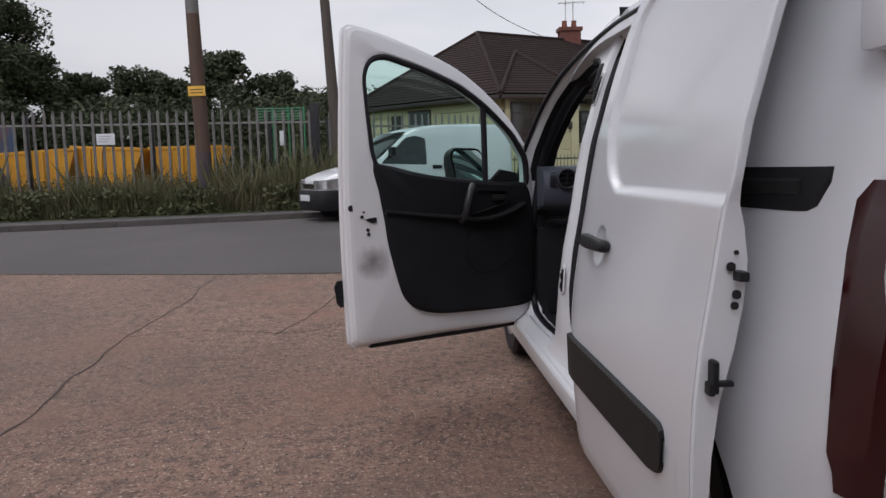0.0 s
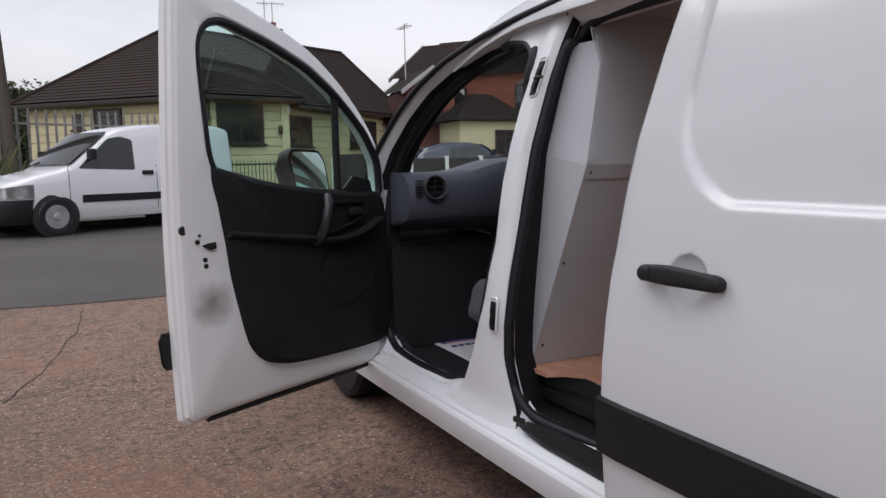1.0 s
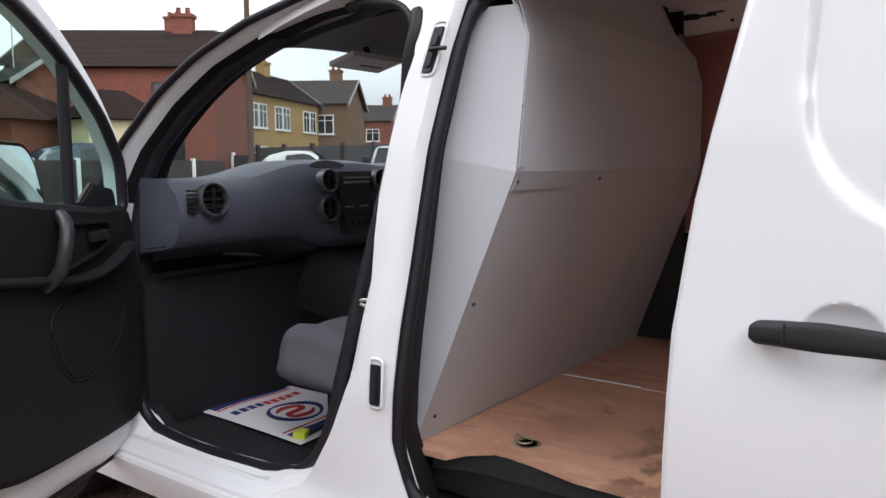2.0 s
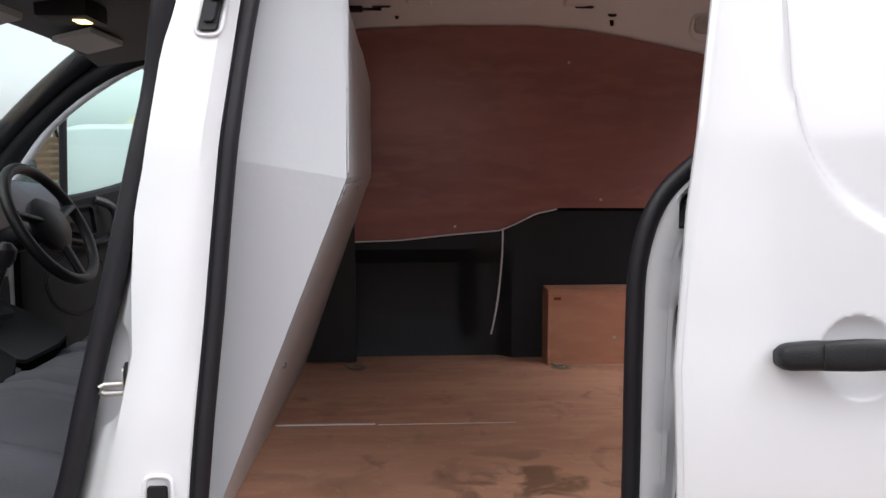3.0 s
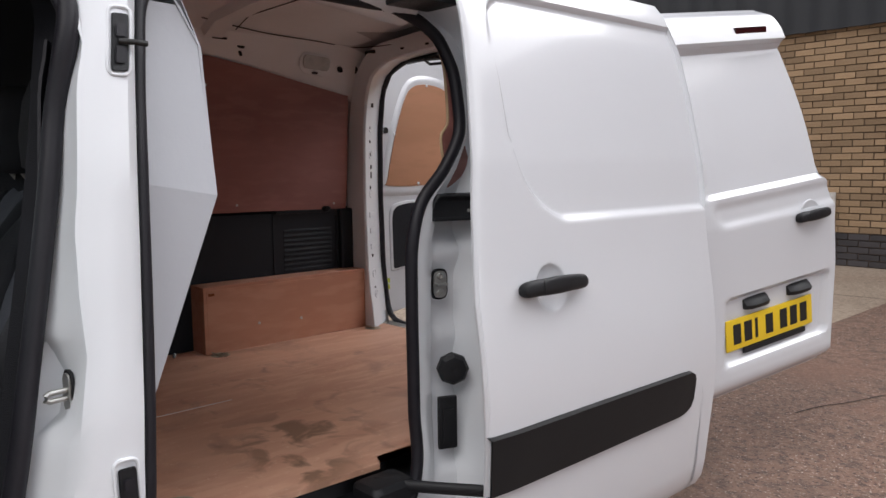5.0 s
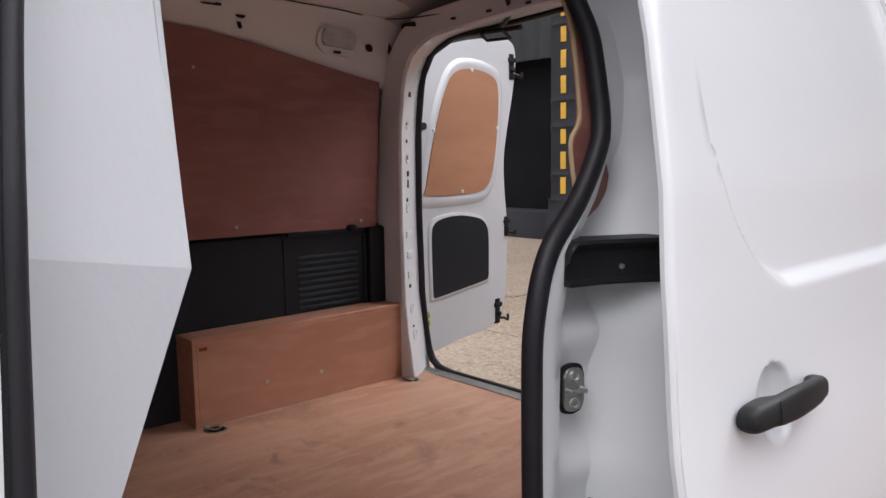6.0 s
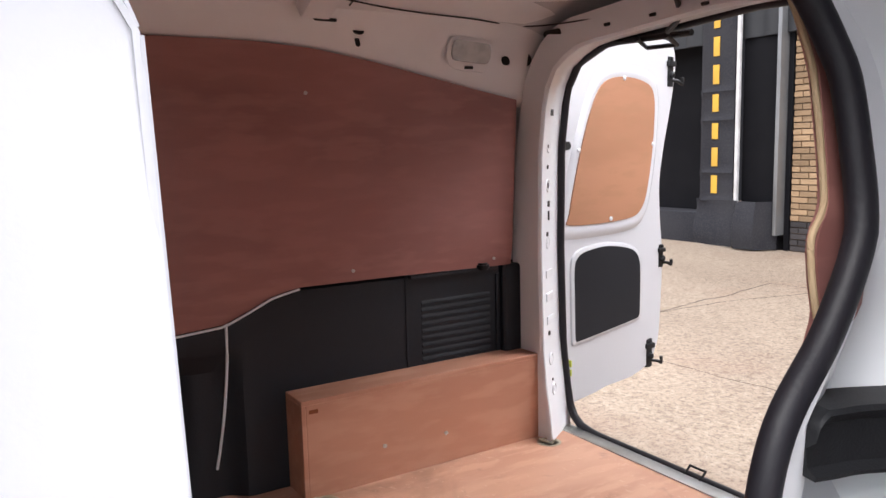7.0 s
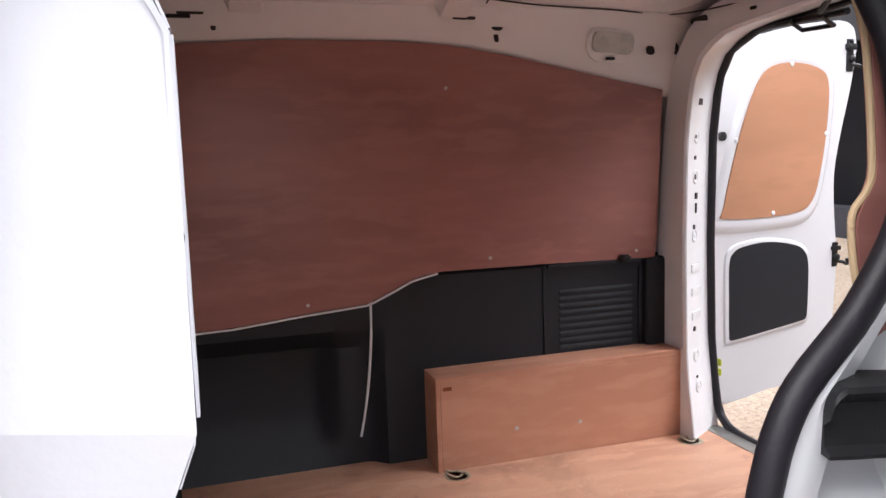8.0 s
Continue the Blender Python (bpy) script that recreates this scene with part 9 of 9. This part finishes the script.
glow.node_tree.nodes["Principled BSDF"].inputs["Emission Strength"].default_value = 1.6
part("lens", bm, glow, cl, "warm lit lamp lens")
bm = bmesh.new()
tube(bm, [(0.625, 0.33, 1.53), (0.625, 0.315, 1.49)], 0.010, 8)
box(bm, (0.565, 0.30, 1.462), (0.685, 0.325, 1.494), 0.012)
part("rear_view_mirror", bm, PLASTIC, van, "black rear-view mirror")


def cushion(bm, rows_):
    vr = grid(bm, [smooth_path(r, 4, True) for r in rows_], closed=True)
    for r in (vr[0], vr[-1]):
        bm.faces.new(r)


def seat(x0, width, name, label):
    """A cab seat facing forward: squab with side bolsters, waisted backrest with leaf-shaped wings, headrest."""
    c = x0 + width / 2
    h = width / 2
    bm = bmesh.new()
    rows_ = []
    for y, t, sx, lo_ in ((0.372, 0.585, 0.58, 0.568), (0.371, 0.610, 0.76, 0.556), (0.360, 0.645, 0.88, 0.543), (0.336, 0.672, 0.945, 0.535), (0.30, 0.690, 0.985, 0.53), (0.22, 0.698, 1.0, 0.53), (0.10, 0.672, 1.0, 0.53), (-0.04, 0.640, 1.0, 0.53), (-0.20, 0.625, 0.97, 0.53)):
        rows_.append([(c - h * sx * 0.95, y - 0.012, lo_), (c - h * sx, y, t - 0.045), (c - h * 0.93 * sx, y, t - 0.004), (c - h * 0.80 * sx, y, t + 0.010), (c - h * 0.68 * sx, y, t + 0.004), (c - h * 0.62 * sx, y, t - 0.010), (c - h * 0.3 * sx, y, t - 0.002), (c, y, t), (c + h * 0.3 * sx, y, t - 0.002), (c + h * 0.62 * sx, y, t - 0.010), (c + h * 0.68 * sx, y, t + 0.004), (c + h * 0.80 * sx, y, t + 0.010), (c + h * 0.93 * sx, y, t - 0.004), (c + h * sx, y, t - 0.045), (c + h * sx * 0.95, y - 0.012, lo_)])
    cushion(bm, rows_)
    s = part(name, bm, FABRIC, van, label, sharp=60)

    def spine(z):
        """Front face of the backrest."""
        return lerp_table([(0.56, -0.115), (0.66, -0.118), (0.76, -0.150), (0.86, -0.168), (0.96, -0.205), (1.06, -0.255), (1.13, -0.295), (1.18, -0.34)], z)

    bm = bmesh.new()
    rows_ = []
    for z, w, th in ((0.57, 0.70, 0.10), (0.62, 0.74, 0.13), (0.70, 0.70, 0.14), (0.78, 0.62, 0.14), (0.86, 0.66, 0.14), (0.94, 0.72, 0.14), (1.02, 0.76, 0.13), (1.08, 0.74, 0.12), (1.13, 0.66, 0.10), (1.16, 0.50, 0.06)):
        y = spine(z)
        rows_.append([(c - h * w, y - th * 0.5, z), (c - h * w * 0.90, y - 0.012, z), (c - h * w * 0.55, y + 0.006, z), (c, y, z), (c + h * w * 0.55, y + 0.006, z), (c + h * w * 0.90, y - 0.012, z), (c + h * w, y - th * 0.5, z), (c + h * w * 0.7, y - th, z), (c, y - th, z), (c - h * w * 0.7, y - th, z)])
    cushion(bm, rows_)
    part("backrest", bm, FABRIC, s, sharp=60)
    for sd in (-1, 1):
        bm = bmesh.new()
        rows_ = []
        for z, out, fwd, wid in ((0.775, 0.70, 0.028, 0.012), (0.80, 0.80, 0.050, 0.040), (0.84, 0.90, 0.066, 0.058), (0.89, 0.96, 0.068, 0.064), (0.95, 0.98, 0.060, 0.064), (1.01, 0.96, 0.048, 0.058), (1.07, 0.90, 0.034, 0.050), (1.115, 0.80, 0.022, 0.036), (1.145, 0.64, 0.008, 0.014)):
            y, x = spine(z), c + sd * h * out
            rows_.append([(x + sd * 0.004, y - 0.05, z), (x + sd * 0.006, y + fwd * 0.35, z), (x - sd * wid * 0.30, y + fwd, z), (x - sd * wid * 0.75, y + fwd * 0.75, z), (x - sd * wid * 1.25, y + 0.002, z), (x - sd * wid * 0.9, y - 0.05, z)])
        cushion(bm, rows_)
        part("bolster", bm, FABRIC_BOLSTER, s, "darker padded side bolster", sharp=60)
    bm = bmesh.new()
    rows_ = []
    for z, w, th in ((1.185, 0.085, 0.05), (1.20, 0.115, 0.085), (1.26, 0.130, 0.10), (1.33, 0.126, 0.095), (1.372, 0.105, 0.075), (1.388, 0.06, 0.03)):
        y = -0.272 - 0.12 * (z - 1.18)
        rows_.append([(c - w, y - 0.02, z), (c - w * 0.8, y + th * 0.42, z), (c, y + th * 0.5, z), (c + w * 0.8, y + th * 0.42, z), (c + w, y - 0.02, z), (c + w * 0.7, y - th * 0.6, z), (c - w * 0.7, y - th * 0.6, z)])
    cushion(bm, rows_)
    part("headrest", bm, FABRIC_BOLSTER, s, sharp=60)
    for dx in (-0.05, 0.05):
        bm = bmesh.new()
        tube(bm, [(c + dx, -0.345, 1.13), (c + dx, -0.295, 1.20)], 0.006, 8)
        part("headrest_post", bm, STEEL, s)
    bm = bmesh.new()
    box(bm, (c - h * 0.75, -0.12, 0.30), (c + h * 0.8, 0.20, 0.54), 0.02)
    part("seat_base", bm, PLASTIC, s)
    return s


FABRIC_BOLSTER = material("charcoal_seat_fabric", (0.036, 0.036, 0.041), 0.95, second=(0.050, 0.050, 0.056), scale=6.0, bump=0.4, bump_scale=500)
bm = bmesh.new()
shell(bm, [[(x, y, z) for x in span(0.21, 1.60, 10)] for y, z in ((-0.214, 0.5), (-0.29, 1.0), (-0.335, 1.30), (-0.355, 1.60), (-0.34, 1.70))], (0, 0.006, 0))
part("cab_back_trim", bm, FABRIC_SIDE, van, "black trim panel behind the seats")
passenger = seat(0.235, 0.42, "passenger_seat", "dark grey fabric passenger seat")
middle = seat(0.665, 0.38, "middle_seat", "dark grey fabric middle seat of the bench")
driver = seat(1.08, 0.50, "driver_seat", "dark grey fabric driver's seat")
for x, y in ((0.655, -0.055), (0.70, -0.02), (1.06, -0.03)):
    bm = bmesh.new()
    box(bm, (-0.012, -0.012, 0.0), (0.012, 0.012, 0.070), 0.005, m=Matrix.Translation((x, y, 0.67)) @ pose(0, 0, 0, -35, 0, 10))
    bk = part("belt_buckle", bm, PLASTIC, van, "black seat belt buckle with a red button")
    bm = bmesh.new()
    box(bm, (-0.010, 0.010, 0.020), (0.010, 0.0145, 0.071), 0.002, m=Matrix.Translation((x, y, 0.67)) @ pose(0, 0, 0, -35, 0, 10))
    part("button", bm, material("red_button", (0.6, 0.05, 0.06), 0.4), bk)
bm = bmesh.new()
rows = [[(x, -0.06 - 0.115 * (z - 0.6), z) for x in (1.50, 1.56, 1.62)] for z in span(0.35, 1.55, 8)]
shell(bm, rows, (0, -0.06, 0))
part("right_pillar_trim", bm, PLASTIC, van)
bm = bmesh.new()
shell(bm, [[(1.53 - 0.12 * max(0, z - 1.0), y, z) for y in (-0.10 - 0.1 * (z - 0.6), -0.22, -0.30, -0.40)] for z in span(0.5, 1.68, 8)], (0.006, 0, 0))
part("right_quarter_trim", bm, PLASTIC, van, "black trim beside the driver's seat")
bm = bmesh.new()
tube(bm, [(1.57, -0.17, 1.35), (1.55, -0.13, 0.9), (1.53, -0.05, 0.55)], 0.02, 6, flat=0.2)
part("seat_belt", bm, FABRIC_SIDE, van)

# front bodywork: wings, bonnet, bumper, underbody
bm = bmesh.new()
rows = []
for y in span(1.0, 2.35, 16):
    f = (y - 1.0) / 1.35
    t = 1.02 - 0.20 * f - 0.12 * f ** 4
    inn = 0.06 + 0.22 * f ** 3
    half = [(inn - 0.06 + 0.03, y, 0.66), (inn - 0.075, y, 0.72), (inn - 0.06, y, 0.85 - 0.06 * f), (inn - 0.01, y, t - 0.06), (inn + 0.10, y, t), (0.5, y, t + 0.03)]
    rows.append(half + [(MID, y, t + 0.045)] + [mirrored(p) for p in reversed(half)])
shell(bm, rows, (0, 0, -0.012))
part("bonnet", bm, WHITE, van, "white bonnet and front wings")
bm = bmesh.new()
rows = [[(MID + (x - MID) * 1.0, y, z) for x, y in ((0.03, 1.86), (0.06, 2.1), (0.25, 2.32), (0.6, 2.42), (1.13, 2.42), (1.48, 2.32), (1.67, 2.1), (1.70, 1.86))] for z in (0.22, 0.4, 0.6, 0.72)]
shell(bm, rows, (0, -0.02, 0))
part("front_bumper", bm, PLASTIC, van, "black front bumper")
bm = bmesh.new()
rows = []
for a in span(0, math.pi, 12):
    rows.append([(0.02, 1.47 - 0.40 * math.cos(a), 0.33 + 0.38 * math.sin(a)), (0.30, 1.47 - 0.40 * math.cos(a), 0.33 + 0.38 * math.sin(a))])
shell(bm, rows, (0, 0, 0.01))
rows = [[(0.02 - 0.035 * math.sin(math.pi * (z - 0.2) / 0.6), 1.0 + 0.05 * k, z) for k in range(3)] for z in span(0.25, 0.72, 6)]
shell(bm, rows, (0.01, 0, 0))
part("wheel_arch", bm, PLASTIC, van)
for y0, y1, t_ in ((-1.9, -0.22, 0.39), (-0.22, 0.95, 0.27), (0.95, 2.3, 0.39)):
    bm = bmesh.new()
    box(bm, (0.18, y0, 0.17), (1.55, y1, t_), 0.02)
    part("underbody", bm, PLASTIC, van)


def road_wheel(c, side, parent, name="wheel"):
    bm = bmesh.new()
    lathe(bm, (c[0] + 0.19 * side, c[1], c[2]), (-side, 0, 0), [(0.20, 0.0), (0.29, 0.0), (0.315, 0.02), (0.32, 0.06), (0.32, 0.13), (0.315, 0.17), (0.29, 0.19), (0.205, 0.185), (0.20, 0.17)], 36)
    t = part("tyre", bm, RUBBER, parent)
    bm = bmesh.new()
    lathe(bm, (c[0] + 0.19 * side, c[1], c[2]), (-side, 0, 0), [(0.203, 0.185), (0.19, 0.175), (0.17, 0.16), (0.10, 0.165), (0.06, 0.185), (0.0, 0.187)], 28)
    part("rim", bm, material("silver_wheel_paint", (0.42, 0.42, 0.43), 0.4, 0.6, second=(0.3, 0.3, 0.3), scale=20), t, "silver wheel rim")


for y in (1.30, -1.43):
    road_wheel((0.02, y, 0.32), 1, van)
    road_wheel((1.71, y, 0.32), -1, van)

# paper mat on the passenger floor
mat_t = thing("paper_mat", "white paper floor mat with a red and blue printed emblem", "floor mat")
PAPER = material("white_paper", (0.74, 0.74, 0.75), 0.7, second=(0.66, 0.66, 0.68), scale=5)
P_BLUE = material("blue_print", (0.02, 0.03, 0.16), 0.6)
P_RED = material("red_print", (0.50, 0.03, 0.035), 0.6)
c0, c1, c2, c3 = Vector((0.30, 0.84)), Vector((0.69, 0.86)), Vector((0.655, 0.34)), Vector((0.27, 0.29))


def on_mat(u, v, h=0.0):
    """u across from the outer side, v from the front edge back."""
    p = c0.lerp(c1, u).lerp(c3.lerp(c2, u), v)
    return (p.x, p.y, 0.336 + 0.006 * math.sin(5 * u + 2 * v) + 0.010 * v * u + h)


bm = bmesh.new()
shell(bm, [[on_mat(u, v) for u in span(0, 1, 10)] for v in span(0, 1, 12)], (0, 0, 0.0015))
part("sheet", bm, PAPER, mat_t)


def print_band(name, u0, u1, v0, v1, m):
    bm = bmesh.new()
    shell(bm, [[on_mat(u, v, 0.0022) for u in span(u0, u1, 8)] for v in span(v0, v1, 4)], (0, 0, 0.0008))
    part(name, bm, m, mat_t)


print_band("blue_band", 0.06, 0.94, 0.07, 0.17, P_BLUE)
print_band("red_line", 0.06, 0.94, 0.185, 0.20, P_RED)
print_band("blue_band", 0.06, 0.94, 0.84, 0.94, P_BLUE)
print_band("red_line", 0.06, 0.94, 0.80, 0.815, P_RED)
for k in range(9):
    print_band("plain_bar", 0.10 + 0.092 * k, 0.165 + 0.092 * k, 0.28, 0.345, P_BLUE if k < 4 else P_RED)
bm = bmesh.new()
rows = []
for a in span(0, 360, 40):
    w = 0.030 + 0.045 * abs(math.cos(radians(a + 30))) ** 1.5
    rows.append([on_mat(0.52 + r * math.cos(radians(a)) * 0.98, 0.58 + r * math.sin(radians(a)) * 0.62, 0.0022) for r in (0.285 - w, 0.285 - w / 2, 0.285)])
shell(bm, rows, (0, 0, 0.0008))
part("blue_ring", bm, P_BLUE, mat_t)
bm = bmesh.new()
curl = smooth_path([(0.17, 0.07, 0), (0.06, 0.13, 0), (-0.10, 0.10, 0), (-0.10, 0.02, 0), (0.0, 0.0, 0), (0.10, -0.02, 0), (0.10, -0.10, 0), (-0.06, -0.13, 0), (-0.17, -0.07, 0)], 6)
rows = []
for k, p in enumerate(curl):
    d = (curl[min(k + 1, len(curl) - 1)] - curl[max(k - 1, 0)]).normalized()
    w = 0.034 * min(1.0, 0.25 + 5 * min(k, len(curl) - 1 - k) / len(curl))
    rows.append([on_mat(0.52 + p.x - d.y * o, 0.58 + (p.y + d.x * o) * 0.72, 0.0024) for o in (-w, 0, w)])
shell(bm, rows, (0, 0, 0.0008))
part("red_swirl", bm, P_RED, mat_t)
bm = bmesh.new()
tube(bm, smooth_path([(0.33, 0.33, 0.345), (0.40, 0.30, 0.37), (0.47, 0.27, 0.43), (0.50, 0.22, 0.50)], 5), 0.012, 6, flat=0.3)
strap = tagged(part("seat_strap", bm, FABRIC_SIDE), "black webbing strap with a yellow end lying on the mat", "strap")
bm = bmesh.new()
box(bm, (-0.022, -0.02, -0.010), (0.022, 0.02, 0.012), 0.008, m=Matrix.Translation((0.315, 0.335, 0.352)) @ pose(0, 0, 0, 0, 0, 25))
part("strap_end", bm, material("lime_plastic", (0.55, 0.65, 0.05), 0.4), strap)
